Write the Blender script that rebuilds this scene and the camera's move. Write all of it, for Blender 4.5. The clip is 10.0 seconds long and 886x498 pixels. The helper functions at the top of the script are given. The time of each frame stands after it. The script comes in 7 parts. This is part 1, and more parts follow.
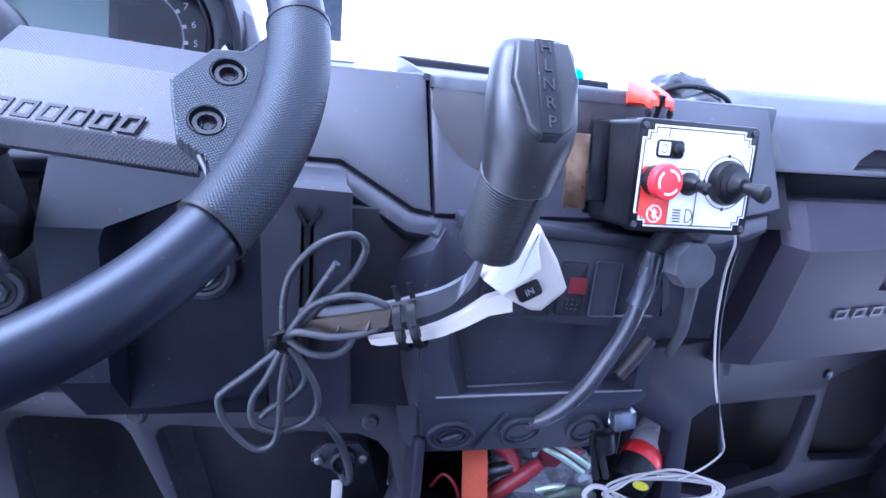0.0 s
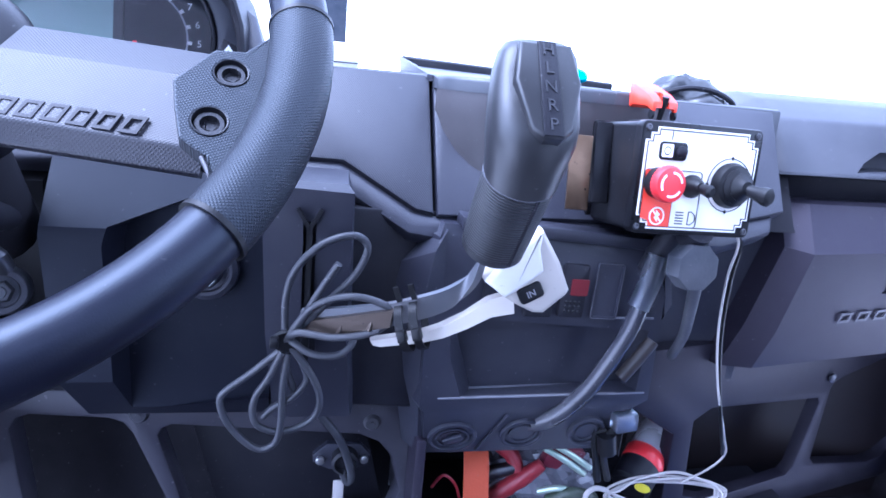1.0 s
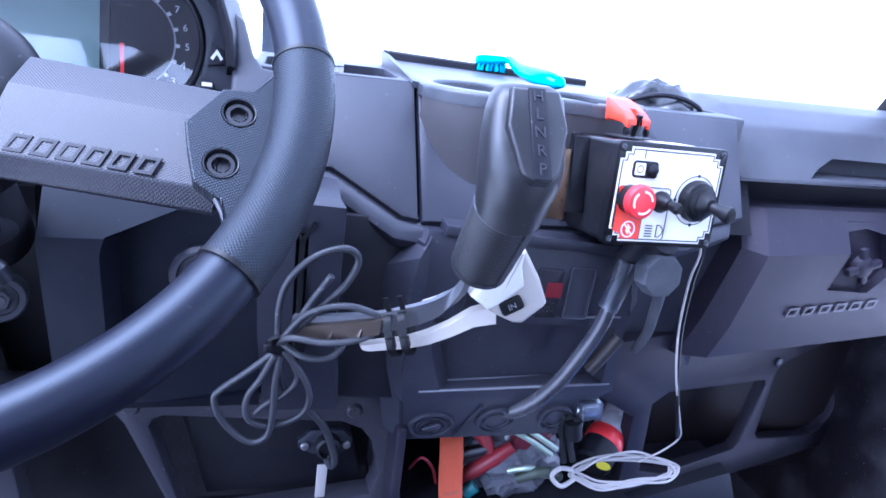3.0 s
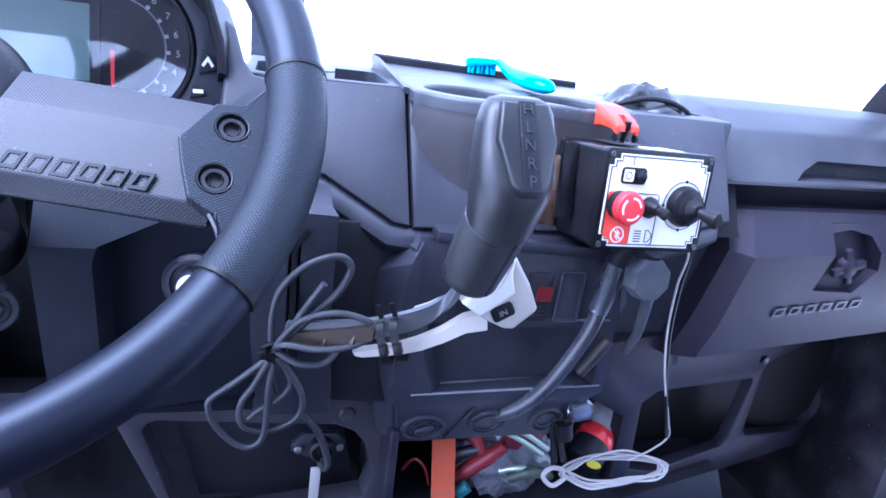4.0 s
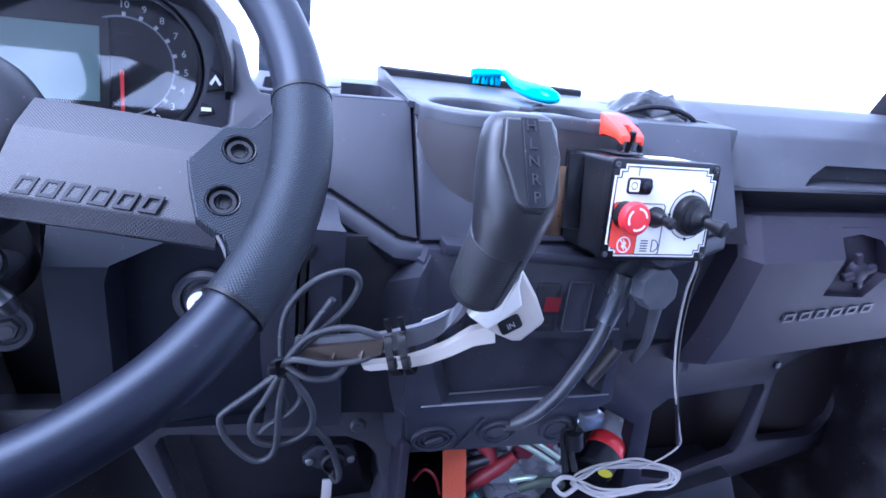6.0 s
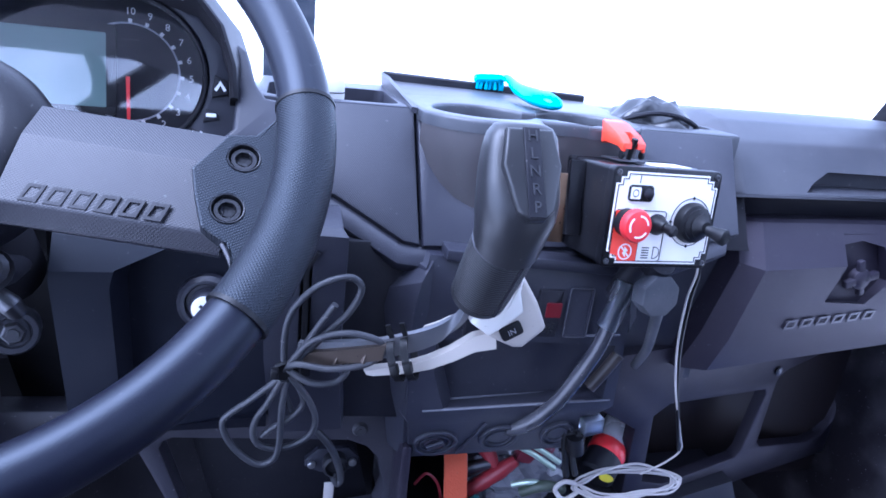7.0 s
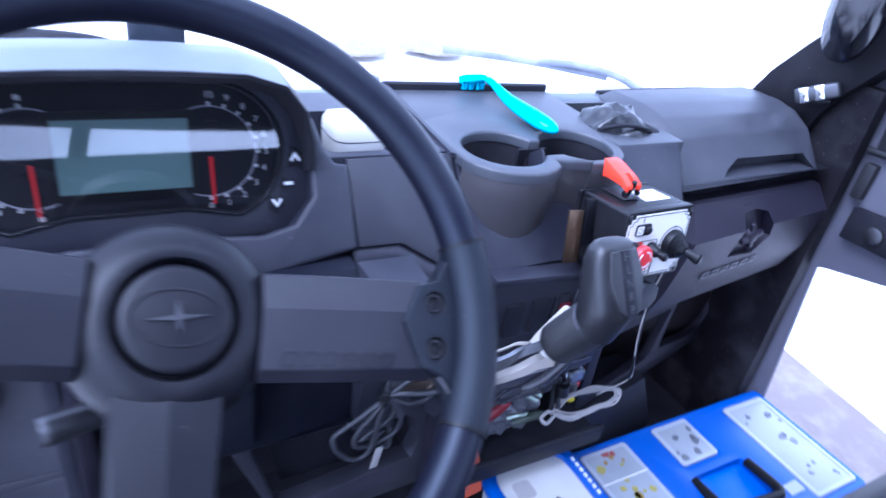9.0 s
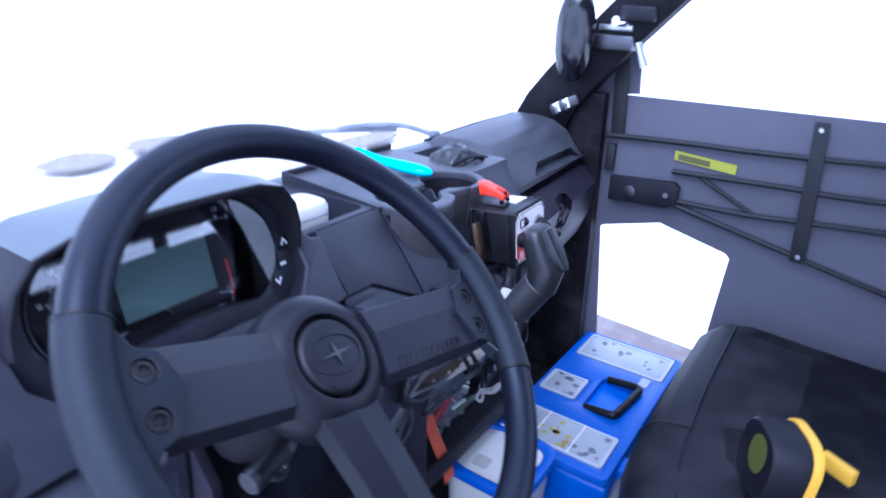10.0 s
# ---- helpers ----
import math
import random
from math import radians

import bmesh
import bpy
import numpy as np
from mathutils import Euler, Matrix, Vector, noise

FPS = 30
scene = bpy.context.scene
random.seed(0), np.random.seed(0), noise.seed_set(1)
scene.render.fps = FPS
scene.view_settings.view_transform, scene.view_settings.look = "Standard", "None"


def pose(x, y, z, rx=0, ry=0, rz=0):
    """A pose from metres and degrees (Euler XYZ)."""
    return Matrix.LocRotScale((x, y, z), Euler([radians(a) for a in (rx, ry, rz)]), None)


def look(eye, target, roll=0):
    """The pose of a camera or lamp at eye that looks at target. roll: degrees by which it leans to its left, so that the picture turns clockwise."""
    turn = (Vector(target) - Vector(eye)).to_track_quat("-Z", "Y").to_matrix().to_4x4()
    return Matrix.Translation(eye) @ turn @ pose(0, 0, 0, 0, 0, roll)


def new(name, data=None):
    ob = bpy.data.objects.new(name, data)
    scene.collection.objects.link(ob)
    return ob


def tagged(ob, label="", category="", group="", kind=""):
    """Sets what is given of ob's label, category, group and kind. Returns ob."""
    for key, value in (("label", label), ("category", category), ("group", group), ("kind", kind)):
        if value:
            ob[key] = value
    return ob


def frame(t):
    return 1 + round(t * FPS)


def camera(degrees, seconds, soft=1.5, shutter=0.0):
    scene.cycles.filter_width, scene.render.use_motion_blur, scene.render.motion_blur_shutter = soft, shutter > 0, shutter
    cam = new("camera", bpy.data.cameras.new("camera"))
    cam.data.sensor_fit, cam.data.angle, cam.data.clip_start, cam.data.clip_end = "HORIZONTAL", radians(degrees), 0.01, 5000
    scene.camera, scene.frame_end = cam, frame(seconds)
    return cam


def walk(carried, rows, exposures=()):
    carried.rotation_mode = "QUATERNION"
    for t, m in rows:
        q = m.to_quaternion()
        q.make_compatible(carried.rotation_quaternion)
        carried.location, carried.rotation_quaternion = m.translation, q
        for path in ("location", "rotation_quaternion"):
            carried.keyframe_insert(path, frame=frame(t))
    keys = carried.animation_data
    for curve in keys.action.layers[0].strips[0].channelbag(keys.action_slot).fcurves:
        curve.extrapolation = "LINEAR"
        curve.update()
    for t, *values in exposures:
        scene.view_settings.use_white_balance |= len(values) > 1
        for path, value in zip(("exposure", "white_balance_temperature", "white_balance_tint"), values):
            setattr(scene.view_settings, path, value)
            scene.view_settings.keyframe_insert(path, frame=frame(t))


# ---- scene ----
cam = camera(70.4, 10.0, soft=1.7, shutter=0.5)
PATH = [
    (0, (-0.151, -0.353, 1.152), (0.253, 1.531, 0.615), 5.2),
    (0.5, (-0.15, -0.352, 1.153), (0.246, 1.534, 0.62), 5.3),
    (1, (-0.15, -0.353, 1.153), (0.243, 1.533, 0.615), 5.4),
    (1.5, (-0.152, -0.353, 1.156), (0.254, 1.53, 0.62), 5.4),
    (2, (-0.155, -0.36, 1.166), (0.286, 1.506, 0.595), 6.2),
    (2.5, (-0.168, -0.362, 1.183), (0.313, 1.477, 0.561), 6.9),
    (4, (-0.175, -0.363, 1.206), (0.363, 1.445, 0.541), 7.4),
    (4.5, (-0.174, -0.364, 1.209), (0.355, 1.45, 0.553), 6.6),
    (5, (-0.173, -0.365, 1.214), (0.349, 1.451, 0.559), 6.6),
    (5.5, (-0.174, -0.364, 1.213), (0.342, 1.454, 0.559), 6.3),
    (7, (-0.174, -0.366, 1.218), (0.324, 1.458, 0.567), 6.4),
    (7.5, (-0.173, -0.37, 1.225), (0.358, 1.454, 0.597), 6.1),
    (8, (-0.183, -0.364, 1.24), (0.35, 1.451, 0.592), 7.1),
    (8.2, (-0.205, -0.356, 1.267), (0.364, 1.436, 0.591), 7.4),
    (8.4, (-0.233, -0.356, 1.297), (0.344, 1.373, 0.474), 6.7),
    (8.5, (-0.255, -0.344, 1.313), (0.318, 1.347, 0.412), 6.6),
    (8.6, (-0.277, -0.339, 1.327), (0.388, 1.287, 0.368), 8.7),
    (8.8, (-0.321, -0.334, 1.357), (0.488, 1.232, 0.412), 8.3),
    (9, (-0.388, -0.32, 1.396), (0.544, 1.132, 0.385), 10.1),
    (9.1, (-0.424, -0.317, 1.407), (0.535, 1.108, 0.384), 9.9),
    (9.2, (-0.454, -0.308, 1.415), (0.565, 1.078, 0.396), 11.0),
    (9.3, (-0.495, -0.304, 1.427), (0.589, 1.041, 0.421), 8.7),
    (9.4, (-0.529, -0.301, 1.433), (0.622, 1.006, 0.451), 8.2),
    (9.5, (-0.559, -0.309, 1.443), (0.655, 0.938, 0.457), 7.3),
    (9.6, (-0.585, -0.313, 1.442), (0.728, 0.826, 0.45), 7.3),
    (9.7, (-0.611, -0.32, 1.435), (0.776, 0.759, 0.48), 6.3),
    (9.8, (-0.637, -0.321, 1.433), (0.815, 0.717, 0.53), 5.3),
    (9.9, (-0.654, -0.315, 1.436), (0.847, 0.711, 0.603), 4.6),
    (10, (-0.672, -0.316, 1.433), (0.85, 0.718, 0.649), 1.9),
]
walk(cam, [(t, look(eye, target, roll)) for t, eye, target, roll in PATH], exposures=((0, 2.35, 4600, 22), (2, 2.26, 4600, 22), (4, 2.09, 4600, 22), (5, 1.94, 4600, 22), (8.0, 1.68, 4600, 22), (8.4, 1.41, 4600, 22), (8.7, 1.42, 4600, 22), (9.0, 1.47, 4600, 22), (9.3, 1.55, 4600, 22), (9.7, 1.35, 4600, 22), (10, 0.95, 4600, 22)))

# ---- world and light: bright overcast winter daylight ----
world = bpy.data.worlds.new("sky")
scene.world = world
world.use_nodes = True
wn = world.node_tree.nodes
sky = wn.new("ShaderNodeTexSky")
sky.sky_type, sky.sun_disc = "NISHITA", False
sky.sun_elevation, sky.sun_rotation = radians(57), radians(-102)
sky.air_density, sky.dust_density, sky.ozone_density = 1.0, 3.0, 1.5
cloud = wn.new("ShaderNodeMix")
cloud.data_type = "RGBA"
cloud.inputs[0].default_value = 0.75
puffs, tone = wn.new("ShaderNodeTexNoise"), wn.new("ShaderNodeValToRGB")
puffs.inputs["Scale"].default_value, puffs.inputs["Detail"].default_value = 2.6, 4.0
tone.color_ramp.elements[0].position, tone.color_ramp.elements[1].position = 0.43, 0.57
tone.color_ramp.elements[0].color, tone.color_ramp.elements[1].color = (5.5, 5.6, 5.9, 1), (13.0, 13.2, 13.6, 1)
where = wn.new("ShaderNodeTexCoord")
world.node_tree.links.new(where.outputs["Generated"], puffs.inputs["Vector"])
world.node_tree.links.new(puffs.outputs["Fac"], tone.inputs["Fac"])
world.node_tree.links.new(tone.outputs["Color"], cloud.inputs[7])
world.node_tree.links.new(sky.outputs["Color"], cloud.inputs[6])
world.node_tree.links.new(cloud.outputs[2], wn["Background"].inputs["Color"])
wn["Background"].inputs["Strength"].default_value = 0.13

sun = new("sun", bpy.data.lights.new("sun", "SUN"))
sun.data.energy, sun.data.angle, sun.data.color = 2.0, radians(45), (1.0, 0.97, 0.94)
sun.matrix_world = look((-2.0, -0.45, 4.2), (0, 0, 1.0))


# ---- materials ----
def nodes_of(name):
    m = bpy.data.materials.new(name)
    m.use_nodes = True
    t = m.node_tree
    return m, t, t.nodes["Principled BSDF"]


def plastic(name, color, rough=0.5, grain=900.0, bump=0.12, dust=0.25, weave=0.0, ribs=0.0, metal=0.0, spec=0.5, dustcolor=(0.30, 0.29, 0.30), coat=0.0, weave_on="Object", tint=(1, 1, 1)):
    """Moulded plastic, rubber or painted metal: base colour with fine grain, dust in patches and pale specks."""
    m, t, p = nodes_of(name)
    n, link = t.nodes, t.links.new
    co = n.new("ShaderNodeTexCoord")
    big = n.new("ShaderNodeTexNoise")
    big.inputs["Scale"].default_value, big.inputs["Detail"].default_value = 14.0, 6.0
    link(co.outputs["Object"], big.inputs["Vector"])
    ramp = n.new("ShaderNodeValToRGB")
    ramp.color_ramp.elements[0].position, ramp.color_ramp.elements[1].position = 0.45, 0.85
    ramp.color_ramp.elements[0].color = (0, 0, 0, 1)
    ramp.color_ramp.elements[1].color = (dust, dust, dust, 1)
    link(big.outputs["Fac"], ramp.inputs["Fac"])
    speck = n.new("ShaderNodeTexNoise")
    speck.inputs["Scale"].default_value, speck.inputs["Detail"].default_value = 260.0, 2.0
    link(co.outputs["Object"], speck.inputs["Vector"])
    sr = n.new("ShaderNodeValToRGB")
    sr.color_ramp.elements[0].position, sr.color_ramp.elements[1].position = 0.71, 0.77
    sr.color_ramp.elements[0].color = (0, 0, 0, 1)
    sr.color_ramp.elements[1].color = (min(1, dust * 3),) * 3 + (1,)
    link(speck.outputs["Fac"], sr.inputs["Fac"])
    add = n.new("ShaderNodeMath")
    add.operation, add.use_clamp = "ADD", True
    link(ramp.outputs["Color"], add.inputs[0])
    link(sr.outputs["Color"], add.inputs[1])
    mix = n.new("ShaderNodeMix")
    mix.data_type = "RGBA"
    mix.inputs[6].default_value = (*color, 1)
    mix.inputs[7].default_value = (*dustcolor, 1)
    link(add.outputs[0], mix.inputs[0])
    link(mix.outputs[2], p.inputs["Base Color"])
    rr = n.new("ShaderNodeMapRange")
    rr.inputs["To Min"].default_value, rr.inputs["To Max"].default_value = rough - 0.06, rough + 0.12
    link(big.outputs["Fac"], rr.inputs["Value"])
    link(rr.outputs[0], p.inputs["Roughness"])
    p.inputs["Metallic"].default_value = metal
    p.inputs["Specular IOR Level"].default_value = spec
    p.inputs["Specular Tint"].default_value = (*tint, 1)
    p.inputs["Coat Weight"].default_value = coat
    fine = n.new("ShaderNodeTexNoise")
    fine.inputs["Scale"].default_value, fine.inputs["Detail"].default_value = grain, 3.0
    link(co.outputs["Object"], fine.inputs["Vector"])
    height = fine.outputs["Fac"]
    if weave:
        both = n.new("ShaderNodeMath")
        both.operation = "MULTIPLY"
        for k, a in enumerate((40, -40)):
            mp = n.new("ShaderNodeMapping")
            mp.inputs["Rotation"].default_value = (0, 0, radians(a))
            wv = n.new("ShaderNodeTexWave")
            wv.inputs["Scale"].default_value = 0.314 / weave
            wv.bands_direction = "Y"
            link(co.outputs[weave_on], mp.inputs["Vector"])
            link(mp.outputs["Vector"], wv.inputs["Vector"])
            link(wv.outputs["Fac"], both.inputs[k])
        height = both.outputs[0]
    if ribs:
        mp = n.new("ShaderNodeMapping")
        wv = n.new("ShaderNodeTexWave")
        wv.inputs["Scale"].default_value = 0.314 / ribs
        wv.bands_direction = "Y"
        link(co.outputs["UV"], mp.inputs["Vector"])
        link(mp.outputs["Vector"], wv.inputs["Vector"])
        height = wv.outputs["Fac"]
    b = n.new("ShaderNodeBump")
    b.inputs["Strength"].default_value, b.inputs["Distance"].default_value = bump, 0.001
    link(height, b.inputs["Height"])
    link(b.outputs["Normal"], p.inputs["Normal"])
    return m


def glow(name, color, strength):
    m, t, p = nodes_of(name)
    p.inputs["Base Color"].default_value = (*color, 1)
    p.inputs["Emission Color"].default_value = (*color, 1)
    p.inputs["Emission Strength"].default_value = strength
    p.inputs["Roughness"].default_value = 0.3
    return m


def clear(name, color=(1, 1, 1), rough=0.03, ior=1.45):
    m, t, p = nodes_of(name)
    p.inputs["Base Color"].default_value = (*color, 1)
    p.inputs["Transmission Weight"].default_value = 1.0
    p.inputs["Roughness"].default_value, p.inputs["IOR"].default_value = rough, ior
    return m


TEXTURED = plastic("dotted_trim_plastic", (0.0185, 0.0185, 0.0265), 0.42, 1400, 0.22, 0.05, weave=0.0012)
# Dash plastic made paler to carry the grazing sky light on upward faces.
DECK = plastic("sky_lit_dash_plastic", (0.098, 0.114, 0.124), 0.36, 1400, 0.2, 0.12)
# Between dash and deck tone: sky light on the tray painted in.
TRAY = plastic("sky_lit_tray_plastic", (0.048, 0.051, 0.060), 0.38, 1400, 0.2, 0.10)
COVER = plastic("cover_grey", (0.034, 0.035, 0.044), 0.40, 1600, 0.25, 0.10)
LEVER = plastic("dusty_lever_steel", (0.12, 0.125, 0.14), 0.34, 300, 0.2, 0.45, metal=0.35, dustcolor=(0.30, 0.26, 0.23))
BLACK = plastic("dash_plastic", (0.0190, 0.0194, 0.0295), 0.40, 1400, 0.22, 0.07)
DARK = plastic("dark_plastic", (0.0095, 0.0093, 0.0135), 0.48, 900, 0.2, 0.05, spec=0.26)
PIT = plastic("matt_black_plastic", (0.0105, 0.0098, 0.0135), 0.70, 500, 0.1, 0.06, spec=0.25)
LOWGREY = plastic("lower_trim_grey", (0.029, 0.0275, 0.037), 0.44, 1600, 0.25, 0.10)
GREY = plastic("grey_trim", (0.0112, 0.0096, 0.0165), 0.46, 1600, 0.25, 0.06, spec=0.40, tint=(0.97, 0.88, 1.0))
WHEEL = plastic("wheel_rubber", (0.0046, 0.0048, 0.0108), 0.36, 1200, 0.10, 0.02, spec=0.36, tint=(0.78, 0.87, 1.0))
RIBBED = plastic("knurled_grip_rubber", (0.0058, 0.0066, 0.0105), 0.42, 1200, 0.32, 0.02, weave=0.0014, weave_on="UV", spec=0.36, tint=(0.80, 0.90, 1.0))
WEAVE = plastic("woven_texture_plastic", (0.0115, 0.0112, 0.0170), 0.38, 1200, 0.21, 0.03, weave=0.0013, spec=0.40)
PAD = plastic("knurled_pad_plastic", (0.0072, 0.0078, 0.0115), 0.38, 1200, 0.30, 0.03, weave=0.0014, spec=0.36, tint=(0.80, 0.90, 1.0))
HOUSING = plastic("housing_plastic", (0.0058, 0.0062, 0.0115), 0.52, 1400, 0.18, 0.03, spec=0.19, tint=(0.82, 0.90, 1.0))
TIE = plastic("black_nylon", (0.0035, 0.0035, 0.0045), 0.40, 600, 0.05, 0.03, spec=0.22)
CREAM = plastic("cream_plastic", (0.40, 0.365, 0.32), 0.42, 600, 0.05, 0.35, dustcolor=(0.30, 0.28, 0.26))
HUB = plastic("hub_plastic", (0.0062, 0.0062, 0.0095), 0.40, 900, 0.12, 0.04, spec=0.30)
KNOB = plastic("knob_plastic", (0.014, 0.014, 0.016), 0.36, 1500, 0.10, 0.05)
KNOBRIB = plastic("knob_ribbed_rubber", (0.012, 0.012, 0.014), 0.42, 1500, 0.8, 0.05, ribs=0.0019)
CABLE = plastic("cable_rubber", (0.024, 0.025, 0.031), 0.45, 700, 0.1, 0.15)
GREYCABLE = plastic("grey_cable", (0.42, 0.39, 0.37), 0.5, 700, 0.05, 0.10)
HOSE = plastic("hose_rubber", (0.017, 0.018, 0.025), 0.22, 500, 0.1, 0.2)
WHITE = plastic("white_plastic", (0.64, 0.62, 0.57), 0.4, 600, 0.05, 0.35, dustcolor=(0.42, 0.40, 0.38))
STEEL = plastic("scuffed_steel", (0.55, 0.55, 0.56), 0.35, 800, 0.1, 0.4, metal=1.0, dustcolor=(0.20, 0.17, 0.15))
DARKSTEEL = plastic("dark_steel", (0.12, 0.12, 0.13), 0.42, 800, 0.15, 0.25, metal=1.0, dustcolor=(0.10, 0.09, 0.08))
EMBLEM = plastic("satin_emblem_metal", (0.11, 0.11, 0.12), 0.40, 800, 0.0, 0.1, metal=1.0)
CHROME = plastic("chrome", (0.8, 0.8, 0.82), 0.12, 800, 0.0, 0.1, metal=1.0)
ALU = plastic("tarnished_aluminium", (0.22, 0.145, 0.09), 0.30, 120, 0.5, 0.95, metal=0.9, dustcolor=(0.02, 0.014, 0.012))
BOXBLACK = plastic("enclosure_black", (0.005, 0.005, 0.0065), 0.26, 600, 0.04, 0.05, spec=0.25)
FACE = plastic("white_overlay_film", (0.86, 0.83, 0.78), 0.35, 600, 0.0, 0.05, dustcolor=(0.6, 0.6, 0.6))
RED = plastic("red_overlay", (0.80, 0.055, 0.025), 0.35, 600, 0.0, 0.05, dustcolor=(0.5, 0.1, 0.08))
DULLRED = plastic("dull_red_grip", (0.24, 0.018, 0.026), 0.4, 400, 0.05, 0.15, dustcolor=(0.2, 0.05, 0.05))
REDBTN = plastic("red_button_plastic", (0.66, 0.03, 0.035), 0.32, 600, 0.0, 0.05, dustcolor=(0.5, 0.2, 0.2))
ORANGERED = plastic("orange_red_plastic", (0.85, 0.055, 0.02), 0.35, 600, 0.05, 0.05, dustcolor=(0.7, 0.2, 0.1))
ORANGE = plastic("orange_webbing", (0.47, 0.075, 0.025), 0.7, 500, 0.4, 0.2, dustcolor=(0.3, 0.1, 0.06))
INK = plastic("black_ink", (0.006, 0.006, 0.0075), 0.42, 600, 0.0, 0.0, spec=0.28)
PRINT = plastic("white_ink", (0.80, 0.80, 0.82), 0.4, 600, 0.0, 0.0)
BLUE = plastic("blue_plastic", (0.016, 0.088, 0.42), 0.38, 400, 0.06, 0.10, dustcolor=(0.10, 0.20, 0.45))
CYAN = plastic("cyan_rubber", (0.03, 0.60, 0.80), 0.3, 400, 0.05, 0.05, dustcolor=(0.3, 0.7, 0.8))
MILK = plastic("milky_lid", (0.34, 0.36, 0.38), 0.30, 300, 0.1, 0.6, dustcolor=(0.22, 0.24, 0.27))
LIDEDGE = plastic("frosted_lid_edge", (0.42, 0.44, 0.48), 0.35, 300, 0.1, 0.4, dustcolor=(0.26, 0.30, 0.38))
YELLOW = plastic("yellow_plastic", (0.85, 0.48, 0.03), 0.4, 400, 0.05, 0.1, dustcolor=(0.4, 0.3, 0.1))
LIME = plastic("yellow_label", (0.42, 0.42, 0.03), 0.5, 400, 0.0, 0.2, dustcolor=(0.3, 0.3, 0.1))
SCREW = plastic("socket_screw_black", (0.055, 0.055, 0.065), 0.36, 800, 0.1, 0.2, metal=0.5)
GREEN = plastic("green_plastic", (0.02, 0.20, 0.10), 0.45, 400, 0.05, 0.1)
SEATMAT = plastic("seat_vinyl", (0.0085, 0.0085, 0.012), 0.52, 700, 0.5, 0.08, spec=0.27)
CLOTH = plastic("door_fabric", (0.108, 0.104, 0.128), 0.75, 1400, 0.3, 0.15, dustcolor=(0.22, 0.21, 0.24))
STRAP = plastic("black_webbing", (0.012, 0.012, 0.014), 0.6, 900, 0.3, 0.05)
SHEET = plastic("crumpled_black_vinyl", (0.015, 0.016, 0.019), 0.28, 300, 0.1, 0.1)
CLEARBAG = plastic("clear_bag_film", (0.12, 0.12, 0.14), 0.20, 60, 0.9, 0.5, dustcolor=(0.24, 0.24, 0.27))
SNOW = plastic("trodden_snow", (0.90, 0.88, 0.86), 0.65, 8, 0.5, 0.5, dustcolor=(0.70, 0.68, 0.67))
GRAVEL = plastic("frosty_gravel", (0.22, 0.185, 0.17), 0.9, 60, 1.0, 0.7, spec=0.1, dustcolor=(0.36, 0.33, 0.31))
HOODMAT = plastic("snowy_white_paint", (0.72, 0.74, 0.80), 0.45, 60, 0.2, 0.9, dustcolor=(0.86, 0.87, 0.90))
SCREEN = glow("lcd_glass", (0.13, 0.205, 0.195), 0.065)
NEEDLE = glow("red_needle", (0.60, 0.02, 0.02), 0.10)
LED = glow("red_lamp", (0.10, 0.005, 0.010), 0.03)
GAUGEFACE = plastic("gauge_face", (0.016, 0.016, 0.022), 0.60, 900, 0.0, 0.0, spec=0.15)


def pane_glass(name):
    """A thin clear pane: see-through, with a mirror gloss that grows at grazing angles."""
    m, t, p = nodes_of(name)
    n, link = t.nodes, t.links.new
    thin, shine, mix, fres = n.new("ShaderNodeBsdfTransparent"), n.new("ShaderNodeBsdfGlossy"), n.new("ShaderNodeMixShader"), n.new("ShaderNodeFresnel")
    shine.inputs["Roughness"].default_value = 0.028
    fres.inputs["IOR"].default_value = 1.8
    link(fres.outputs[0], mix.inputs[0])
    link(thin.outputs[0], mix.inputs[1])
    link(shine.outputs[0], mix.inputs[2])
    link(mix.outputs[0], n["Material Output"].inputs["Surface"])
    return m


GLASS = pane_glass("gauge_glass")
PRINTGREY = plastic("dial_ring_print", (0.40, 0.40, 0.46), 0.5, 600, 0.0, 0.0)
SHEATH = clear("clear_sheath", (0.78, 0.84, 0.95), 0.32, 1.3)


# ---- building helpers ----
def stand_of(ob):
    """Where a thing or part stands in the world."""
    m = ob.matrix_basis.copy()
    while ob.parent:
        ob = ob.parent
        m = ob.matrix_basis @ m
    return m


def part(name, bm, mat, parent, label="", local=False, sharp=38.0, smooth=True):
    """Links a bmesh as one mesh object under a thing or part. Coordinates are the world's unless local."""
    me = bpy.data.meshes.new(name)
    if not local:
        bmesh.ops.transform(bm, matrix=stand_of(parent).inverted(), verts=bm.verts)
    bmesh.ops.recalc_face_normals(bm, faces=bm.faces)
    bm.to_mesh(me)
    bm.free()
    if smooth:
        me.shade_smooth()
        me.set_sharp_from_angle(angle=radians(sharp))
    me.materials.append(mat)
    ob = new(name, me)
    ob.parent = parent
    if label:
        tagged(ob, label)
    return ob


def thing(name, m, label, category, group="", kind=""):
    e = new(name)
    e.empty_display_size = 0.02
    e.matrix_basis = m if isinstance(m, Matrix) else Matrix.Translation(m)
    return tagged(e, label, category, group, kind)


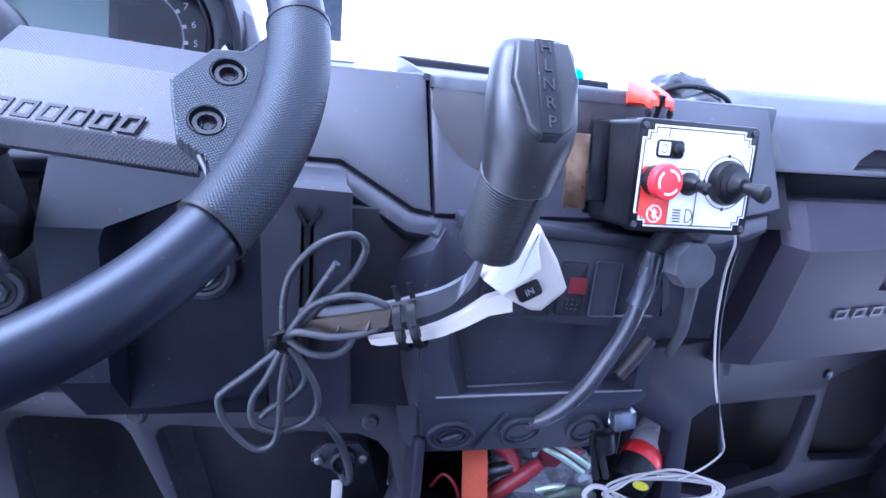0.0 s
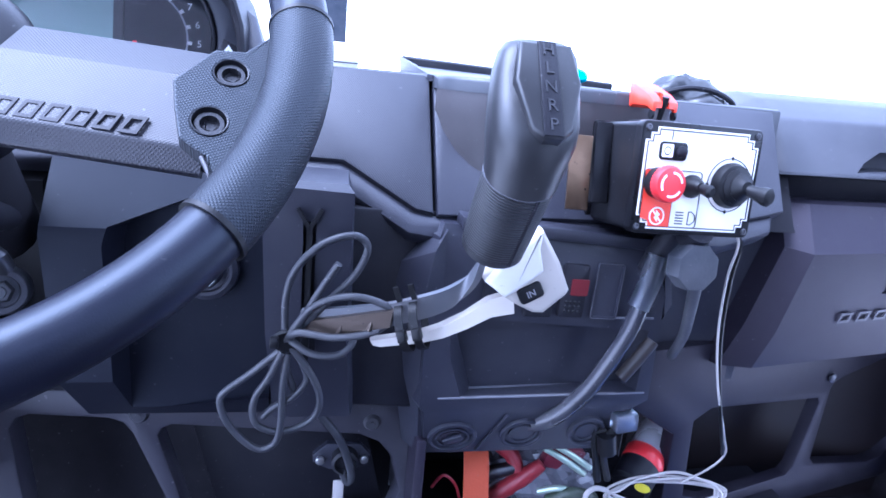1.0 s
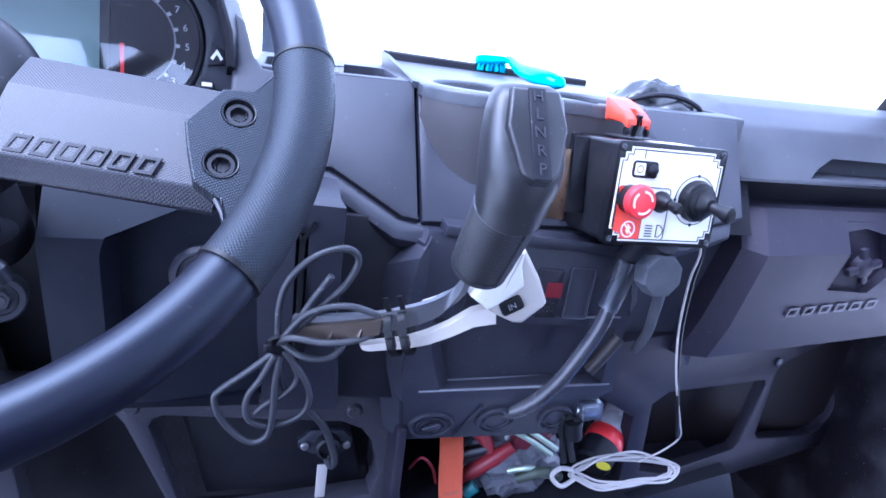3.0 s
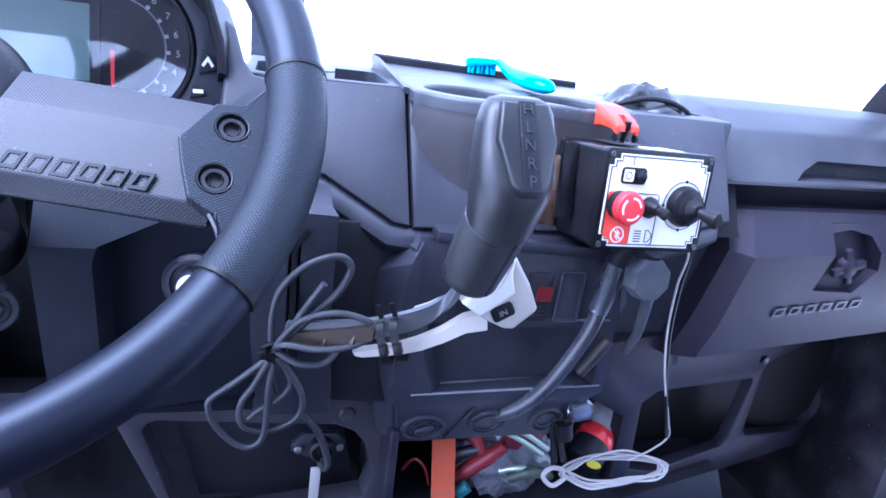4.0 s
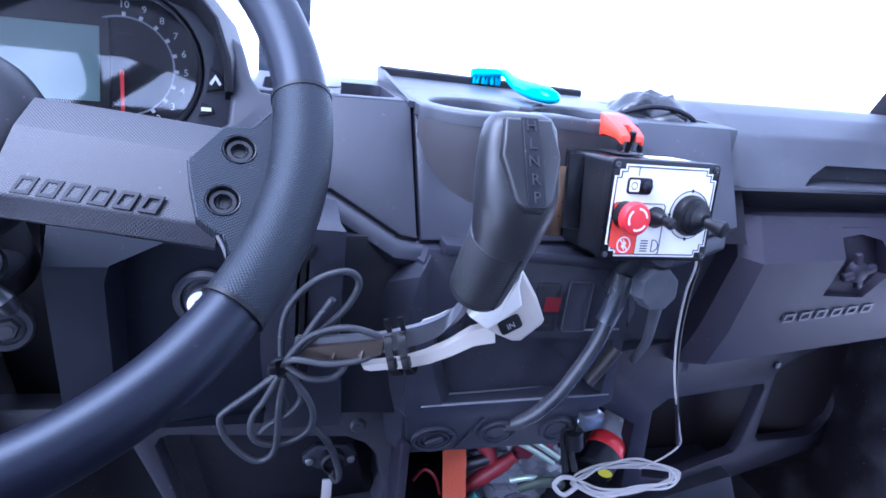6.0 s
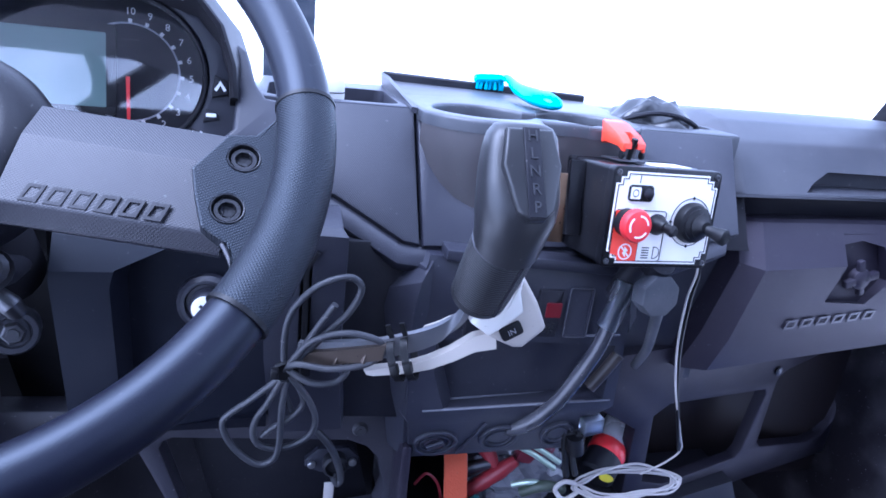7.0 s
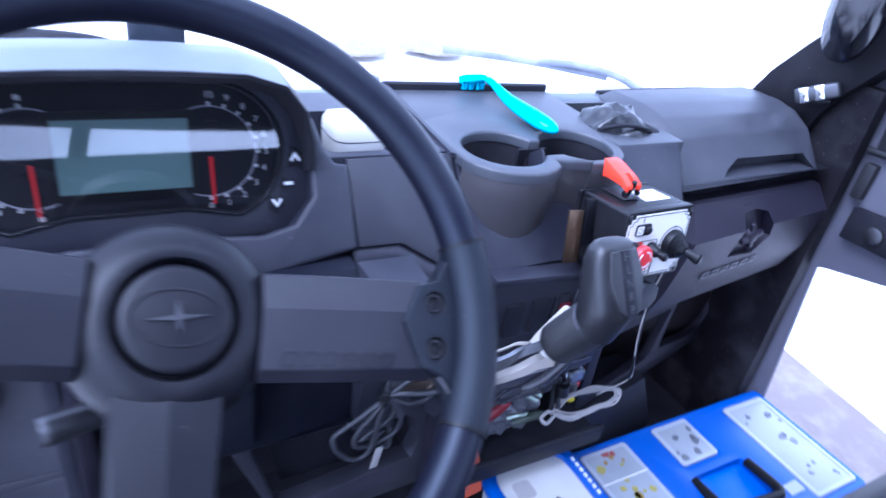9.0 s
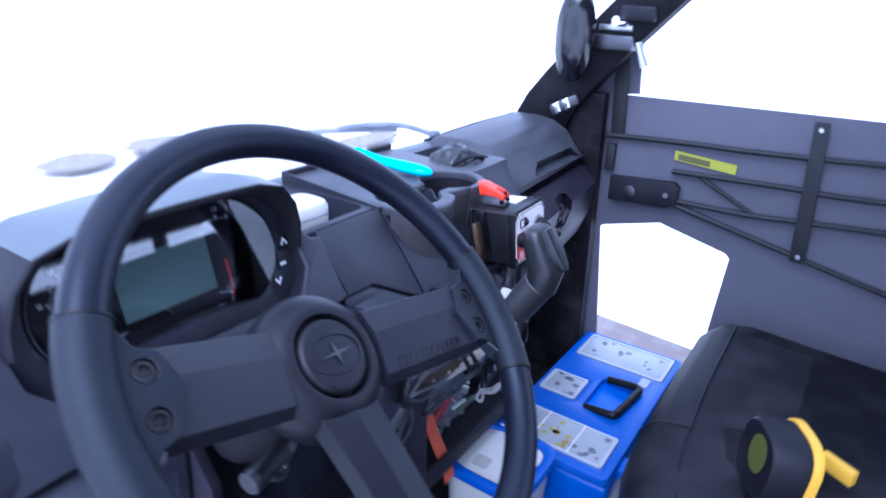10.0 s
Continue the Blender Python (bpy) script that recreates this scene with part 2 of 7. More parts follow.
def solo(name, bm, mat, label, category, origin=(0, 0, 0), kind="", group=""):
    """A thing or piece of the setting that is one mesh."""
    me = bpy.data.meshes.new(name)
    bmesh.ops.translate(bm, vec=-Vector(origin), verts=bm.verts)
    bmesh.ops.recalc_face_normals(bm, faces=bm.faces)
    bm.to_mesh(me)
    bm.free()
    me.shade_smooth()
    me.set_sharp_from_angle(angle=radians(38))
    me.materials.append(mat)
    ob = new(name, me)
    ob.location = origin
    return tagged(ob, label, category, group, kind)


def moved(bm, m):
    bmesh.ops.transform(bm, matrix=m, verts=bm.verts)
    return bm


def joined(*bms):
    out = bmesh.new()
    for b in bms:
        me = bpy.data.meshes.new("tmp")
        b.to_mesh(me)
        b.free()
        out.from_mesh(me)
        bpy.data.meshes.remove(me)
    return out


def block(x0, x1, y0, y1, z0, z1, bevel=0.002, seg=2):
    bm = bmesh.new()
    bmesh.ops.create_cube(bm, size=1)
    bmesh.ops.transform(bm, matrix=Matrix.Translation(((x0 + x1) / 2, (y0 + y1) / 2, (z0 + z1) / 2)) @ Matrix.Diagonal((x1 - x0, y1 - y0, z1 - z0, 1)), verts=bm.verts)
    if bevel:
        bmesh.ops.bevel(bm, geom=bm.edges[:], offset=bevel, segments=seg, affect="EDGES", profile=0.5)
    return bm


def plate(outer, holes, thick, bevel=0.0, seg=2):
    """A flat plate in the local xy plane from z = -thick to 0, with holes that go through."""
    bm = bmesh.new()
    edges = []
    for loop in [outer, *holes]:
        vs = [bm.verts.new((p[0], p[1], 0)) for p in loop]
        edges += [bm.edges.new((vs[i], vs[(i + 1) % len(vs)])) for i in range(len(vs))]
    bmesh.ops.triangle_fill(bm, use_beauty=True, use_dissolve=True, edges=edges, normal=(0, 0, 1))
    rim = [e for e in bm.edges if e.is_boundary]
    out = bmesh.ops.extrude_face_region(bm, geom=bm.faces[:])
    down = [v for v in out["geom"] if isinstance(v, bmesh.types.BMVert)]
    bmesh.ops.translate(bm, vec=(0, 0, -thick), verts=down)
    if bevel:
        bm.edges.ensure_lookup_table()
        top = [e for e in bm.edges if all(abs(v.co.z) < 1e-7 for v in e.verts) and len(e.link_faces) == 2 and any(abs(f.normal.z) < 0.5 for f in e.link_faces)]
        bmesh.ops.recalc_face_normals(bm, faces=bm.faces)
        top = [e for e in bm.edges if all(abs(v.co.z) < 1e-7 for v in e.verts) and any(abs(f.normal.z) < 0.5 for f in e.link_faces)]
        bmesh.ops.bevel(bm, geom=top, offset=bevel, segments=seg, affect="EDGES", profile=0.5)
    return bm


def onto(p0, ux, uy):
    """The frame whose origin is p0 and whose x and y run along ux and about along uy."""
    ux, uy = Vector(ux).normalized(), Vector(uy)
    uz = ux.cross(uy).normalized()
    uy = uz.cross(ux)
    m = Matrix((ux, uy, uz)).transposed().to_4x4()
    m.translation = p0
    return m


def circle(cx, cy, r, n=24, ry=None, a0=0.0):
    return [(cx + r * math.cos(a0 + 2 * math.pi * i / n), cy + (ry or r) * math.sin(a0 + 2 * math.pi * i / n)) for i in range(n)]


def rrect(x0, x1, y0, y1, r=0.004, n=4):
    out = []
    for cx, cy, a in ((x1 - r, y1 - r, 0), (x0 + r, y1 - r, 90), (x0 + r, y0 + r, 180), (x1 - r, y0 + r, 270)):
        out += [(cx + r * math.cos(radians(a + 90 * k / n)), cy + r * math.sin(radians(a + 90 * k / n))) for k in range(n + 1)]
    return out


def lathe(profile, n=32, cap=True):
    """Turns (radius, z) points about the local z axis."""
    bm = bmesh.new()
    rings = [[bm.verts.new((r * math.cos(2 * math.pi * i / n), r * math.sin(2 * math.pi * i / n), z)) for i in range(n)] for r, z in profile]
    for a, b in zip(rings, rings[1:]):
        for i in range(n):
            bm.faces.new((a[i], a[(i + 1) % n], b[(i + 1) % n], b[i]))
    if cap:
        bm.faces.new(rings[0][::-1])
        bm.faces.new(rings[-1])
    return bm


def loft(rings, closed=True, cap=True):
    bm = bmesh.new()
    vs = [[bm.verts.new(p) for p in ring] for ring in rings]
    n = len(rings[0])
    for a, b in zip(vs, vs[1:]):
        for i in range(n if closed else n - 1):
            bm.faces.new((a[i], a[(i + 1) % n], b[(i + 1) % n], b[i]))
    if cap and closed:
        bm.faces.new(vs[0][::-1])
        bm.faces.new(vs[-1])
    return bm


def xloft(stations, bevel=0.0):
    """Closed yz profiles at several x."""
    bm = loft([[(x, y, z) for y, z in prof] for x, prof in stations])
    if bevel:
        bmesh.ops.recalc_face_normals(bm, faces=bm.faces)
        es = [e for e in bm.edges if len(e.link_faces) == 2 and e.calc_face_angle(0) > 0.25]
        bmesh.ops.bevel(bm, geom=es, offset=bevel, segments=2, affect="EDGES", profile=0.5, clamp_overlap=True)
    return bm


def smooth_path(pts, per=8, closed=False):
    """A Catmull-Rom curve through the points."""
    ps = [Vector(p) for p in pts]
    n, out = len(ps), []
    for i in range(n if closed else n - 1):
        if closed:
            a, b, c, d = ps[i - 1], ps[i], ps[(i + 1) % n], ps[(i + 2) % n]
        else:
            a, b, c, d = ps[max(i - 1, 0)], ps[i], ps[i + 1], ps[min(i + 2, n - 1)]
        for k in range(per):
            t = k / per
            out.append(0.5 * (2 * b + (c - a) * t + (2 * a - 5 * b + 4 * c - d) * t * t + (3 * b - a - 3 * c + d) * t ** 3))
    if not closed:
        out.append(ps[-1])
    return out


def tube(pts, r, n=10, per=8, closed=False, straight=False):
    """A round bar, hose or cable along a smooth path; r is a number or one radius for each point of the path."""
    path = [Vector(p) for p in pts] if straight else smooth_path(pts, per, closed)
    bm = bmesh.new()
    uv = bm.loops.layers.uv.new("UVMap")
    m = len(path)
    up, rings, dist, run = None, [], [], 0.0
    for i, p in enumerate(path):
        nxt = path[(i + 1) % m] if closed else path[min(i + 1, m - 1)]
        prv = path[i - 1] if (closed or i) else path[0]
        tan = (nxt - prv).normalized()
        if up is None:
            up = tan.orthogonal().normalized()
        up = (up - tan * up.dot(tan)).normalized()
        side = tan.cross(up)
        rr = r[i] if isinstance(r, (list, tuple)) else r
        rings.append([bm.verts.new(p + rr * (up * math.cos(2 * math.pi * k / n) + side * math.sin(2 * math.pi * k / n))) for k in range(n)])
        if i:
            run += (p - path[i - 1]).length
        dist.append(run)
    around = 2 * math.pi * (max(r) if isinstance(r, (list, tuple)) else r)
    pairs = [(i, i + 1) for i in range(m - 1)] + ([(m - 1, 0)] if closed else [])
    for i, j in pairs:
        dj = dist[j] if j else run + (path[0] - path[-1]).length
        for k in range(n):
            f = bm.faces.new((rings[i][k], rings[i][(k + 1) % n], rings[j][(k + 1) % n], rings[j][k]))
            for lp, (u, v) in zip(f.loops, ((k / n, dist[i]), ((k + 1) / n, dist[i]), ((k + 1) / n, dj), (k / n, dj))):
                lp[uv].uv = (u * around, v)
    if not closed:
        bm.faces.new(rings[0][::-1])
        bm.faces.new(rings[-1])
    return bm


def ribbon(pts, wide, width_dir, thick):
    """A flat strap along a path."""
    path, w = smooth_path(pts, 8), Vector(width_dir).normalized() * wide / 2
    rings = []
    for i, p in enumerate(path):
        tan = (path[min(i + 1, len(path) - 1)] - path[max(i - 1, 0)]).normalized()
        nrm = tan.cross(w).normalized() * thick / 2
        rings.append([p + w + nrm, p - w + nrm, p - w - nrm, p + w - nrm])
    return loft(rings)


def letters(text, size, depth=0.0004):
    """Writing as a mesh in the local xy plane, centred."""
    cu = bpy.data.curves.new("tmp_text", "FONT")
    cu.body, cu.size, cu.extrude = text, size, depth
    cu.align_x, cu.align_y = "CENTER", "CENTER"
    cu.resolution_u = 3
    ob = bpy.data.objects.new("tmp_text", cu)
    scene.collection.objects.link(ob)
    dg = bpy.context.evaluated_depsgraph_get()
    me = bpy.data.meshes.new_from_object(ob.evaluated_get(dg))
    bm = bmesh.new()
    bm.from_mesh(me)
    bpy.data.objects.remove(ob)
    bpy.data.curves.remove(cu)
    bpy.data.meshes.remove(me)
    return bm


def carved(bm, *cutters):
    """The solid bm with the solids cutters taken out."""
    def ob_of(b):
        bmesh.ops.recalc_face_normals(b, faces=b.faces)
        me = bpy.data.meshes.new("tmp")
        b.to_mesh(me)
        b.free()
        o = bpy.data.objects.new("tmp", me)
        scene.collection.objects.link(o)
        return o
    base, cut = ob_of(bm), [ob_of(c) for c in cutters]
    for c in cut:
        mod = base.modifiers.new("cut", "BOOLEAN")
        mod.operation, mod.solver, mod.object = "DIFFERENCE", "EXACT", c
    dg = bpy.context.evaluated_depsgraph_get()
    me = bpy.data.meshes.new_from_object(base.evaluated_get(dg))
    out = bmesh.new()
    out.from_mesh(me)
    for o in (base, *cut):
        d = o.data
        bpy.data.objects.remove(o)
        bpy.data.meshes.remove(d)
    bpy.data.meshes.remove(me)
    return out


# ---- setting: ground, distance, cab shell ----
def ground():
    bm = bmesh.new()
    bmesh.ops.create_grid(bm, x_segments=90, y_segments=90, size=1)
    for v in bm.verts:
        x, y = v.co.x, v.co.y
        v.co.x, v.co.y = 900 * x * abs(x) ** 2, 900 * y * abs(y) ** 2
        far = math.hypot(v.co.x, v.co.y)
        v.co.z = 0.025 * noise.noise((v.co.x * 0.6, v.co.y * 0.6, 3)) + min(max(far - 12, 0) / 60, 1.0) * 0.5 * noise.noise((v.co.x * 0.05, v.co.y * 0.05, 8))
    return solo("ground", bm, SNOW, "trodden snow over open ground round the vehicle", "ground", kind="structure")


ground()
yard = plate([(0.95, -3.0), (1.75, -2.8), (1.6, -0.6), (1.72, 0.6), (1.6, 3.0), (1.0, 3.4), (0.85, 0.5)], [], 0.02)
solo("pavement", moved(yard, Matrix.Translation((0, 0, 0.12))), GRAVEL, "pale frosty gravel strip beside the vehicle", "ground", kind="structure")

slush = plate([(1.3, 6.6), (2.0, 6.5), (2.3, 6.25), (2.55, 5.9), (2.9, 5.85), (3.2, 6.0), (3.7, 6.1), (4.3, 6.15), (3.5, 6.7), (2.6, 6.85), (1.9, 6.9)], [], 0.06)
solo("road", moved(slush, Matrix.Translation((0, 0, 0.035))), plastic("grey_slush", (0.48, 0.48, 0.48), 0.8, 40, 0.5, 0.7, spec=0.2, dustcolor=(0.62, 0.62, 0.62)), "grey slushy patch of track in the snow", "road", kind="structure")

for cx, cy, rx, ry in ((1.62, 4.66, 0.30, 0.26), (2.36, 4.75, 0.32, 0.26), (3.6, 3.5, 0.5, 0.15)):
    rnd = random.Random(int(cx * 10))
    loop = [(cx + rx * rnd.uniform(0.75, 1.15) * math.cos(2 * math.pi * k / 14), cy + ry * rnd.uniform(0.75, 1.15) * math.sin(2 * math.pi * k / 14)) for k in range(14)]
    solo("pavement", moved(plate(loop, [], 0.02), Matrix.Translation((0, 0, 0.08))), plastic("bare_ground", (0.25, 0.22, 0.19), 0.8, 60, 0.8, 0.8, spec=0.2, dustcolor=(0.40, 0.39, 0.38)), "grey-brown bare patch in the snow", "ground", kind="structure")

# cab floor, firewall and side panels
solo("floor", block(-0.75, 0.72, -1.2, 0.62, 0.46, 0.50, 0), PIT, "dark moulded plastic cab floor", "floor", kind="structure")
solo("wall_north", block(-0.75, 0.72, 0.56, 0.60, 0.43, 1.04, 0), PIT, "dark moulded firewall under the dashboard", "wall", kind="structure")
kick = [(0.160, 0.43), (0.62, 0.43), (0.62, 0.98), (0.40, 1.02), (0.37, 1.13), (0.30, 1.13), (0.29, 1.22), (0.178, 1.22), (0.172, 0.96)]
solo("wall_east", moved(plate([(a, b) for a, b in kick], [], 0.03, 0.004), onto((0.685, 0, 0), (0, 1, 0), (0, 0, 1))), plastic("side_panel_plastic", (0.0095, 0.0080, 0.0105), 0.60, 500, 0.1, 0.12, spec=0.14), "black side panel of the cab below the windscreen post", "wall", kind="structure")
solo("wall_west", joined(block(-0.78, -0.75, 0.20, 0.62, 0.43, 1.00, 0.004), block(-0.78, -0.75, -1.25, 0.20, 0.43, 0.56, 0.004)), DARK, "black side panel and low door sill on the driver side", "wall", kind="structure")
# Roof is out of view; rear corners widened to darken the dial glass.
roof_plan = [(-0.78, -0.31), (-0.80, -0.70), (-0.98, -0.82), (-0.98, -1.085), (-0.62, -1.095), (-0.50, -1.16), (-0.40, -1.24), (0.36, -1.24), (0.46, -1.16), (0.58, -1.095), (0.94, -1.085), (0.94, -0.82), (0.76, -0.70), (0.74, -0.31)]
solo("roof", moved(plate(roof_plan, [], 0.04, 0.008), Matrix.Translation((0, 0, 2.02))), plastic("roof_liner", (0.10, 0.10, 0.115), 0.8, 300, 0.2, 0.2), "dark grey moulded cab roof out of view, corners widened to darken reflections", "roof", kind="structure")
# Unseen bars and roll, added to band the sky mirrored in the dials.
cage = thing("roll_cage", (0, -1.27, 1.42), "unseen black tube cage behind the seats, added to break up dial reflections", "cage", kind="structure")
for x in (-0.76, 0.72):
    part("post", tube([(x, -1.275, 1.41), (x, -1.272, 1.80), (x * 0.97, -1.24, 1.97), (x * 0.96, -1.07, 2.0)], 0.024, 14), DARK, cage)
    part("gusset", tube([(x * 1.03, -1.272, 1.88), (x * 0.93, -1.272, 1.955), (x * 0.80, -1.240, 2.015), (x * 0.70, -1.16, 2.03)], 0.036, 12), DARK, cage)
part("crossbar", tube([(-0.75, -1.272, 1.865), (-0.30, -1.272, 1.870), (0.30, -1.272, 1.870), (0.71, -1.272, 1.865)], 0.044, 14), DARK, cage)
part("reflection_blocker", tube([(-0.74, -1.262, 1.690), (-0.30, -1.262, 1.655), (0.30, -1.262, 1.630), (0.70, -1.262, 1.620)], 0.080, 18), PIT, cage, "unseen black roll added to narrow the sky reflected in the dials")
for x in (-0.44, 0.42):
    part("brace", tube([(x, -1.272, 1.49), (x + 0.05, -1.272, 1.66), (x + 0.16, -1.272, 1.88)], 0.024, 14), DARK, cage)
solo("wall_south", block(-0.78, 0.74, -1.30, -1.25, 0.43, 1.50, 0.01), DARK, "black rear wall behind the bench seat", "wall", kind="structure")

hood = xloft([
    (-0.70, [(0.44, 1.00), (0.44, 1.105), (0.9, 1.02), (1.28, 0.86), (1.38, 0.72), (1.38, 0.6), (0.44, 0.6)]),
    (-0.60, [(0.44, 1.00), (0.44, 1.145), (0.9, 1.06), (1.32, 0.90), (1.42, 0.74), (1.42, 0.6), (0.44, 0.6)]),
    (0.50, [(0.44, 1.00), (0.44, 1.145), (0.9, 1.06), (1.32, 0.90), (1.42, 0.74), (1.42, 0.6), (0.44, 0.6)]),
    (0.62, [(0.44, 1.00), (0.44, 1.105), (0.9, 1.02), (1.28, 0.86), (1.38, 0.72), (1.38, 0.6), (0.44, 0.6)])], 0.02)
hood_t = thing("hood", (0, 1.0, 0.6), "pale snow-dusted hood of the utility vehicle", "hood")
part("hood_panel", moved(hood, Matrix.Translation((0, 0, -0.05))), HOODMAT, hood_t)
for x in (-0.15, 0.06):
    part("hood_scoop", xloft([(x - 0.05, [(0.78, 1.050), (0.80, 1.046), (0.90, 1.014), (0.90, 0.99), (0.78, 1.02)]), (x + 0.05, [(0.78, 1.050), (0.80, 1.048), (0.90, 1.014), (0.90, 0.99), (0.78, 1.02)])], 0.004), plastic("scoop_grey", (0.22, 0.22, 0.25), 0.5, 300, 0.1, 0.6, dustcolor=(0.6, 0.6, 0.64)), hood_t, "grey frosty scoop in the hood")
wiper = thing("windscreen_wiper", (0.66, 0.68, 1.0), "black wiper arm resting low beyond the dash, haze painted in", "wiper")
# Bright haze over the dark wiper is mixed into its colour.
HAZED = plastic("hazed_wiper_rubber", (0.16, 0.17, 0.19), 0.6, 300, 0.2, 0.6, dustcolor=(0.5, 0.5, 0.52))
part("arm", tube([(0.700, 0.655, 1.050), (0.655, 0.72, 1.072), (0.60, 0.79, 1.075), (0.53, 0.85, 1.066)], 0.008), HAZED, wiper)
part("blade", tube([(0.66, 0.755, 1.060), (0.535, 0.855, 1.060), (0.43, 0.91, 1.060), (0.335, 0.955, 1.058)], 0.0085), HAZED, wiper)
part("pivot", tube([(0.700, 0.655, 1.062), (0.700, 0.655, 1.00), (0.60, 0.68, 0.97)], 0.014, straight=True), HAZED, wiper)
post = thing("equipment_post", (-0.165, 1.98, 0.0), "dark upright steel post standing beyond the hood", "post")
part("post", block(-0.25, -0.08, 1.95, 2.03, 0.0, 1.75, 0.008), plastic("post_paint", (0.012, 0.016, 0.024), 0.8, 300, 0.2, 0.1, spec=0.2), post)
part("crossbar", tube([(-1.4, 1.98, 0.77), (-0.8, 1.98, 0.77), (-0.40, 1.98, 0.76), (-0.25, 1.98, 0.71), (-0.20, 1.98, 0.63)], 0.045, 14), DARK, post, "dark rounded crossbar")
part("base_plate", block(-0.30, -0.03, 1.90, 2.08, 0.0, 0.03, 0.004), DARKSTEEL, post)

# windscreen posts
def pillar(side):
    s = 0.66 * side
    pts = [(s, 0.33, 1.08), (s * 0.995, 0.295, 1.20), (s * 0.97, 0.05, 1.47), (s * 0.92, -0.28, 1.80), (s * 0.90, -0.42, 1.96)]
    path = smooth_path(pts, 4)
    rings = []
    for p in path:
        rings.append([p + Vector((a, b, 0)) for a, b in ((-0.022, -0.07), (0.022, -0.07), (0.03, -0.05), (0.03, 0.06), (0.012, 0.075), (-0.022, 0.06), (-0.03, 0.0))])
    e = thing("windscreen_post", (s, 0.33, 1.08), "black painted steel windscreen post of the cab frame", "post", "windscreen posts")
    part("tube", loft(rings), plastic("post_black", (0.006, 0.0055, 0.0075), 0.62, 500, 0.05, 0.05, spec=0.16), e)
    return e


pillar(1)

# ---- dashboard ----
dash = thing("dashboard", (0.0, 0.30, 0.85), "black moulded plastic utility vehicle dashboard, lightly dusty", "dashboard")
SLOPE = (0, 0.077, 0.103)


def face_y(z):
    """How far ahead the sloped upper face lies at a height."""
    return 0.129 + 0.7476 * (z - 1.045)


def panel_on_face(pts, thick=0.02, bevel=0.003, holes=()):
    """A trim panel on the sloped upper face, from (x, z) points."""
    k = math.hypot(0.077, 0.103) / 0.103
    conv = lambda q: [(x, (z - 1.045) * k) for x, z in q]
    return moved(plate(conv(pts), [conv(h) for h in holes], thick, bevel), onto((0, 0.129, 1.045), (1, 0, 0), SLOPE))


# driver side trim panel between cluster and cup holders
part("trim_panel", panel_on_face([(-0.177, 1.150), (-0.0595, 1.150), (-0.0595, 1.045), (-0.074, 1.047), (-0.132, 1.079), (-0.177, 1.080)], 0.03, 0.003), TEXTURED, dash, "finely textured trim panel")
# open bin behind it
part("bin", carved(block(-0.200, -0.062, 0.212, 0.40, 1.07, 1.150, 0.003), moved(plate(rrect(-0.190, -0.070, 0.222, 0.335, 0.012), [], 0.06, 0), Matrix.Translation((0, 0, 1.16)))), BLACK, dash, "open storage bin")
# deck behind bin and cluster, its sky brightness put into the colour
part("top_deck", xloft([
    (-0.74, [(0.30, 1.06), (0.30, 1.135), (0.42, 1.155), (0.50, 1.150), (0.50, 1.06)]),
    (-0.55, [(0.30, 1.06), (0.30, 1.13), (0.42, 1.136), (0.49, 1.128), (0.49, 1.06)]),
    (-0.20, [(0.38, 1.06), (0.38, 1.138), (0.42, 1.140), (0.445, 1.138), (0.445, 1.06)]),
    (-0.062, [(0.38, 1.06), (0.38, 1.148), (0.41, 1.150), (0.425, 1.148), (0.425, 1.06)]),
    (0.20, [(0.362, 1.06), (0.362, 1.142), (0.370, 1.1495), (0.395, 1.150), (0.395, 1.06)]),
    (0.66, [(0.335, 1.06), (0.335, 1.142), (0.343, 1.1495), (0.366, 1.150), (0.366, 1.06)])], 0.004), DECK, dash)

# cup holder tray, lightened in colour for the sky above it
tray_out = [(-0.057, 0.206), (-0.055, 0.190)]
for k in range(9):
    a = radians(195 + 14.5 * k)
    tray_out.append((0.006 + 0.064 * math.cos(a), 0.203 + 0.064 * math.sin(a)))
tray_out += [(0.052, 0.170), (0.062, 0.165), (0.080, 0.163), (0.095, 0.160)]
for k in range(6):
    a = radians(250 + 18 * k)
    tray_out.append((0.110 + 0.055 * math.cos(a), 0.206 + 0.055 * math.sin(a)))
tray_out += [(0.168, 0.215), (0.172, 0.27), (0.185, 0.33), (0.2, 0.392), (-0.062, 0.386), (-0.058, 0.30)]
lc, rc = (0.006, 0.208, 0.0475), (0.108, 0.208, 0.0445)
# one opening: two cups joined by a shallow channel
up, dn = 0.015, -0.024
arc = lambda c, a0, a1: [(c[0] + c[2] * math.cos(a0 + (a1 - a0) * k / 26), c[1] + c[2] * math.sin(a0 + (a1 - a0) * k / 26)) for k in range(27)]
opening = arc(lc, math.asin(up / lc[2]), 2 * math.pi + math.asin(dn / lc[2])) + arc(rc, -math.pi - math.asin(dn / rc[2]), math.pi - math.asin(up / rc[2]))
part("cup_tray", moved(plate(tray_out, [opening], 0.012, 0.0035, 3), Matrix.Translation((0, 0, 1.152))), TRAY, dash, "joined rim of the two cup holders")
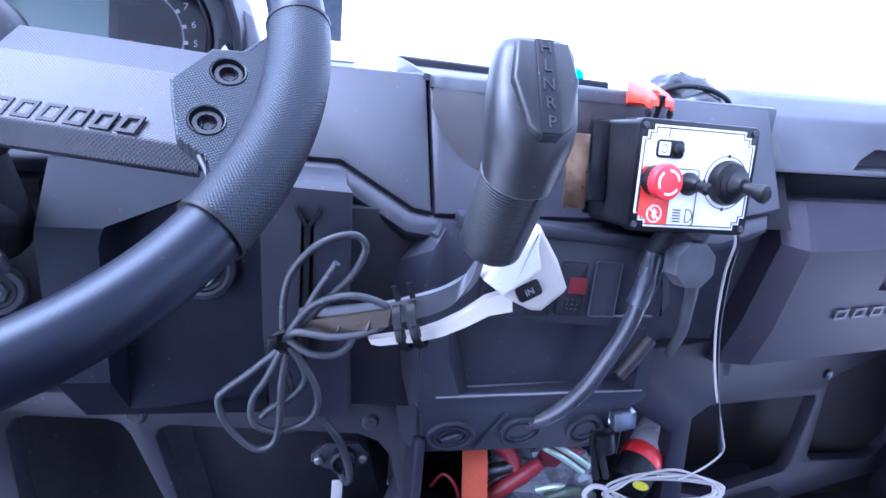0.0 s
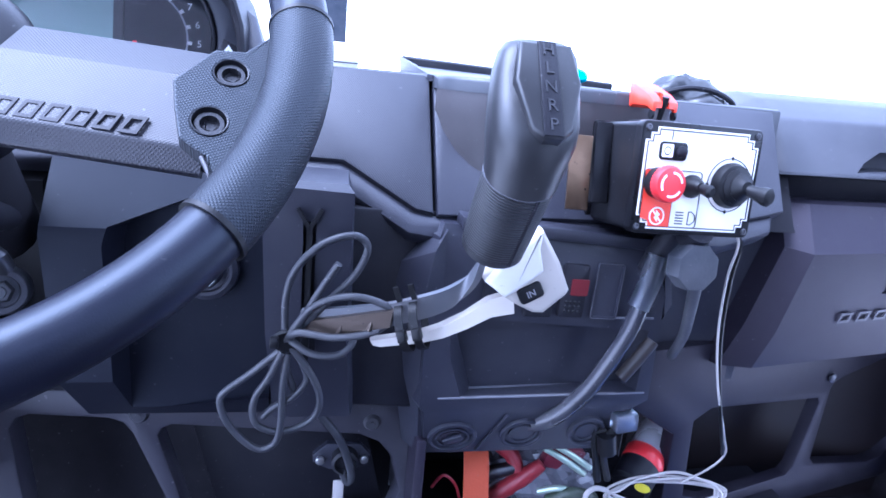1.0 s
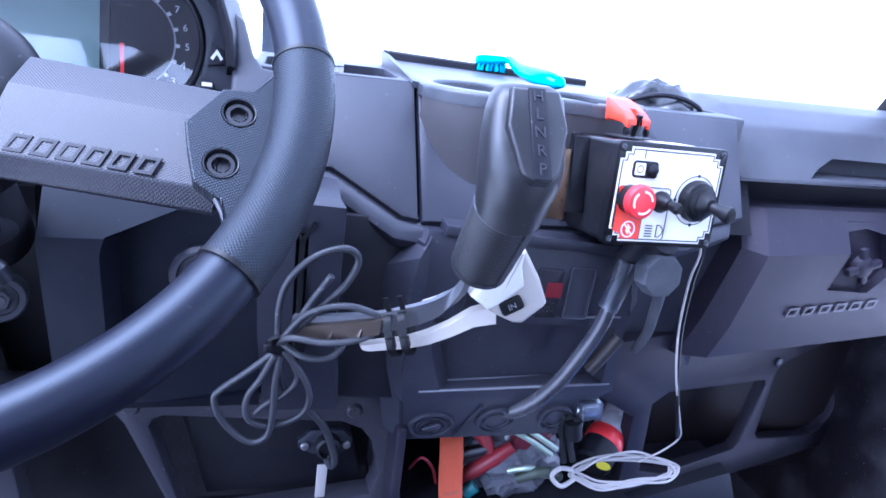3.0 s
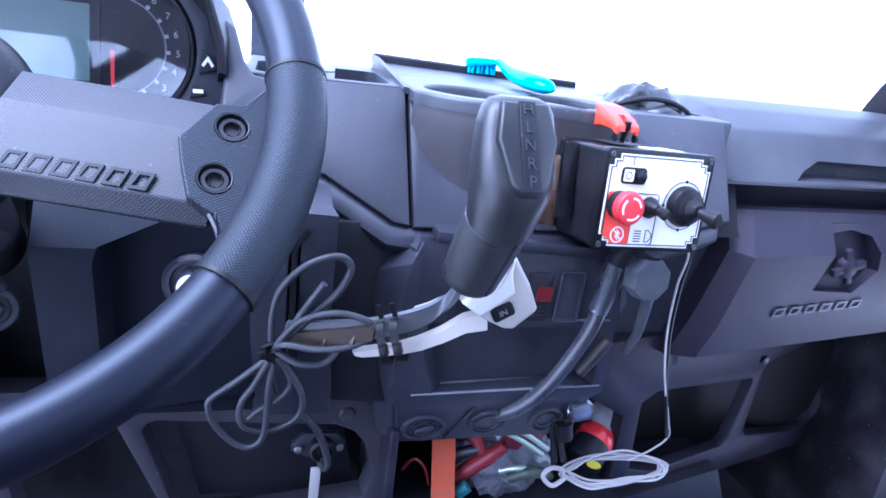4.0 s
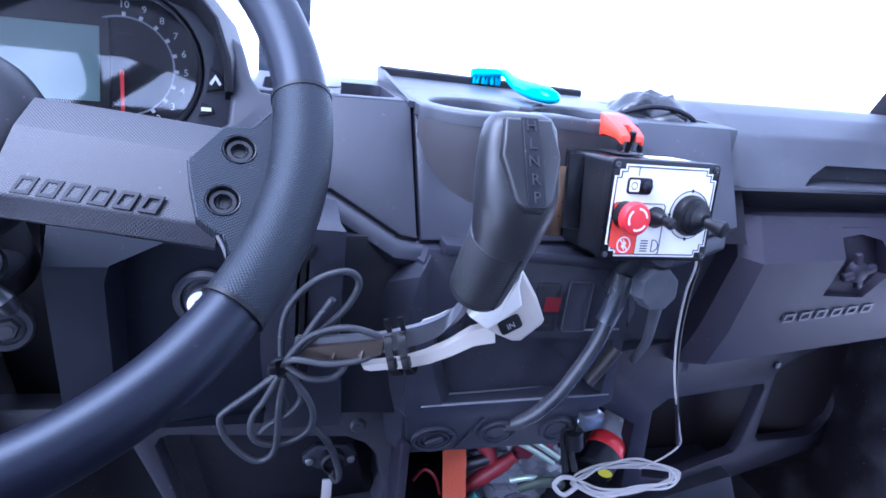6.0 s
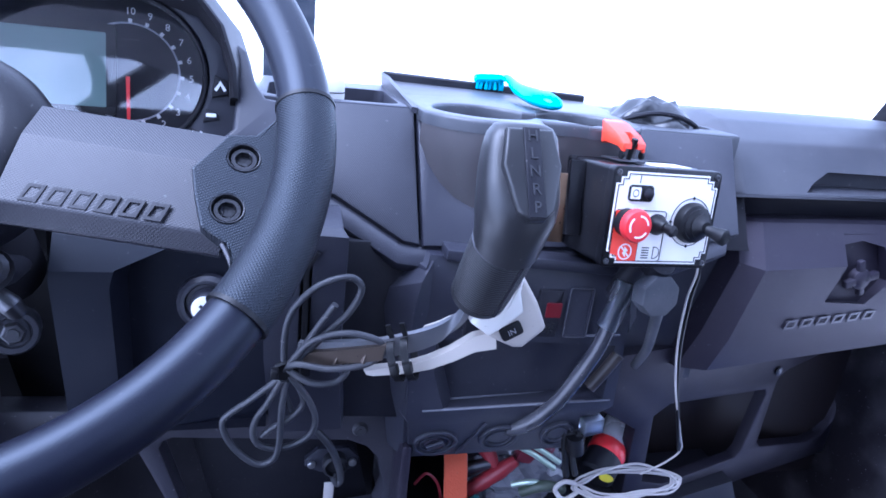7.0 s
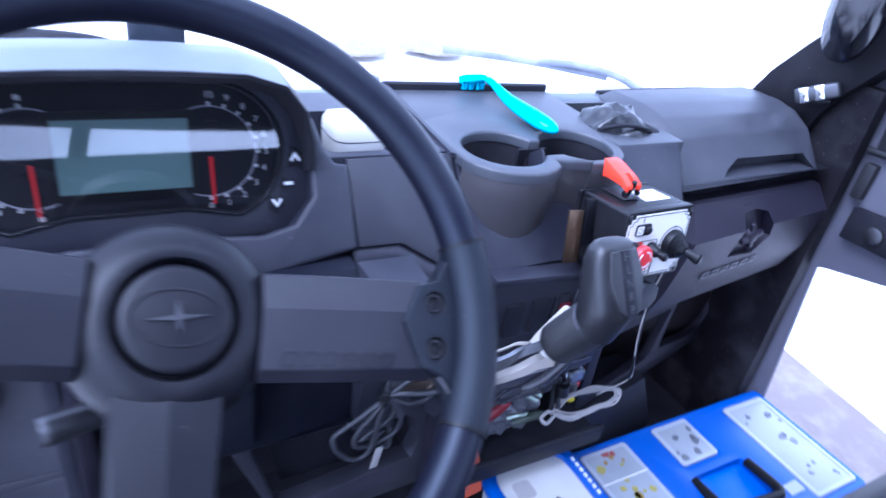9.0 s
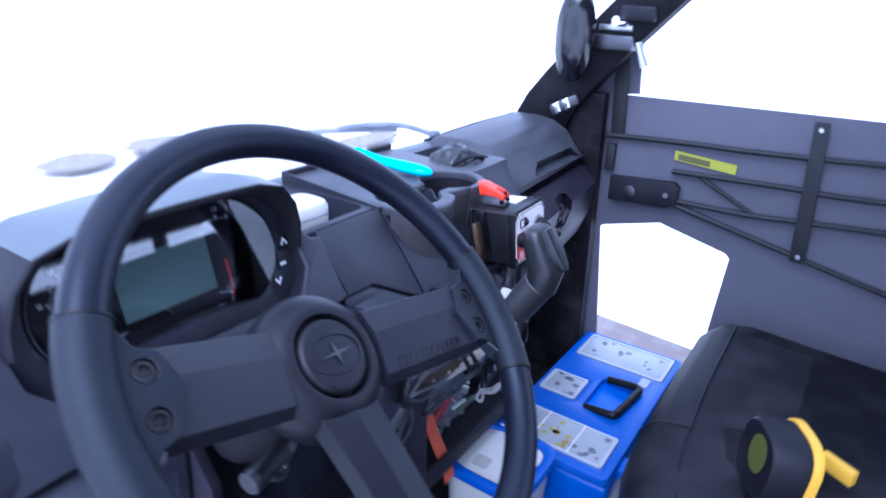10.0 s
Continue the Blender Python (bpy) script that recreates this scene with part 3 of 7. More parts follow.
for c, side in ((lc, 1), (rc, -1)):
    cup = lathe([(c[2] * 0.88, -0.100), (c[2] * 0.88, -0.098), (c[2] + 0.0015, -0.006), (c[2] + 0.003, -0.006), (c[2] * 0.91, -0.102)], 56, False)
    for v in cup.verts:
        if v.co.z > -0.02 and v.co.x * side > 0 and dn < v.co.y < up:
            v.co.z = -0.046
    floor_disc = lathe([(c[2] * 0.90, -0.100), (c[2] * 0.90, -0.098)], 28)
    part("cup_holder", joined(moved(cup, Matrix.Translation((c[0], c[1], 1.150))), moved(floor_disc, Matrix.Translation((c[0], c[1], 1.150)))), PIT, dash, "deep round cup holder")
part("cup_channel", joined(block(0.040, 0.078, lc[1] + dn - 0.004, lc[1] + up + 0.004, 1.098, 1.103, 0), block(0.040, 0.078, lc[1] + up, lc[1] + up + 0.004, 1.103, 1.1405, 0), block(0.040, 0.078, lc[1] + dn - 0.004, lc[1] + dn, 1.103, 1.1405, 0)), DARK, dash, "shallow channel between the cup holders")
skirt_top = [p for p in tray_out if p[1] < 0.235][1:]
skirt = loft([[(x, y + dy, z) for x, y in skirt_top] for z, dy in ((1.1500, 0.0015), (1.147, 0.0), (1.120, 0.002), (1.090, 0.006), (1.055, 0.012))], closed=False)
bmesh.ops.solidify(skirt, geom=skirt.faces[:], thickness=0.003)
# The bright reflection on the curved front is put into its base colour.
part("cup_skirt", skirt, plastic("cup_skirt_painted_sheen", (0.125, 0.115, 0.120), 0.32, 1600, 0.2, 0.10), dash, "smooth curved front of the cup holders", sharp=30)
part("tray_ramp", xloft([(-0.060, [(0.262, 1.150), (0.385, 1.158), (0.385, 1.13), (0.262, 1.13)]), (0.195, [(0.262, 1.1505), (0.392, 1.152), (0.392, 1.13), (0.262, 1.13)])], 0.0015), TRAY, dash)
part("tray_lip", xloft([(-0.064, [(0.383, 1.140), (0.383, 1.166), (0.388, 1.168), (0.393, 1.166), (0.393, 1.140)]), (0.20, [(0.397, 1.136), (0.397, 1.158), (0.402, 1.160), (0.407, 1.158), (0.407, 1.136)])], 0.001), DARK, dash, "raised dark lip")
part("tray_ridge", loft([[(-0.063, 0.205, 1.145), (-0.057, 0.203, 1.145), (-0.057, 0.203, 1.1505), (-0.062, 0.205, 1.151)], [(-0.065, 0.388, 1.15), (-0.058, 0.388, 1.15), (-0.058, 0.388, 1.164), (-0.067, 0.388, 1.167)]]), BLACK, dash)
part("centre_trim", carved(panel_on_face([(-0.0570, 1.150), (0.281, 1.146), (0.266, 1.060), (0.20, 1.047), (-0.0570, 1.044)], 0.03, 0.003), *[moved(lathe([(r, -0.105), (r, 0.05)], 32), Matrix.Translation((x, y, 1.150))) for x, y, r in ((lc[0], lc[1], 0.0520), (rc[0], rc[1], 0.0480))]), BLACK, dash)
part("side_bin", carved(block(0.175, 0.292, 0.205, 0.365, 1.07, 1.148, 0.004), block(0.188, 0.280, 0.235, 0.352, 1.10, 1.20, 0.01)), TRAY, dash, "small open bin")

# rounded ledge under the upper face
part("under_ledge", moved(panel_on_face([(-0.183, 1.0785), (-0.133, 1.0775), (-0.0745, 1.0455), (-0.056, 1.0425), (0.20, 1.0455), (0.258, 1.056), (0.252, 1.041), (0.20, 1.028), (-0.052, 1.025), (-0.080, 1.028), (-0.138, 1.060), (-0.183, 1.061)], 0.025, 0.006), Matrix.Translation((0, 0.006, 0.001))), BLACK, dash)
# near-black strip standing in for the shade under the upper face
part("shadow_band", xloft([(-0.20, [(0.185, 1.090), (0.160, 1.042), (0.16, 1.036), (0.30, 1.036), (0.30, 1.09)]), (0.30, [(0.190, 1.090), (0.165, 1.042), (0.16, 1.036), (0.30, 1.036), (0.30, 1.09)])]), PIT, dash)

part("windscreen_seal", tube([(0.29, 0.386, 1.150), (0.48, 0.380, 1.157), (0.66, 0.372, 1.156)], 0.005), DARK, dash, "thin black seal at the foot of the windscreen")
# passenger hood block
hb = lambda dx: [(0.372, 1.161), (0.30, 1.164 - dx), (0.262, 1.158 - dx), (0.228 + dx, 1.140 - dx), (0.186 + dx, 1.088), (0.372, 1.088)]
hood_solid = xloft([(0.278, [(0.376, 1.150), (0.30, 1.148), (0.270, 1.146), (0.240, 1.136), (0.200, 1.090), (0.376, 1.088)]), (0.302, hb(0)), (0.600, [(y + 0.004, z + 0.004) for y, z in hb(0)]), (0.642, [(0.364, 1.16), (0.32, 1.158), (0.285, 1.150), (0.262, 1.132), (0.225, 1.088), (0.364, 1.088)])], 0.004)
slot = loft([[(0.375, 0.15, 1.091), (0.600, 0.15, 1.091), (0.580, 0.15, 1.118), (0.410, 0.15, 1.118)], [(0.385, 0.225, 1.096), (0.590, 0.225, 1.096), (0.570, 0.225, 1.114), (0.420, 0.225, 1.114)]])
part("passenger_cover", carved(hood_solid, slot), COVER, dash, "faceted grey cover over the glove box")

# groove above glove box and glove box door
part("groove", xloft([(0.27, [(0.172, 1.090), (0.200, 1.086), (0.205, 1.062), (0.35, 1.055), (0.35, 1.090)]), (0.645, [(0.196, 1.090), (0.210, 1.086), (0.215, 1.062), (0.35, 1.055), (0.35, 1.090)])], 0.001), DARK, dash)
gdoor = loft([
    [(0.306, 0.196, 1.063), (0.330, 0.188, 1.064), (0.632, 0.203, 1.066), (0.632, 0.26, 1.062), (0.290, 0.26, 1.062)],
    [(0.302, 0.192, 1.060), (0.328, 0.183, 1.061), (0.638, 0.196, 1.062), (0.643, 0.26, 1.058), (0.285, 0.26, 1.058)],
    [(0.299, 0.168, 1.020), (0.3175, 0.149, 1.018), (0.640, 0.168, 1.030), (0.646, 0.26, 1.02), (0.275, 0.26, 1.02)],
    [(0.279, 0.174, 0.935), (0.303, 0.157, 0.933), (0.636, 0.176, 0.958), (0.646, 0.26, 0.95), (0.255, 0.26, 0.935)],
    [(0.266, 0.184, 0.885), (0.293, 0.166, 0.890), (0.622, 0.190, 0.912), (0.632, 0.26, 0.905), (0.245, 0.26, 0.883)]])
latch_hole = moved(plate([(-0.044, -0.030), (-0.028, 0.036), (0.0, 0.040), (0.028, 0.034), (0.044, -0.006), (0.018, -0.034)], [], 0.06), onto((0.462, 0.185, 1.008), (1, 0.06, 0), (0, 0.1, 1)))
moved(latch_hole, Matrix.Translation((0, -0.03, 0)))
glove = part("glove_box_door", carved(gdoor, latch_hole), GREY, dash, "grey glove box door", sharp=20)
part("latch_back", moved(plate(circle(0, 0, 0.052, 6), [], 0.004), onto((0.462, 0.176, 1.008), (1, 0.06, 0), (0, 0.1, 1))), GREY, glove)
part("latch_knob", joined(
    moved(lathe([(0.013, 0), (0.012, 0.008), (0.008, 0.011)], 20), onto((0.462, 0.170, 1.004), (1, 0, 0), (0, 0, 1))),
    moved(block(-0.022, 0.022, -0.0045, 0.0045, 0.002, 0.010, 0.002), onto((0.462, 0.170, 1.004), (0.9, 0, 0.3), (-0.3, 0, 0.9))),
    moved(block(-0.004, 0.004, -0.020, 0.024, 0.002, 0.009, 0.002), onto((0.462, 0.170, 1.004), (0.9, 0, 0.3), (-0.3, 0, 0.9)))), GREY, glove, "dark turn latch in a recess")
for i in range(6):
    bx = 0.372 + 0.0225 * i
    bar = [(0, 0), (0.015, 0.0), (0.018, 0.011), (0.003, 0.011)]
    bar_slot = [(0.0030, 0.0026), (0.0125, 0.0026), (0.0143, 0.0086), (0.0048, 0.0086)]
    part("emblem_bar", moved(plate(bar, [bar_slot], 0.0010), onto((bx, 0.1580 + 0.06 * (bx - 0.372), 0.944 + 0.075 * (bx - 0.372)), (1, 0.06, 0.08), (0.0, -0.10, 1))), plastic("embossed_grey", (0.034, 0.031, 0.044), 0.38) if i == 0 else bpy.data.materials["embossed_grey"], glove)

# lower passenger frame with two openings
LOWER = plastic("lower_panel_plastic", (0.0090, 0.0080, 0.0130), 0.46, 1200, 0.2, 0.05, spec=0.28, tint=(0.97, 0.88, 1.0))
low_m = onto((0.259, 0.192, 0.865), (0.215, 0.053, 0), (0, 0, 1))
lx = lambda x: (x - 0.259) / math.cos(math.atan2(0.053, 0.215))
lp = lambda q: [(lx(x), z - 0.865) for x, z in q]
win_a = [(0.262, 0.812), (0.285, 0.824), (0.462, 0.810), (0.466, 0.802), (0.450, 0.716), (0.440, 0.706), (0.31, 0.700), (0.27, 0.715)]
win_b = [(0.482, 0.820), (0.488, 0.829), (0.500, 0.834), (0.640, 0.866), (0.676, 0.866), (0.688, 0.848), (0.662, 0.780), (0.652, 0.716), (0.634, 0.696), (0.602, 0.692), (0.490, 0.712), (0.480, 0.722)]
part("lower_frame", moved(plate(lp([(0.150, 0.905), (0.40, 0.905), (0.66, 0.925), (0.70, 0.915), (0.70, 0.66), (0.24, 0.66), (0.235, 0.80), (0.150, 0.855)]), [lp(win_a), lp(win_b)], 0.016, 0.003), low_m), LOWER, dash, "dark lower panel with two openings")
part("frame_screw", moved(lathe([(0.006, 0), (0.006, 0.002), (0.004, 0.0035)], 14), onto((0.474, 0.243, 0.838), (1, 0.2, 0), (0, 0, 1))), SCREW, dash)
part("opening_back", moved(block(0.25, 0.70, 0.30, 0.31, 0.62, 0.86, 0), Matrix.Identity(4)), plastic("amber_dark_plastic", (0.013, 0.010, 0.011), 0.5, 300, 0.1, 0.3, spec=0.2, dustcolor=(0.035, 0.025, 0.024)), dash)

# lower driver frame with two openings
ld = lambda q: [(x, z - 0.85) for x, z in q]
wl = [(-0.392, 0.840), (-0.387, 0.849), (-0.378, 0.8525), (-0.318, 0.8465), (-0.307, 0.842), (-0.300, 0.832), (-0.248, 0.700), (-0.378, 0.700)]
wr = [(-0.279, 0.829), (-0.276, 0.835), (-0.268, 0.8385), (-0.105, 0.8215), (-0.085, 0.812), (-0.074, 0.798), (-0.064, 0.760), (-0.072, 0.735), (-0.238, 0.722), (-0.251, 0.730)]
part("driver_lower_frame", moved(plate(ld([(-0.55, 0.884), (-0.31, 0.872), (-0.05, 0.850), (-0.035, 0.70), (-0.045, 0.68), (-0.55, 0.68)]), [ld(wl), ld(wr)], 0.026, 0.004), onto((0, 0.170, 0.85), (1, 0.04, 0), (0, 0.05, 1))), LOWGREY, dash, "dark lower panel with two openings")
for x in (-0.2934, -0.0939):
    part("frame_screw", moved(joined(lathe([(0.0085, 0), (0.0075, 0.002), (0.006, 0.004)], 18), moved(lathe([(0.0028, 0.004), (0.0028, 0.0048)], 6), Matrix.Identity(4))), onto((x, 0.1700 + 0.04 * x, 0.851 if x < -0.2 else 0.8345), (1, 0, 0), (0, 0, 1))), SCREW, dash, "round-head socket screw")
part("opening_back", block(-0.56, -0.06, 0.26, 0.27, 0.66, 0.87, 0), PIT, dash)
part("opening_inner_panel", moved(plate(ld([(-0.262, 0.828), (-0.10, 0.822), (-0.075, 0.72), (-0.235, 0.72)]), [], 0.004, 0.001), onto((0, 0.212, 0.85), (1, 0.04, 0), (0, 0.05, 1))), DARK, dash)

# ignition housing
ign = loft([
    [(-0.3366, 0.135, 1.071), (-0.186, 0.135, 1.071), (-0.186, 0.20, 1.073), (-0.3366, 0.20, 1.073)],
    [(-0.331, 0.0895, 1.032), (-0.186, 0.0895, 1.032), (-0.184, 0.20, 1.032), (-0.333, 0.20, 1.032)],
    [(-0.3315, 0.0880, 1.026), (-0.186, 0.0880, 1.026), (-0.184, 0.20, 1.026), (-0.333, 0.20, 1.026)],
    [(-0.329, 0.094, 0.915), (-0.184, 0.094, 0.915), (-0.184, 0.20, 0.915), (-0.326, 0.20, 0.915)],
    [(-0.322, 0.13, 0.868), (-0.184, 0.13, 0.868), (-0.184, 0.20, 0.868), (-0.322, 0.20, 0.868)]])
recess = loft([[(-0.297, 0.06, 1.022), (-0.293, 0.06, 1.0375), (-0.232, 0.06, 1.0665), (-0.150, 0.06, 1.100), (-0.150, 0.06, 0.900), (-0.297, 0.06, 0.880)], [(-0.288, 0.122, 1.016), (-0.285, 0.122, 1.028), (-0.226, 0.122, 1.056), (-0.150, 0.122, 1.090), (-0.150, 0.122, 0.895), (-0.288, 0.122, 0.875)]])
part("ignition_housing", carved(ign, recess), HOUSING, dash, "black ignition switch housing", sharp=25)
part("recess_panel", xloft([(-0.29, [(0.134, 1.045), (0.134, 0.884), (0.140, 0.880), (0.160, 0.880), (0.160, 1.045)]), (-0.05, [(0.134, 1.045), (0.134, 0.868), (0.140, 0.864), (0.160, 0.864), (0.160, 1.045)])], 0.002), DARK, dash)
key_m = onto((-0.230, 0.119, 0.996), (1, 0, 0), (0, 0.15, 1))
keyring = part("key_switch", moved(lathe([(0.0235, 0), (0.0225, 0.006), (0.019, 0.009), (0.0165, 0.009), (0.0155, 0.006), (0.0125, 0.006), (0.0120, 0.018), (0.0105, 0.020)], 32), key_m), BLACK, dash, "round black ignition bezel")
part("key_face", moved(lathe([(0.0098, 0.0195), (0.0098, 0.0215), (0.0085, 0.0222)], 24), key_m), plastic("key_lock_metal", (0.78, 0.78, 0.78), 0.45, 800, 0.02, 0.1, metal=0.25), keyring, "bright metal key lock face")
part("key_slot", moved(block(-0.0045, 0.0045, -0.0012, 0.0012, 0.0218, 0.0228, 0), key_m @ Matrix.Rotation(radians(-40), 4, "Z")), INK, keyring)

# shifter gate pod
pod = loft([
    [(-0.184, 0.082, 1.0745), (-0.130, 0.078, 1.0735), (-0.128, 0.14, 1.0735), (-0.184, 0.14, 1.0745)],
    [(-0.188, 0.076, 1.0705), (-0.126, 0.072, 1.0685), (-0.122, 0.14, 1.046), (-0.188, 0.14, 1.050)],
    [(-0.186, 0.096, 0.955), (-0.126, 0.094, 0.955), (-0.120, 0.14, 0.955), (-0.186, 0.14, 0.955)],
    [(-0.180, 0.118, 0.870), (-0.118, 0.118, 0.870), (-0.112, 0.15, 0.870), (-0.180, 0.15, 0.870)]])
gate = block(-0.160, -0.151, 0.04, 0.100, 0.94, 1.046, 0)
part("shift_gate", carved(pod, gate), BLACK, dash, "upright shifter gate with a slot", sharp=25)
part("gate_liner", block(-0.162, -0.149, 0.094, 0.098, 0.94, 1.046, 0), PIT, dash)
part("gate_seal", joined(moved(block(-0.0012, 0.0012, -0.002, 0.002, 0, 0.016, 0), onto((-0.1555, 0.0745, 1.042), (0.85, 0, -0.5), (0, 1, 0))), moved(block(-0.0012, 0.0012, -0.002, 0.002, 0, 0.016, 0), onto((-0.1555, 0.0745, 1.042), (0.85, 0, 0.5), (0, 1, 0))), block(-0.1575, -0.1535, 0.080, 0.094, 0.94, 1.044, 0)), INK, dash)

# centre stack
stack = loft([
    [(-0.052, 0.118, 1.040), (0.128, 0.116, 1.030), (0.150, 0.2, 1.030), (-0.060, 0.2, 1.040)],
    [(-0.056, 0.112, 1.030), (0.134, 0.112, 1.018), (0.158, 0.2, 1.018), (-0.085, 0.2, 1.030)],
    [(-0.062, 0.112, 0.985), (0.146, 0.112, 0.985), (0.175, 0.2, 0.985), (-0.090, 0.2, 0.985)],
    [(-0.060, 0.1145, 0.880), (0.150, 0.1145, 0.884), (0.190, 0.2, 0.884), (-0.085, 0.2, 0.880)],
    [(-0.055, 0.119, 0.870), (0.140, 0.119, 0.874), (0.180, 0.2, 0.874), (-0.075, 0.2, 0.870)],
    [(-0.0485, 0.137, 0.8200), (0.1240, 0.137, 0.8200), (0.160, 0.2, 0.816), (-0.058, 0.2, 0.813)]])
pocket = loft([[(-0.046, 0.09, 0.966), (0.144, 0.09, 0.956), (0.144, 0.09, 0.893), (-0.040, 0.09, 0.889)], [(-0.036, 0.136, 0.960), (0.130, 0.136, 0.950), (0.130, 0.136, 0.893), (-0.012, 0.136, 0.886)]])
stk = part("centre_console_panel", carved(stack, pocket), BLACK, dash, "black centre stack with switches and an open pocket", sharp=25)
part("side_horn", loft([[(-0.083, 0.135, 1.002), (-0.060, 0.105, 1.020), (-0.050, 0.112, 1.036), (-0.060, 0.150, 1.036)], [(-0.086, 0.135, 0.985), (-0.064, 0.108, 0.990), (-0.050, 0.112, 0.990), (-0.060, 0.150, 0.990)], [(-0.080, 0.145, 0.90), (-0.062, 0.118, 0.90), (-0.050, 0.118, 0.90), (-0.060, 0.150, 0.90)], [(-0.066, 0.160, 0.820), (-0.054, 0.138, 0.820), (-0.046, 0.138, 0.820), (-0.052, 0.175, 0.820)]]), BLACK, stk, sharp=20)
part("top_bar", moved(block(0, 0.17, -0.004, 0.02, -0.006, 0.004, 0.0015), onto((-0.040, 0.112, 1.044), (1, -0.01, -0.07), (0, 1, 0))), BLACK, stk)
sw_m = lambda x, z: onto((x, 0.1115, z), (1, 0, -0.03), (0, 0.02, 1))


def rocker(x, z, w, h, lamp=False):
    m = sw_m(x, z)
    r = part("rocker_switch", moved(plate(rrect(-w / 2, w / 2, -h / 2, h / 2, 0.002), [], 0.006, 0.0015), m @ Matrix.Translation((0, 0, 0.004))), DARK, stk)
    if lamp:
        part("indicator", moved(plate(rrect(-0.0075, 0.0075, -0.007, 0.007, 0.001), [], 0.001, 0), m @ Matrix.Translation((0.004, 0.004, 0.0048))), LED, r, "dull red indicator lamp")
        for i in range(4):
            for j in range(3):
                part("dimple", moved(lathe([(0.0014, 0), (0.0008, 0.0006)], 8), m @ Matrix.Translation((-0.006 + 0.004 * i, -0.009 - 0.004 * j, 0.0042))), INK, r)
    return r


rocker(0.060, 0.989, 0.022, 0.046, True)
rocker(0.031, 0.988, 0.024, 0.044)
rocker(-0.005, 0.988, 0.024, 0.044)
part("blank_plate", joined(moved(plate(rrect(-0.0115, 0.0115, -0.024, 0.024, 0.002), [rrect(-0.0100, 0.0100, -0.0225, 0.0225, 0.0015)], 0.003, 0), sw_m(0.090, 0.9895) @ Matrix.Translation((0, 0, 0.003))), moved(plate(rrect(-0.0100, 0.0100, -0.0225, 0.0225, 0.0015), [], 0.003, 0), sw_m(0.090, 0.9895) @ Matrix.Translation((0, 0, 0.0015)))), BLACK, stk)
# Paler than the stack, for thin edge lines and the knob seam.
PALEEDGE = plastic("pale_edge", (0.13, 0.13, 0.15), 0.4)
part("plate_outline", moved(plate(rrect(-0.0118, 0.0118, -0.0243, 0.0243, 0.002), [rrect(-0.0114, 0.0114, -0.0239, 0.0239, 0.0019)], 0.001, 0), sw_m(0.090, 0.9895) @ Matrix.Translation((0, 0, 0.0036))), plastic("pale_outline", (0.055, 0.056, 0.068), 0.4), stk, "pale outline of the blank plate")
part("pocket_edge", moved(block(0, 0.190, -0.001, 0.002, -0.0007, 0.0007, 0.0003), onto((-0.0453, 0.1140, 0.8878), (1, 0, 0.022), (0, 1, 0))), PALEEDGE, stk)
part("pocket_edge", moved(block(0, 0.135, -0.001, 0.001, -0.0006, 0.0006, 0.0003), onto((-0.0136, 0.1345, 0.8868), (1, 0, 0.035), (0, 1, 0))), PALEEDGE, stk)
part("pocket_edge", tube([(-0.0392, 0.1200, 0.9330), (-0.0371, 0.1220, 0.9108), (-0.0136, 0.1340, 0.8868)], 0.0007, 6, straight=True), PALEEDGE, stk)
part("panel_edge", moved(block(0, 0.056, -0.001, 0.001, -0.0009, 0.0009, 0.0004), onto((0.082, 0.1105, 0.9655), (1, 0, 0.0), (0, 1, 0))), PALEEDGE, stk)
sk_m = lambda x, z: onto((x, 0.119 + 0.34 * (0.872 - z), z), (1, 0, 0.02), (0, -0.34, 1))
for x, z, rx, plug in ((-0.0255, 0.842, 0.0225, True), (0.0392, 0.845, 0.0205, False), (0.1013, 0.846, 0.018, False)):
    part("round_socket", joined(moved(plate(circle(0, 0, rx, 28, 0.0190), [circle(0, 0, rx - 0.004, 28, 0.0150)], 0.006, 0.0015), sk_m(x, z) @ Matrix.Translation((0, 0, 0.004))), moved(plate(circle(0, 0, rx - 0.004, 28, 0.0150), [], 0.002), sk_m(x, z) @ Matrix.Translation((0, 0, 0.001))), moved(plate(circle(0, 0, rx - 0.007, 28, 0.0120), [circle(0, 0, rx - 0.009, 28, 0.0100)], 0.003, 0.0006), sk_m(x, z) @ Matrix.Translation((0, 0, 0.003)))), BLACK, stk, "round accessory socket")
    if plug:
        part("socket_plug", moved(block(-0.009, 0.009, -0.003, 0.003, 0, 0.006, 0.001), sk_m(x, z) @ Matrix.Rotation(0.4, 4, "Z")), BLACK, stk)
part("socket_flap", moved(plate(circle(0, 0, 0.0105, 24, 0.0085), [circle(0.001, 0.001, 0.0070, 20, 0.0055)], 0.004, 0.001), sk_m(-0.0255, 0.842) @ Matrix.Translation((0, 0, 0.0035))), GREY, stk)
part("face_rib", moved(block(-0.001, 0.001, -0.026, 0.026, 0, 0.003, 0.0005), sk_m(0.010, 0.846) @ Matrix.Rotation(-0.45, 4, "Z")), BLACK, stk)
part("stack_side", loft([[(0.150, 0.13, 1.02), (0.172, 0.16, 1.02), (0.19, 0.22, 1.02), (0.15, 0.22, 1.02)], [(0.160, 0.13, 0.96), (0.185, 0.16, 0.96), (0.21, 0.22, 0.96), (0.15, 0.22, 0.96)], [(0.135, 0.15, 0.875), (0.15, 0.17, 0.875), (0.19, 0.22, 0.875), (0.13, 0.22, 0.875)]]), BLACK, dash, sharp=20)
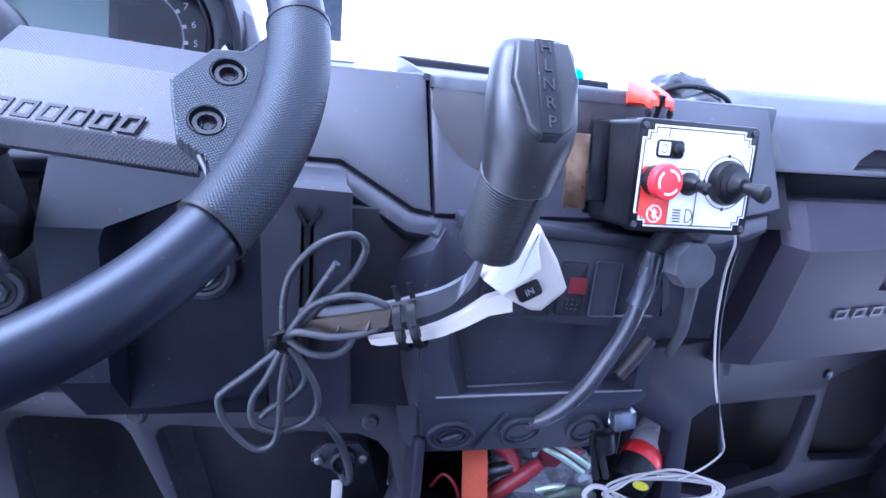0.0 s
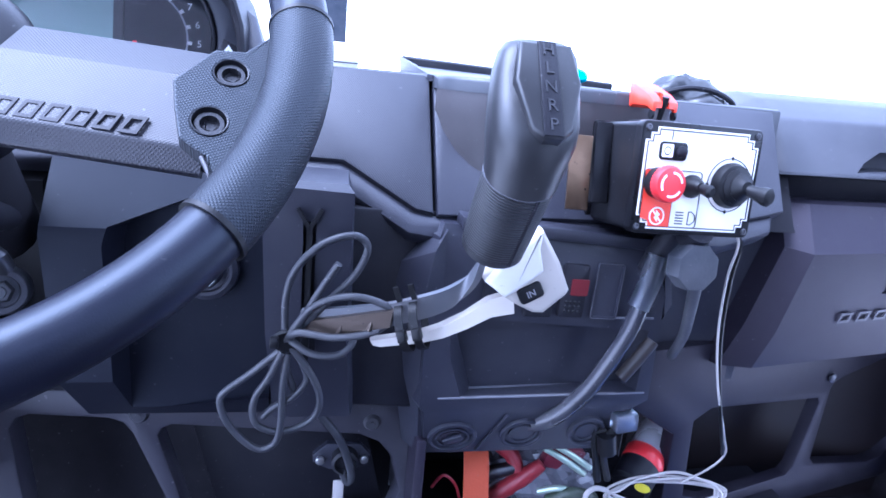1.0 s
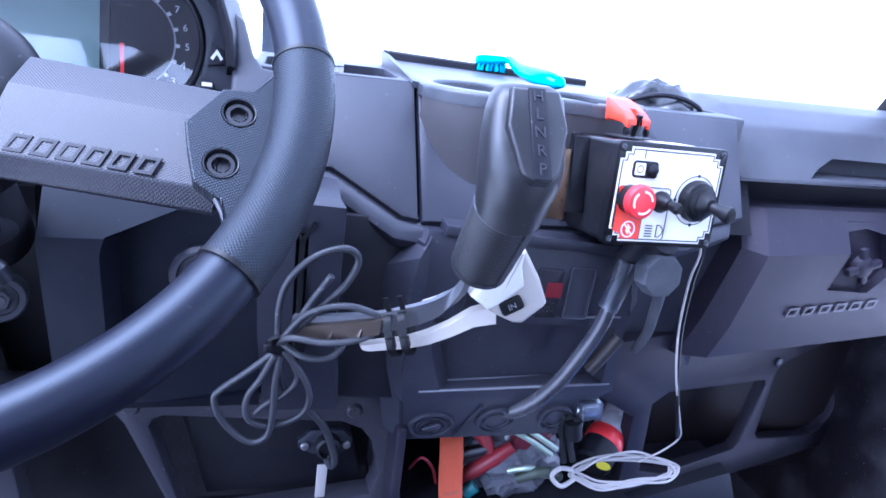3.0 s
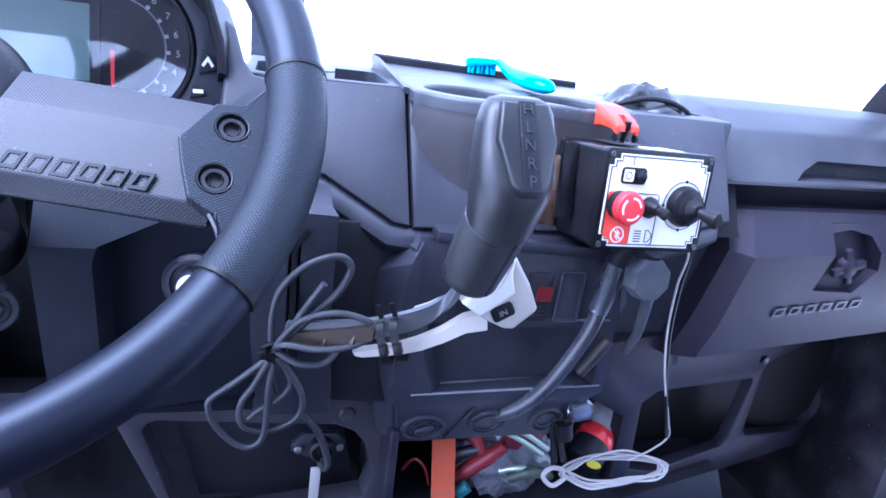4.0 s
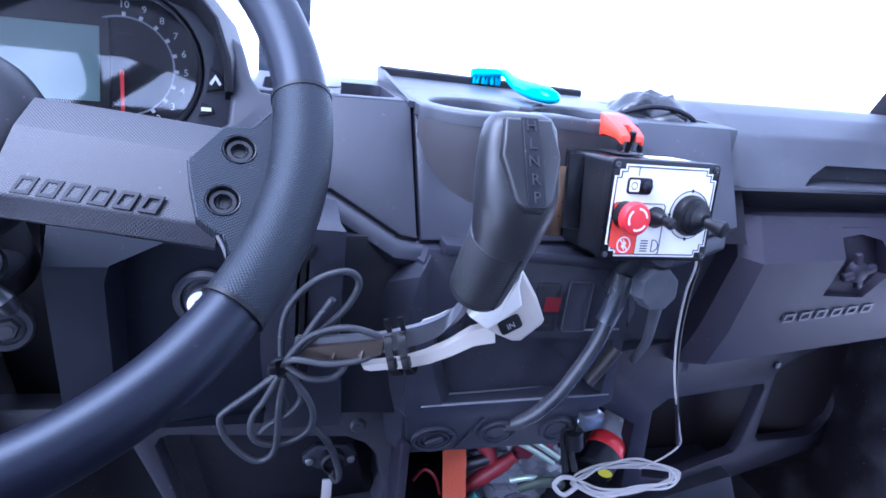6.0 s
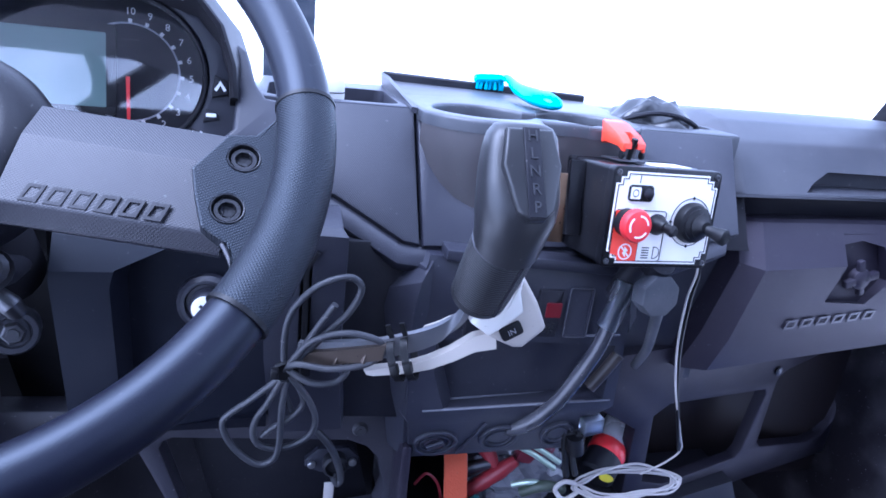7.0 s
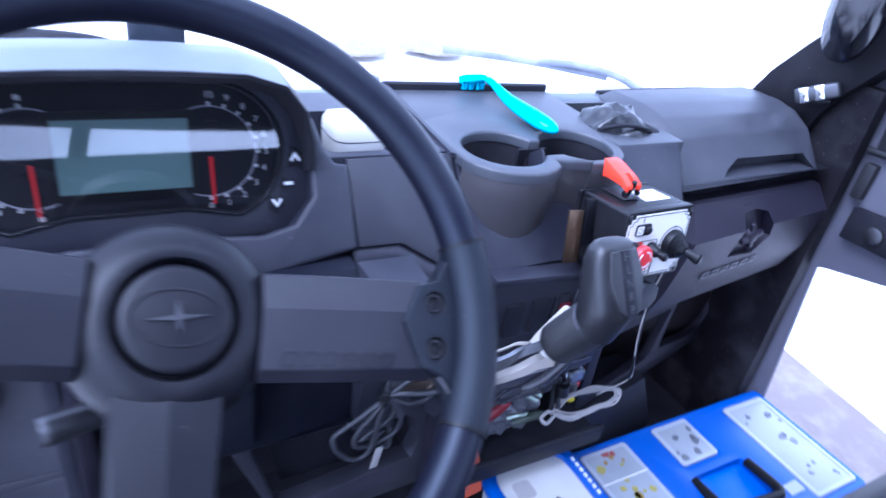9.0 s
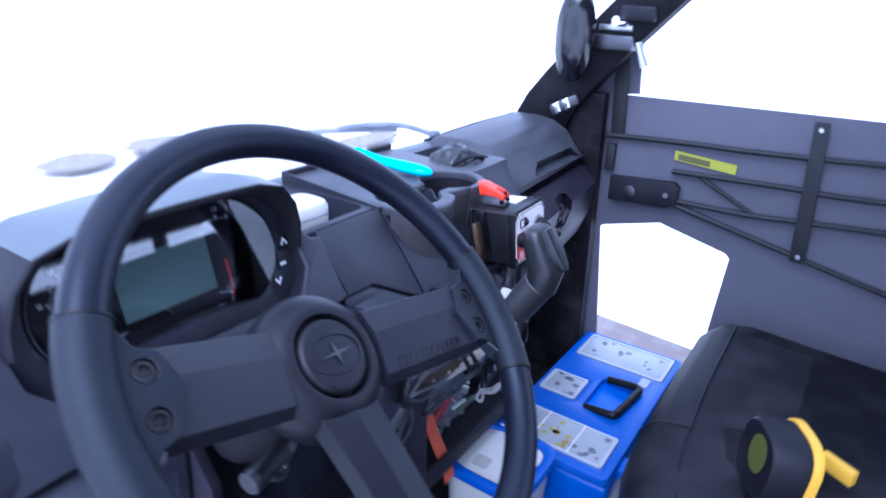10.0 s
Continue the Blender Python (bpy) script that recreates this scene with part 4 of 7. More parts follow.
part("right_backing", xloft([(0.145, [(0.20, 1.04), (0.20, 0.86), (0.3, 0.86), (0.3, 1.04)]), (0.30, [(0.19, 1.04), (0.20, 0.86), (0.3, 0.86), (0.3, 1.04)])]), BLACK, dash)

# ---- instrument cluster ----
clus_m = onto((-0.367, 0.2155, 1.1285), (1, 0, 0), (0, 0.23, 0.973))
hood_m = onto((-0.366, 0.190, 1.135), (1, 0, 0), (0, 0.552, 0.834))
clus = thing("instrument_cluster", clus_m, "black instrument cluster with a pale lcd screen and twin dials", "gauge cluster")
T = Matrix.Translation


def cluster_outline(gx, r, top, low):
    """Two dials of radius r joined by a flat middle."""
    out = [(gx + r * math.cos(radians(a)), 0.030 + r * math.sin(radians(a))) for a in range(-70, 81, 10)]
    out += [(0.03, top), (-0.03, top)]
    out += [(-gx + r * math.cos(radians(a)), 0.030 + r * math.sin(radians(a))) for a in range(100, 251, 10)]
    out += [(-0.045, low), (0.045, low)]
    return out


part("housing", moved(plate([(0.164, 0.0), (0.160, 0.036), (0.146, 0.066), (0.120, 0.088), (0.090, 0.098), (-0.090, 0.098), (-0.120, 0.088), (-0.146, 0.066), (-0.160, 0.036), (-0.164, 0.0), (-0.145, -0.040), (-0.120, -0.052), (-0.05, -0.047), (0.05, -0.047), (0.120, -0.052), (0.145, -0.040)], [cluster_outline(0.067, 0.0625, 0.0930, -0.0195)], 0.02, 0.003, 3), T((0, 0, 0.010))), BLACK, clus, local=True)
part("bezel", moved(plate(cluster_outline(0.067, 0.063, 0.0935, -0.020), [cluster_outline(0.067, 0.059, 0.0895, -0.016)], 0.012, 0.002), T((0, 0, 0.0125))), DARK, clus, local=True)
part("dial_face", moved(plate(cluster_outline(0.067, 0.0595, 0.0900, -0.0165), [], 0.002), T((0, 0, 0.0045))), GAUGEFACE, clus, local=True)
part("screen_frame", moved(plate(rrect(-0.056, 0.058, -0.006, 0.067, 0.003), [rrect(-0.0505, 0.0505, 0.0, 0.060, 0.001)], 0.002), T((0, 0, 0.0065))), INK, clus, local=True)
part("screen", moved(plate(rrect(-0.0505, 0.0505, 0.0, 0.060, 0.001), [], 0.001), T((0, 0, 0.0056))), SCREEN, clus, "pale blue-green lcd", local=True)
for side in (1, -1):
    cx = 0.067 * side
    part("dial_ring", moved(plate(circle(cx, 0.030, 0.0403, 48), [circle(cx, 0.030, 0.0390, 48)], 0.001), T((0, 0, 0.0055))), PRINTGREY, clus, local=True)
    for i in range(11):
        a = radians(-92 + 18 * i) if side > 0 else radians(272 - 18 * i)
        part("tick", moved(block(0.0398, 0.0432, -0.0014, 0.0014, 0.0047, 0.0056, 0), T((cx, 0.030, 0)) @ Matrix.Rotation(a, 4, "Z")), PRINT, clus, local=True)
        if side > 0:
            part("numeral", moved(letters(str(i), 0.0080, 0.0002), T((cx + 0.0490 * math.cos(a), 0.030 + 0.0490 * math.sin(a), 0.0052))), PRINT, clus, local=True)
        elif i % 2 == 0:
            part("mark", moved(block(-0.002, 0.002, -0.002, 0.002, 0.0047, 0.0054, 0), T((cx + 0.0480 * math.cos(a), 0.030 + 0.0480 * math.sin(a), 0))), PRINT, clus, local=True)
    part("needle", moved(loft([[(-0.0011, -0.042, 0.0060), (0.0011, -0.042, 0.0060), (0.0011, -0.042, 0.0066), (-0.0011, -0.042, 0.0066)], [(-0.0015, 0.0, 0.0060), (0.0015, 0.0, 0.0060), (0.0015, 0.0, 0.0066), (-0.0015, 0.0, 0.0066)]]), T((cx, 0.026, 0.0008)) @ Matrix.Rotation(radians(1), 4, "Z")), NEEDLE, clus, "red needle at rest", local=True)
    part("caption_bar", block(cx - 0.004, cx + 0.008, 0.0560, 0.0572, 0.0046, 0.0050, 0), GREY, clus, local=True)
pane = part("glass", moved(plate(cluster_outline(0.067, 0.0592, 0.0897, -0.0162), [], 0.0012), T((0, 0.029, 0.0140)) @ Matrix.Rotation(radians(-5), 4, "X") @ T((0, -0.029, 0))), GLASS, clus, local=True)
pane.visible_shadow = False
for i, (x, y, w, h) in enumerate(((0.1400, 0.0235, 0.014, 0.019), (0.1328, -0.0010, 0.013, 0.012), (0.1215, -0.0190, 0.014, 0.014))):
    b = part("button", moved(plate([(-w / 2, -h / 2), (w / 2, -h / 2 + 0.003), (w / 2 - 0.001, h / 2 - 0.005), (-w / 2 + 0.002, h / 2)], [], 0.006, 0.0012), T((x, y, 0.0135))), DARK, clus, local=True)
    if i == 1:
        part("symbol", block(x - 0.004, x + 0.004, y - 0.0015, y + 0.0015, 0.0133, 0.0140, 0), PRINT, b, local=True)
    else:
        s = 1 if i == 0 else -1
        part("symbol", moved(plate([(-0.005, -0.003 * s), (0, 0.0045 * s), (0.005, -0.003 * s), (0.003, -0.0045 * s), (0, 0.0005 * s), (-0.003, -0.0045 * s)][::s], [], 0.0006), T((x, y, 0.0140))), PRINT, b, local=True)
visor_pts = [(0.149, 0.012, 0.006), (0.148, 0.032, 0.024), (0.140, 0.054, 0.043), (0.122, 0.072, 0.058), (0.090, 0.0795, 0.065), (0.045, 0.081, 0.066), (0.0, 0.0815, 0.0665)]
visor_pts += [(-x, y, d) for x, y, d in visor_pts[-2::-1]]
rings = []
for x, y, d in visor_pts:
    n = Vector((x, (y - 0.005) * 2.2)).normalized()
    back = Vector((0.0, 0.552, -0.834)) * 0.11
    lip = Vector((x, y, d))
    out = lip + Vector((n.x * 0.005, n.y * 0.004, -0.003))
    rings.append([Vector((x - n.x * 0.004, y * 1.23 - n.y * 0.002, 0.002)), lip + Vector((-n.x * 0.001, -n.y * 0.001, -0.002)), lip + Vector((n.x * 0.002, n.y * 0.002, 0)), out, out + back * 0.4 + Vector((n.x * 0.004, n.y * 0.003, 0)), out + back + Vector((n.x * 0.008, n.y * 0.002 - 0.010, 0))])
hood_ring = lambda r: r[3:] + [r[5] + Vector((0, -0.012, 0)), r[3] + Vector((0, -0.003, -0.006))]
# Hood top takes the sky-lit deck colour; ends and underside stay black.
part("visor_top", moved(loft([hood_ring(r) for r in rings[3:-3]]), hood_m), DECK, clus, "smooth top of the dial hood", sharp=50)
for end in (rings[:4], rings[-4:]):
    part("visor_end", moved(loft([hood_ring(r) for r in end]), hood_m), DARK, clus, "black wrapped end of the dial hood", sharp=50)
part("visor", moved(loft([[r[0] + Vector((0, 0, -0.03))] + r[1:4] + [r[3] + Vector((0, 0, -0.004)), r[0] + Vector((0, 0.003, -0.03))] for r in rings]), hood_m), PIT, clus, "black lip and underside of the dial hood", sharp=50)
part("surround", moved(plate([(0.1885, 0.016), (0.1885, -0.066), (0.10, -0.080), (-0.30, -0.090), (-0.30, 0.03), (-0.22, 0.06), (-0.17, 0.075), (-0.13, 0.085), (0.13, 0.085), (0.160, 0.060), (0.168, 0.030), (0.176, 0.018)], [[(0.152, 0.020), (0.146, 0.055), (0.12, 0.072), (-0.12, 0.072), (-0.146, 0.055), (-0.152, 0.020), (-0.150, -0.012), (-0.130, -0.036), (-0.100, -0.043), (-0.050, -0.038), (0.050, -0.038), (0.100, -0.043), (0.130, -0.036), (0.150, -0.012)]], 0.035, 0.005, 3), hood_m), BLACK, clus)

# driver side end of the dash, below and beside the cluster
part("driver_end", xloft([(-0.74, [(0.17, 1.10), (0.20, 1.13), (0.31, 1.15), (0.31, 0.9), (0.17, 0.9)]), (-0.60, [(0.13, 1.08), (0.17, 1.13), (0.31, 1.16), (0.31, 0.9), (0.13, 0.9)]), (-0.54, [(0.15, 1.07), (0.165, 1.10), (0.30, 1.15), (0.30, 0.9), (0.15, 0.9)])], 0.006), BLACK, dash)
part("driver_knee_panel", carved(xloft([(-0.62, [(0.12, 1.05), (0.20, 1.06), (0.20, 0.80), (0.14, 0.80)]), (-0.434, [(0.11, 1.05), (0.20, 1.06), (0.20, 0.80), (0.13, 0.80)])], 0.004), block(-0.575, -0.446, 0.05, 0.155, 0.87, 1.034, 0.006)), BLACK, dash, "knee panel with a recessed switch")
part("knee_fin", xloft([(-0.431, [(0.088, 1.010), (0.115, 1.052), (0.20, 1.052), (0.20, 0.80), (0.100, 0.80)]), (-0.417, [(0.092, 1.006), (0.118, 1.048), (0.20, 1.048), (0.20, 0.80), (0.104, 0.80)])], 0.002), GREY, dash, "upright grey trim fin")
knee = part("knee_switch", moved(plate(rrect(-0.014, 0.014, -0.02, 0.02, 0.004), [], 0.014, 0.003), onto((-0.500, 0.142, 0.985), (1, 0, 0), (0, 0.1, 1))), DARK, dash)
part("switch_mark", moved(plate(rrect(-0.007, 0.007, -0.003, 0.003, 0.001), [], 0.001), onto((-0.500, 0.1405, 0.978), (1, 0, 0), (0, 0.1, 1))), plastic("dull_print", (0.16, 0.16, 0.18), 0.5), knee)
part("column_shroud", loft([[(-0.405, 0.15, 1.05), (-0.350, 0.15, 1.05), (-0.350, 0.22, 1.08), (-0.405, 0.22, 1.08)], [(-0.40, 0.15, 1.00), (-0.352, 0.15, 1.00), (-0.352, 0.24, 1.0), (-0.40, 0.24, 1.0)], [(-0.40, 0.20, 0.86), (-0.352, 0.20, 0.86), (-0.352, 0.3, 0.86), (-0.40, 0.3, 0.86)]]), TIE, dash)

# ---- steering wheel ----
wheel_m = pose(-0.355, -0.0155, 1.1655, 46.2, 0, 6.35) @ pose(0, 0, 0, 0, 0, -16.9)
wheel = thing("steering_wheel", wheel_m, "black three-spoke steering wheel with knurled grips, turned slightly", "steering wheel")
RW = 0.194
part("rim", tube([(RW * math.cos(2 * math.pi * k / 72), RW * math.sin(2 * math.pi * k / 72), 0) for k in range(72)], 0.0152, 18, 2, True), WHEEL, wheel, local=True)


def arc_tube(a0, a1, r, n=40, rad=RW):
    return tube([(rad * math.cos(radians(a0 + (a1 - a0) * k / n)), rad * math.sin(radians(a0 + (a1 - a0) * k / n)), 0) for k in range(n + 1)], r, 24, straight=True)


for base in (0, 180):
    a0, a1 = (-21, 18) if base == 0 else (164, 201)
    g = part("grip", arc_tube(a0, a1, 0.0166, 60), RIBBED, wheel, "finely knurled rubber grip", local=True)
    for a in (a0, a1):
        part("grip_ring", arc_tube(a - 0.35, a + 0.35, 0.0171, 2), INK, g, local=True)


def spoke(sign):
    """A side spoke: two sloped faces, a lower bevel, and the bolted pad at the rim."""
    sec = lambda x, w: [(x, 0.034 * w, -0.012), (x, 0.032 * w, -0.006), (x, 0.009 * w, 0.000), (x, -0.0295 * w, -0.0042), (x, -0.0375 * w, -0.014), (x, -0.035 * w, -0.021), (x, 0.030 * w, -0.020)]
    drop = lambda x: -0.024 * (1 - (x - 0.045) / 0.105)
    bm = loft([[((px + (0.011 if x > 0.15 and py < -0.02 else 0)) * sign, py, pz + drop(px)) for px, py, pz in sec(x, w)] for x, w in ((0.050, 1.0), (0.095, 1.0), (0.152, 0.97))])
    bmesh.ops.recalc_face_normals(bm, faces=bm.faces)
    bmesh.ops.bevel(bm, geom=[e for e in bm.edges if abs((e.verts[0].co - e.verts[1].co).x) > 0.03 and e.calc_face_angle(0) > 0.3], offset=0.0010, segments=2, affect="EDGES", profile=0.5)
    sp = part("spoke", bm, WEAVE, wheel, "textured flat spoke", local=True, sharp=8)
    pad = [(0.1385, 0.002), (0.150, 0.0275), (0.1635, 0.0320), (0.171, 0.046), (0.176, 0.058)]
    pad += [(0.186 * math.cos(radians(a)), 0.186 * math.sin(radians(a))) for a in range(18, -20, -3)]
    pad += [(0.1795, -0.058), (0.166, -0.0345), (0.152, -0.0290), (0.144, -0.0122)]
    if sign < 0:
        pad = [(-x, y) for x, y in pad][::-1]
    p2 = part("bolt_pad", moved(plate(pad, [circle(0.1615 * sign, 0.0158, 0.0080, 24), circle(0.1615 * sign, -0.0158, 0.0080, 24)], 0.016, 0.0012), T((0, 0, 0.0015))), PAD, wheel, local=True, sharp=12)
    part("pad_edge", tube([(0.164 * sign, -0.0345, -0.0010), (0.1700 * sign, -0.0425, 0.0), (0.1780 * sign, -0.0550, 0.0005)], 0.0011, 8), plastic("pale_pad_edge", (0.05, 0.048, 0.055), 0.5) if "pale_pad_edge" not in bpy.data.materials else bpy.data.materials["pale_pad_edge"], p2, "pale edge of the pad", local=True)
    for y in (0.0158, -0.0158):
        b = joined(lathe([(0.0072, -0.006), (0.0072, -0.0030), (0.0066, -0.0016), (0.0046, -0.0016)], 24, False), lathe([(0.0046, -0.0016), (0.0043, -0.0046), (0.0004, -0.0046)], 6, False), lathe([(0.0086, 0.0002), (0.0084, 0.0006), (0.0079, 0.0004), (0.0079, -0.006)], 28, False), lathe([(0.0080, -0.006), (0.0080, -0.0055)], 24))
        part("bolt", moved(b, T((0.1615 * sign, y, 0.0015))), plastic("bolt_black", (0.016, 0.016, 0.020), 0.42, 800, 0.15, 0.15, metal=0.3) if "bolt_black" not in bpy.data.materials else bpy.data.materials["bolt_black"], p2, "dark socket-head bolt", local=True)
    if sign > 0:
        glyph = [(0, 0), (0.0092, 0.0), (0.0116, 0.0098), (0.0024, 0.0098)]
        core = [(0.0020, 0.0018), (0.0076, 0.0018), (0.0095, 0.0080), (0.0041, 0.0080)]
        for i in range(6):
            x = 0.0620 + 0.0122 * i
            zz = -0.0042 + drop(x)
            part("emblem_bar", moved(plate(glyph, [core], 0.0010, 0), onto((x, -0.0278, zz + 0.0007), (1, 0, 0.24), (0, 1, 0.108))), DARK, sp, local=True)
    return sp


spoke(1)
spoke(-1)
HUBZ = -0.013
low = loft([[(-0.033, -0.045, -0.046), (-0.030, -0.045, -0.032), (0.0, -0.045, -0.028), (0.030, -0.045, -0.032), (0.033, -0.045, -0.046)], [(-0.029, -0.10, -0.032), (-0.026, -0.10, -0.018), (0.0, -0.10, -0.014), (0.026, -0.10, -0.018), (0.029, -0.10, -0.032)], [(-0.027, -0.186, -0.012), (-0.024, -0.186, 0.0), (0.0, -0.186, 0.003), (0.024, -0.186, 0.0), (0.027, -0.186, -0.012)]])
part("lower_spoke", low, HUB, wheel, local=True, sharp=15)
hub = part("hub", moved(lathe([(0.052, -0.055), (0.063, -0.051), (0.0650, -0.040), (0.0635, -0.031), (0.0600, -0.0240), (0.0545, -0.0190), (0.0490, -0.0150), (0.0450, -0.0128), (0.0405, -0.0118), (0.0375, -0.0122), (0.0362, -0.0150), (0.0358, -0.0260), (0.0250, -0.0265)], 64), T((0, 0, HUBZ))), HUB, wheel, "stepped round hub", local=True)
cap = part("hub_cap", moved(lathe([(0.0330, -0.0255), (0.0332, -0.0140), (0.0320, -0.0118), (0.0300, -0.0105), (0.0285, -0.0100), (0.002, -0.0090)], 56), T((0, 0, HUBZ))), HUB, hub, "smooth round hub cap", local=True)
part("oval_ring", tube([(0.027 * math.cos(2 * math.pi * k / 40), 0.017 * math.sin(2 * math.pi * k / 40), HUBZ - 0.0094) for k in range(40)], 0.0009, 6, 2, True), DARK, hub, local=True)
star = [(0.0185 * math.cos(radians(a)) if i % 2 == 0 else 0.0028 * math.cos(radians(a)), (0.0105 if a % 180 else 0.0022) * math.sin(radians(a)) if i % 2 == 0 else 0.0022 * math.sin(radians(a))) for i, a in enumerate((0, 45, 90, 135, 180, 225, 270, 315))]
bm = plate(star, [], 0.001)
for v in bm.verts:
    if math.hypot(v.co.x, v.co.y) < 0.004:
        v.co.z += 0.0006
part("emblem", moved(bm, T((0, 0, HUBZ - 0.0078)) @ Matrix.Rotation(radians(8), 4, "Z")), EMBLEM, hub, "small satin four-point metal emblem", local=True)

# column behind the wheel
col = thing("steering_column", (-0.36, 0.10, 1.05), "black steering column with a tilt lever", "steering column")
part("tube", tube([wheel_m @ Vector((0, 0, -0.05)), wheel_m @ Vector((0, -0.01, -0.20))], 0.030, 20, straight=True), PIT, col)
part("tilt_lever", tube([(-0.352, 0.10, 1.035), (-0.345, 0.06, 1.045), (-0.343, 0.035, 1.055)], [0.009, 0.010, 0.013], 14, straight=True), DARK, col, "short black tilt lever")
part("lever_end", tube([(-0.343, 0.033, 1.0565), (-0.3425, 0.028, 1.059)], [0.011, 0.009], 14, straight=True), DARKSTEEL, col)
part("tilt_strut", tube([(-0.366, 0.075, 1.020), (-0.384, 0.036, 1.058), (-0.398, 0.027, 1.064), (-0.436, 0.020, 1.064)], [0.007, 0.008, 0.0095, 0.0105], 16, straight=True), DARKSTEEL, col, "short dark steel stalk of the tilt column")
bolt_m = onto((-0.356, 0.088, 0.986), (0.93, 0.30, 0.1), (0.0, 0.25, 0.97))
boss = part("clamp_boss", moved(lathe([(0.0165, -0.02), (0.0165, 0.000), (0.0150, 0.003), (0.0115, 0.003), (0.0105, 0.0005), (0.0085, 0.0005)], 28), bolt_m), SCREW, col, "round dark clamp boss of the column")
part("clamp_bolt", moved(joined(lathe([(0.0080, 0.0), (0.0080, 0.006), (0.0065, 0.0078)], 6), lathe([(0.0042, 0.0078), (0.0038, 0.0105)], 14)), bolt_m), DARKSTEEL, boss)
part("clamp_lever", tube([(-0.350, 0.083, 1.004), (-0.352, 0.078, 1.012), (-0.362, 0.080, 1.022)], [0.0065, 0.0075, 0.005], 12, straight=True), DARKSTEEL, col, "dark worn metal lever end")
part("strut_cap", tube([(-0.435, 0.0202, 1.064), (-0.440, 0.0195, 1.064)], [0.011, 0.010], 16, straight=True), DARKSTEEL, col, "worn stalk end")

# ---- gear shifter ----
shift = thing("gear_shifter", (-0.054, 0.002, 1.045), "black gear shift lever with a ribbed grip and faceted knob", "gear shifter")
ax0, ax1 = Vector((-0.0470, -0.0040, 1.0585)), Vector((-0.0450, -0.0325, 1.1045))
part("grip", tube([ax0, ax0.lerp(ax1, 0.03), ax0.lerp(ax1, 0.06)] + [ax0.lerp(ax1, t) for t in (0.2, 0.4, 0.6, 0.8, 0.95, 1.0)], [0.0172, 0.0186, 0.0192] + [0.0196, 0.0199, 0.0201, 0.0202, 0.0203, 0.0203], 28, straight=True), KNOBRIB, shift, "finely ribbed rubber grip")
part("grip_seam", tube([ax0.lerp(ax1, 0.02) + Vector((0.006, -0.0158, -0.0100)), ax0.lerp(ax1, 0.98) + Vector((0.0065, -0.0165, -0.0103))], 0.0010, 6, straight=True), DARK, shift)
axd = (ax1 - ax0).normalized()
part("collar", tube([ax0 - axd * 0.0015, ax0 + axd * 0.0025], 0.0192, 28, straight=True), KNOB, shift)
part("neck", tube([ax0, ax0 - axd * 0.010], [0.0115, 0.0100], 18, straight=True), DARK, shift)
part("seam_ring", tube([ax1 - axd * 0.0008, ax1 + axd * 0.0008], 0.0207, 28, straight=True), PALEEDGE, shift)


def superring(cx, cy, z, rx, ry, e=2.6, n=36):
    out = []
    for k in range(n):
        a = 2 * math.pi * k / n
        c, s = math.cos(a), math.sin(a)
        out.append((cx + rx * math.copysign(abs(c) ** (2 / e), c), cy + ry * math.copysign(abs(s) ** (2 / e), s), z))
    return out


head = []
for h, cy, rx, ry, e, lean in ((0.0, 0, 0.0205, 0.0175, 2.0, 0.60), (0.010, -0.002, 0.0208, 0.0185, 2.2, 0.40), (0.020, -0.003, 0.0215, 0.0205, 2.4, 0.22), (0.028, -0.0015, 0.0218, 0.0205, 2.5, 0.10), (0.040, 0.004, 0.0215, 0.0175, 2.7, 0.0), (0.052, 0.009, 0.0205, 0.0145, 2.8, 0.0), (0.060, 0.011, 0.0190, 0.0125, 2.8, 0.0), (0.065, 0.012, 0.0160, 0.0095, 2.6, 0.0), (0.067, 0.012, 0.0110, 0.0060, 2.4, 0.0)):
    head.append([(-0.045 + 0.005 * h / 0.07 + x, -0.0335 + y, 1.1045 + 1.03 * h + lean * (y - cy)) for x, y, _ in superring(0, cy, 0, rx * (1.0 + 0.10 * min(h / 0.02, 1)), ry * 1.03, e)])
knob = part("knob", loft(head), KNOB, shift, "smooth faceted knob", sharp=50)
pl_m = onto((-0.0402, -0.0480, 1.1506), (1, 0.02, 0), (0.0, 0.53, 0.85))
part("facet", moved(plate([(-0.0140, 0.026), (-0.0175, 0.004), (-0.0110, -0.022), (-0.0045, -0.0275), (0.0045, -0.0275), (0.0110, -0.022), (0.0175, 0.004), (0.0140, 0.026)], [], 0.012, 0.002, 3), pl_m), KNOB, knob)
part("legend_strip", moved(plate([(-0.0048, 0.0258), (-0.0052, -0.0262), (0.0052, -0.0262), (0.0048, 0.0258)], [], 0.002, 0.0004), pl_m @ T((0, 0, 0.0011))), DARK, knob)
for i, ch in enumerate("HLNRP"):
    part("gear_letter", moved(letters(ch, 0.0092, 0.0003), pl_m @ T((0, 0.0206 - 0.0103 * i, 0.0014))), plastic("engraved_grey", (0.026, 0.026, 0.031), 0.4) if i == 0 else bpy.data.materials["engraved_grey"], knob)
part("lever_strap", ribbon([(-0.048, 0.004, 1.054), (-0.047, 0.020, 1.034), (-0.0525, 0.034, 1.016), (-0.066, 0.038, 1.005), (-0.085, 0.042, 0.997), (-0.105, 0.050, 0.989), (-0.14, 0.068, 0.978), (-0.16, 0.08, 0.972)], 0.019, (0.1, -0.2, 1), 0.004), LEVER, shift, "bent flat steel lever")
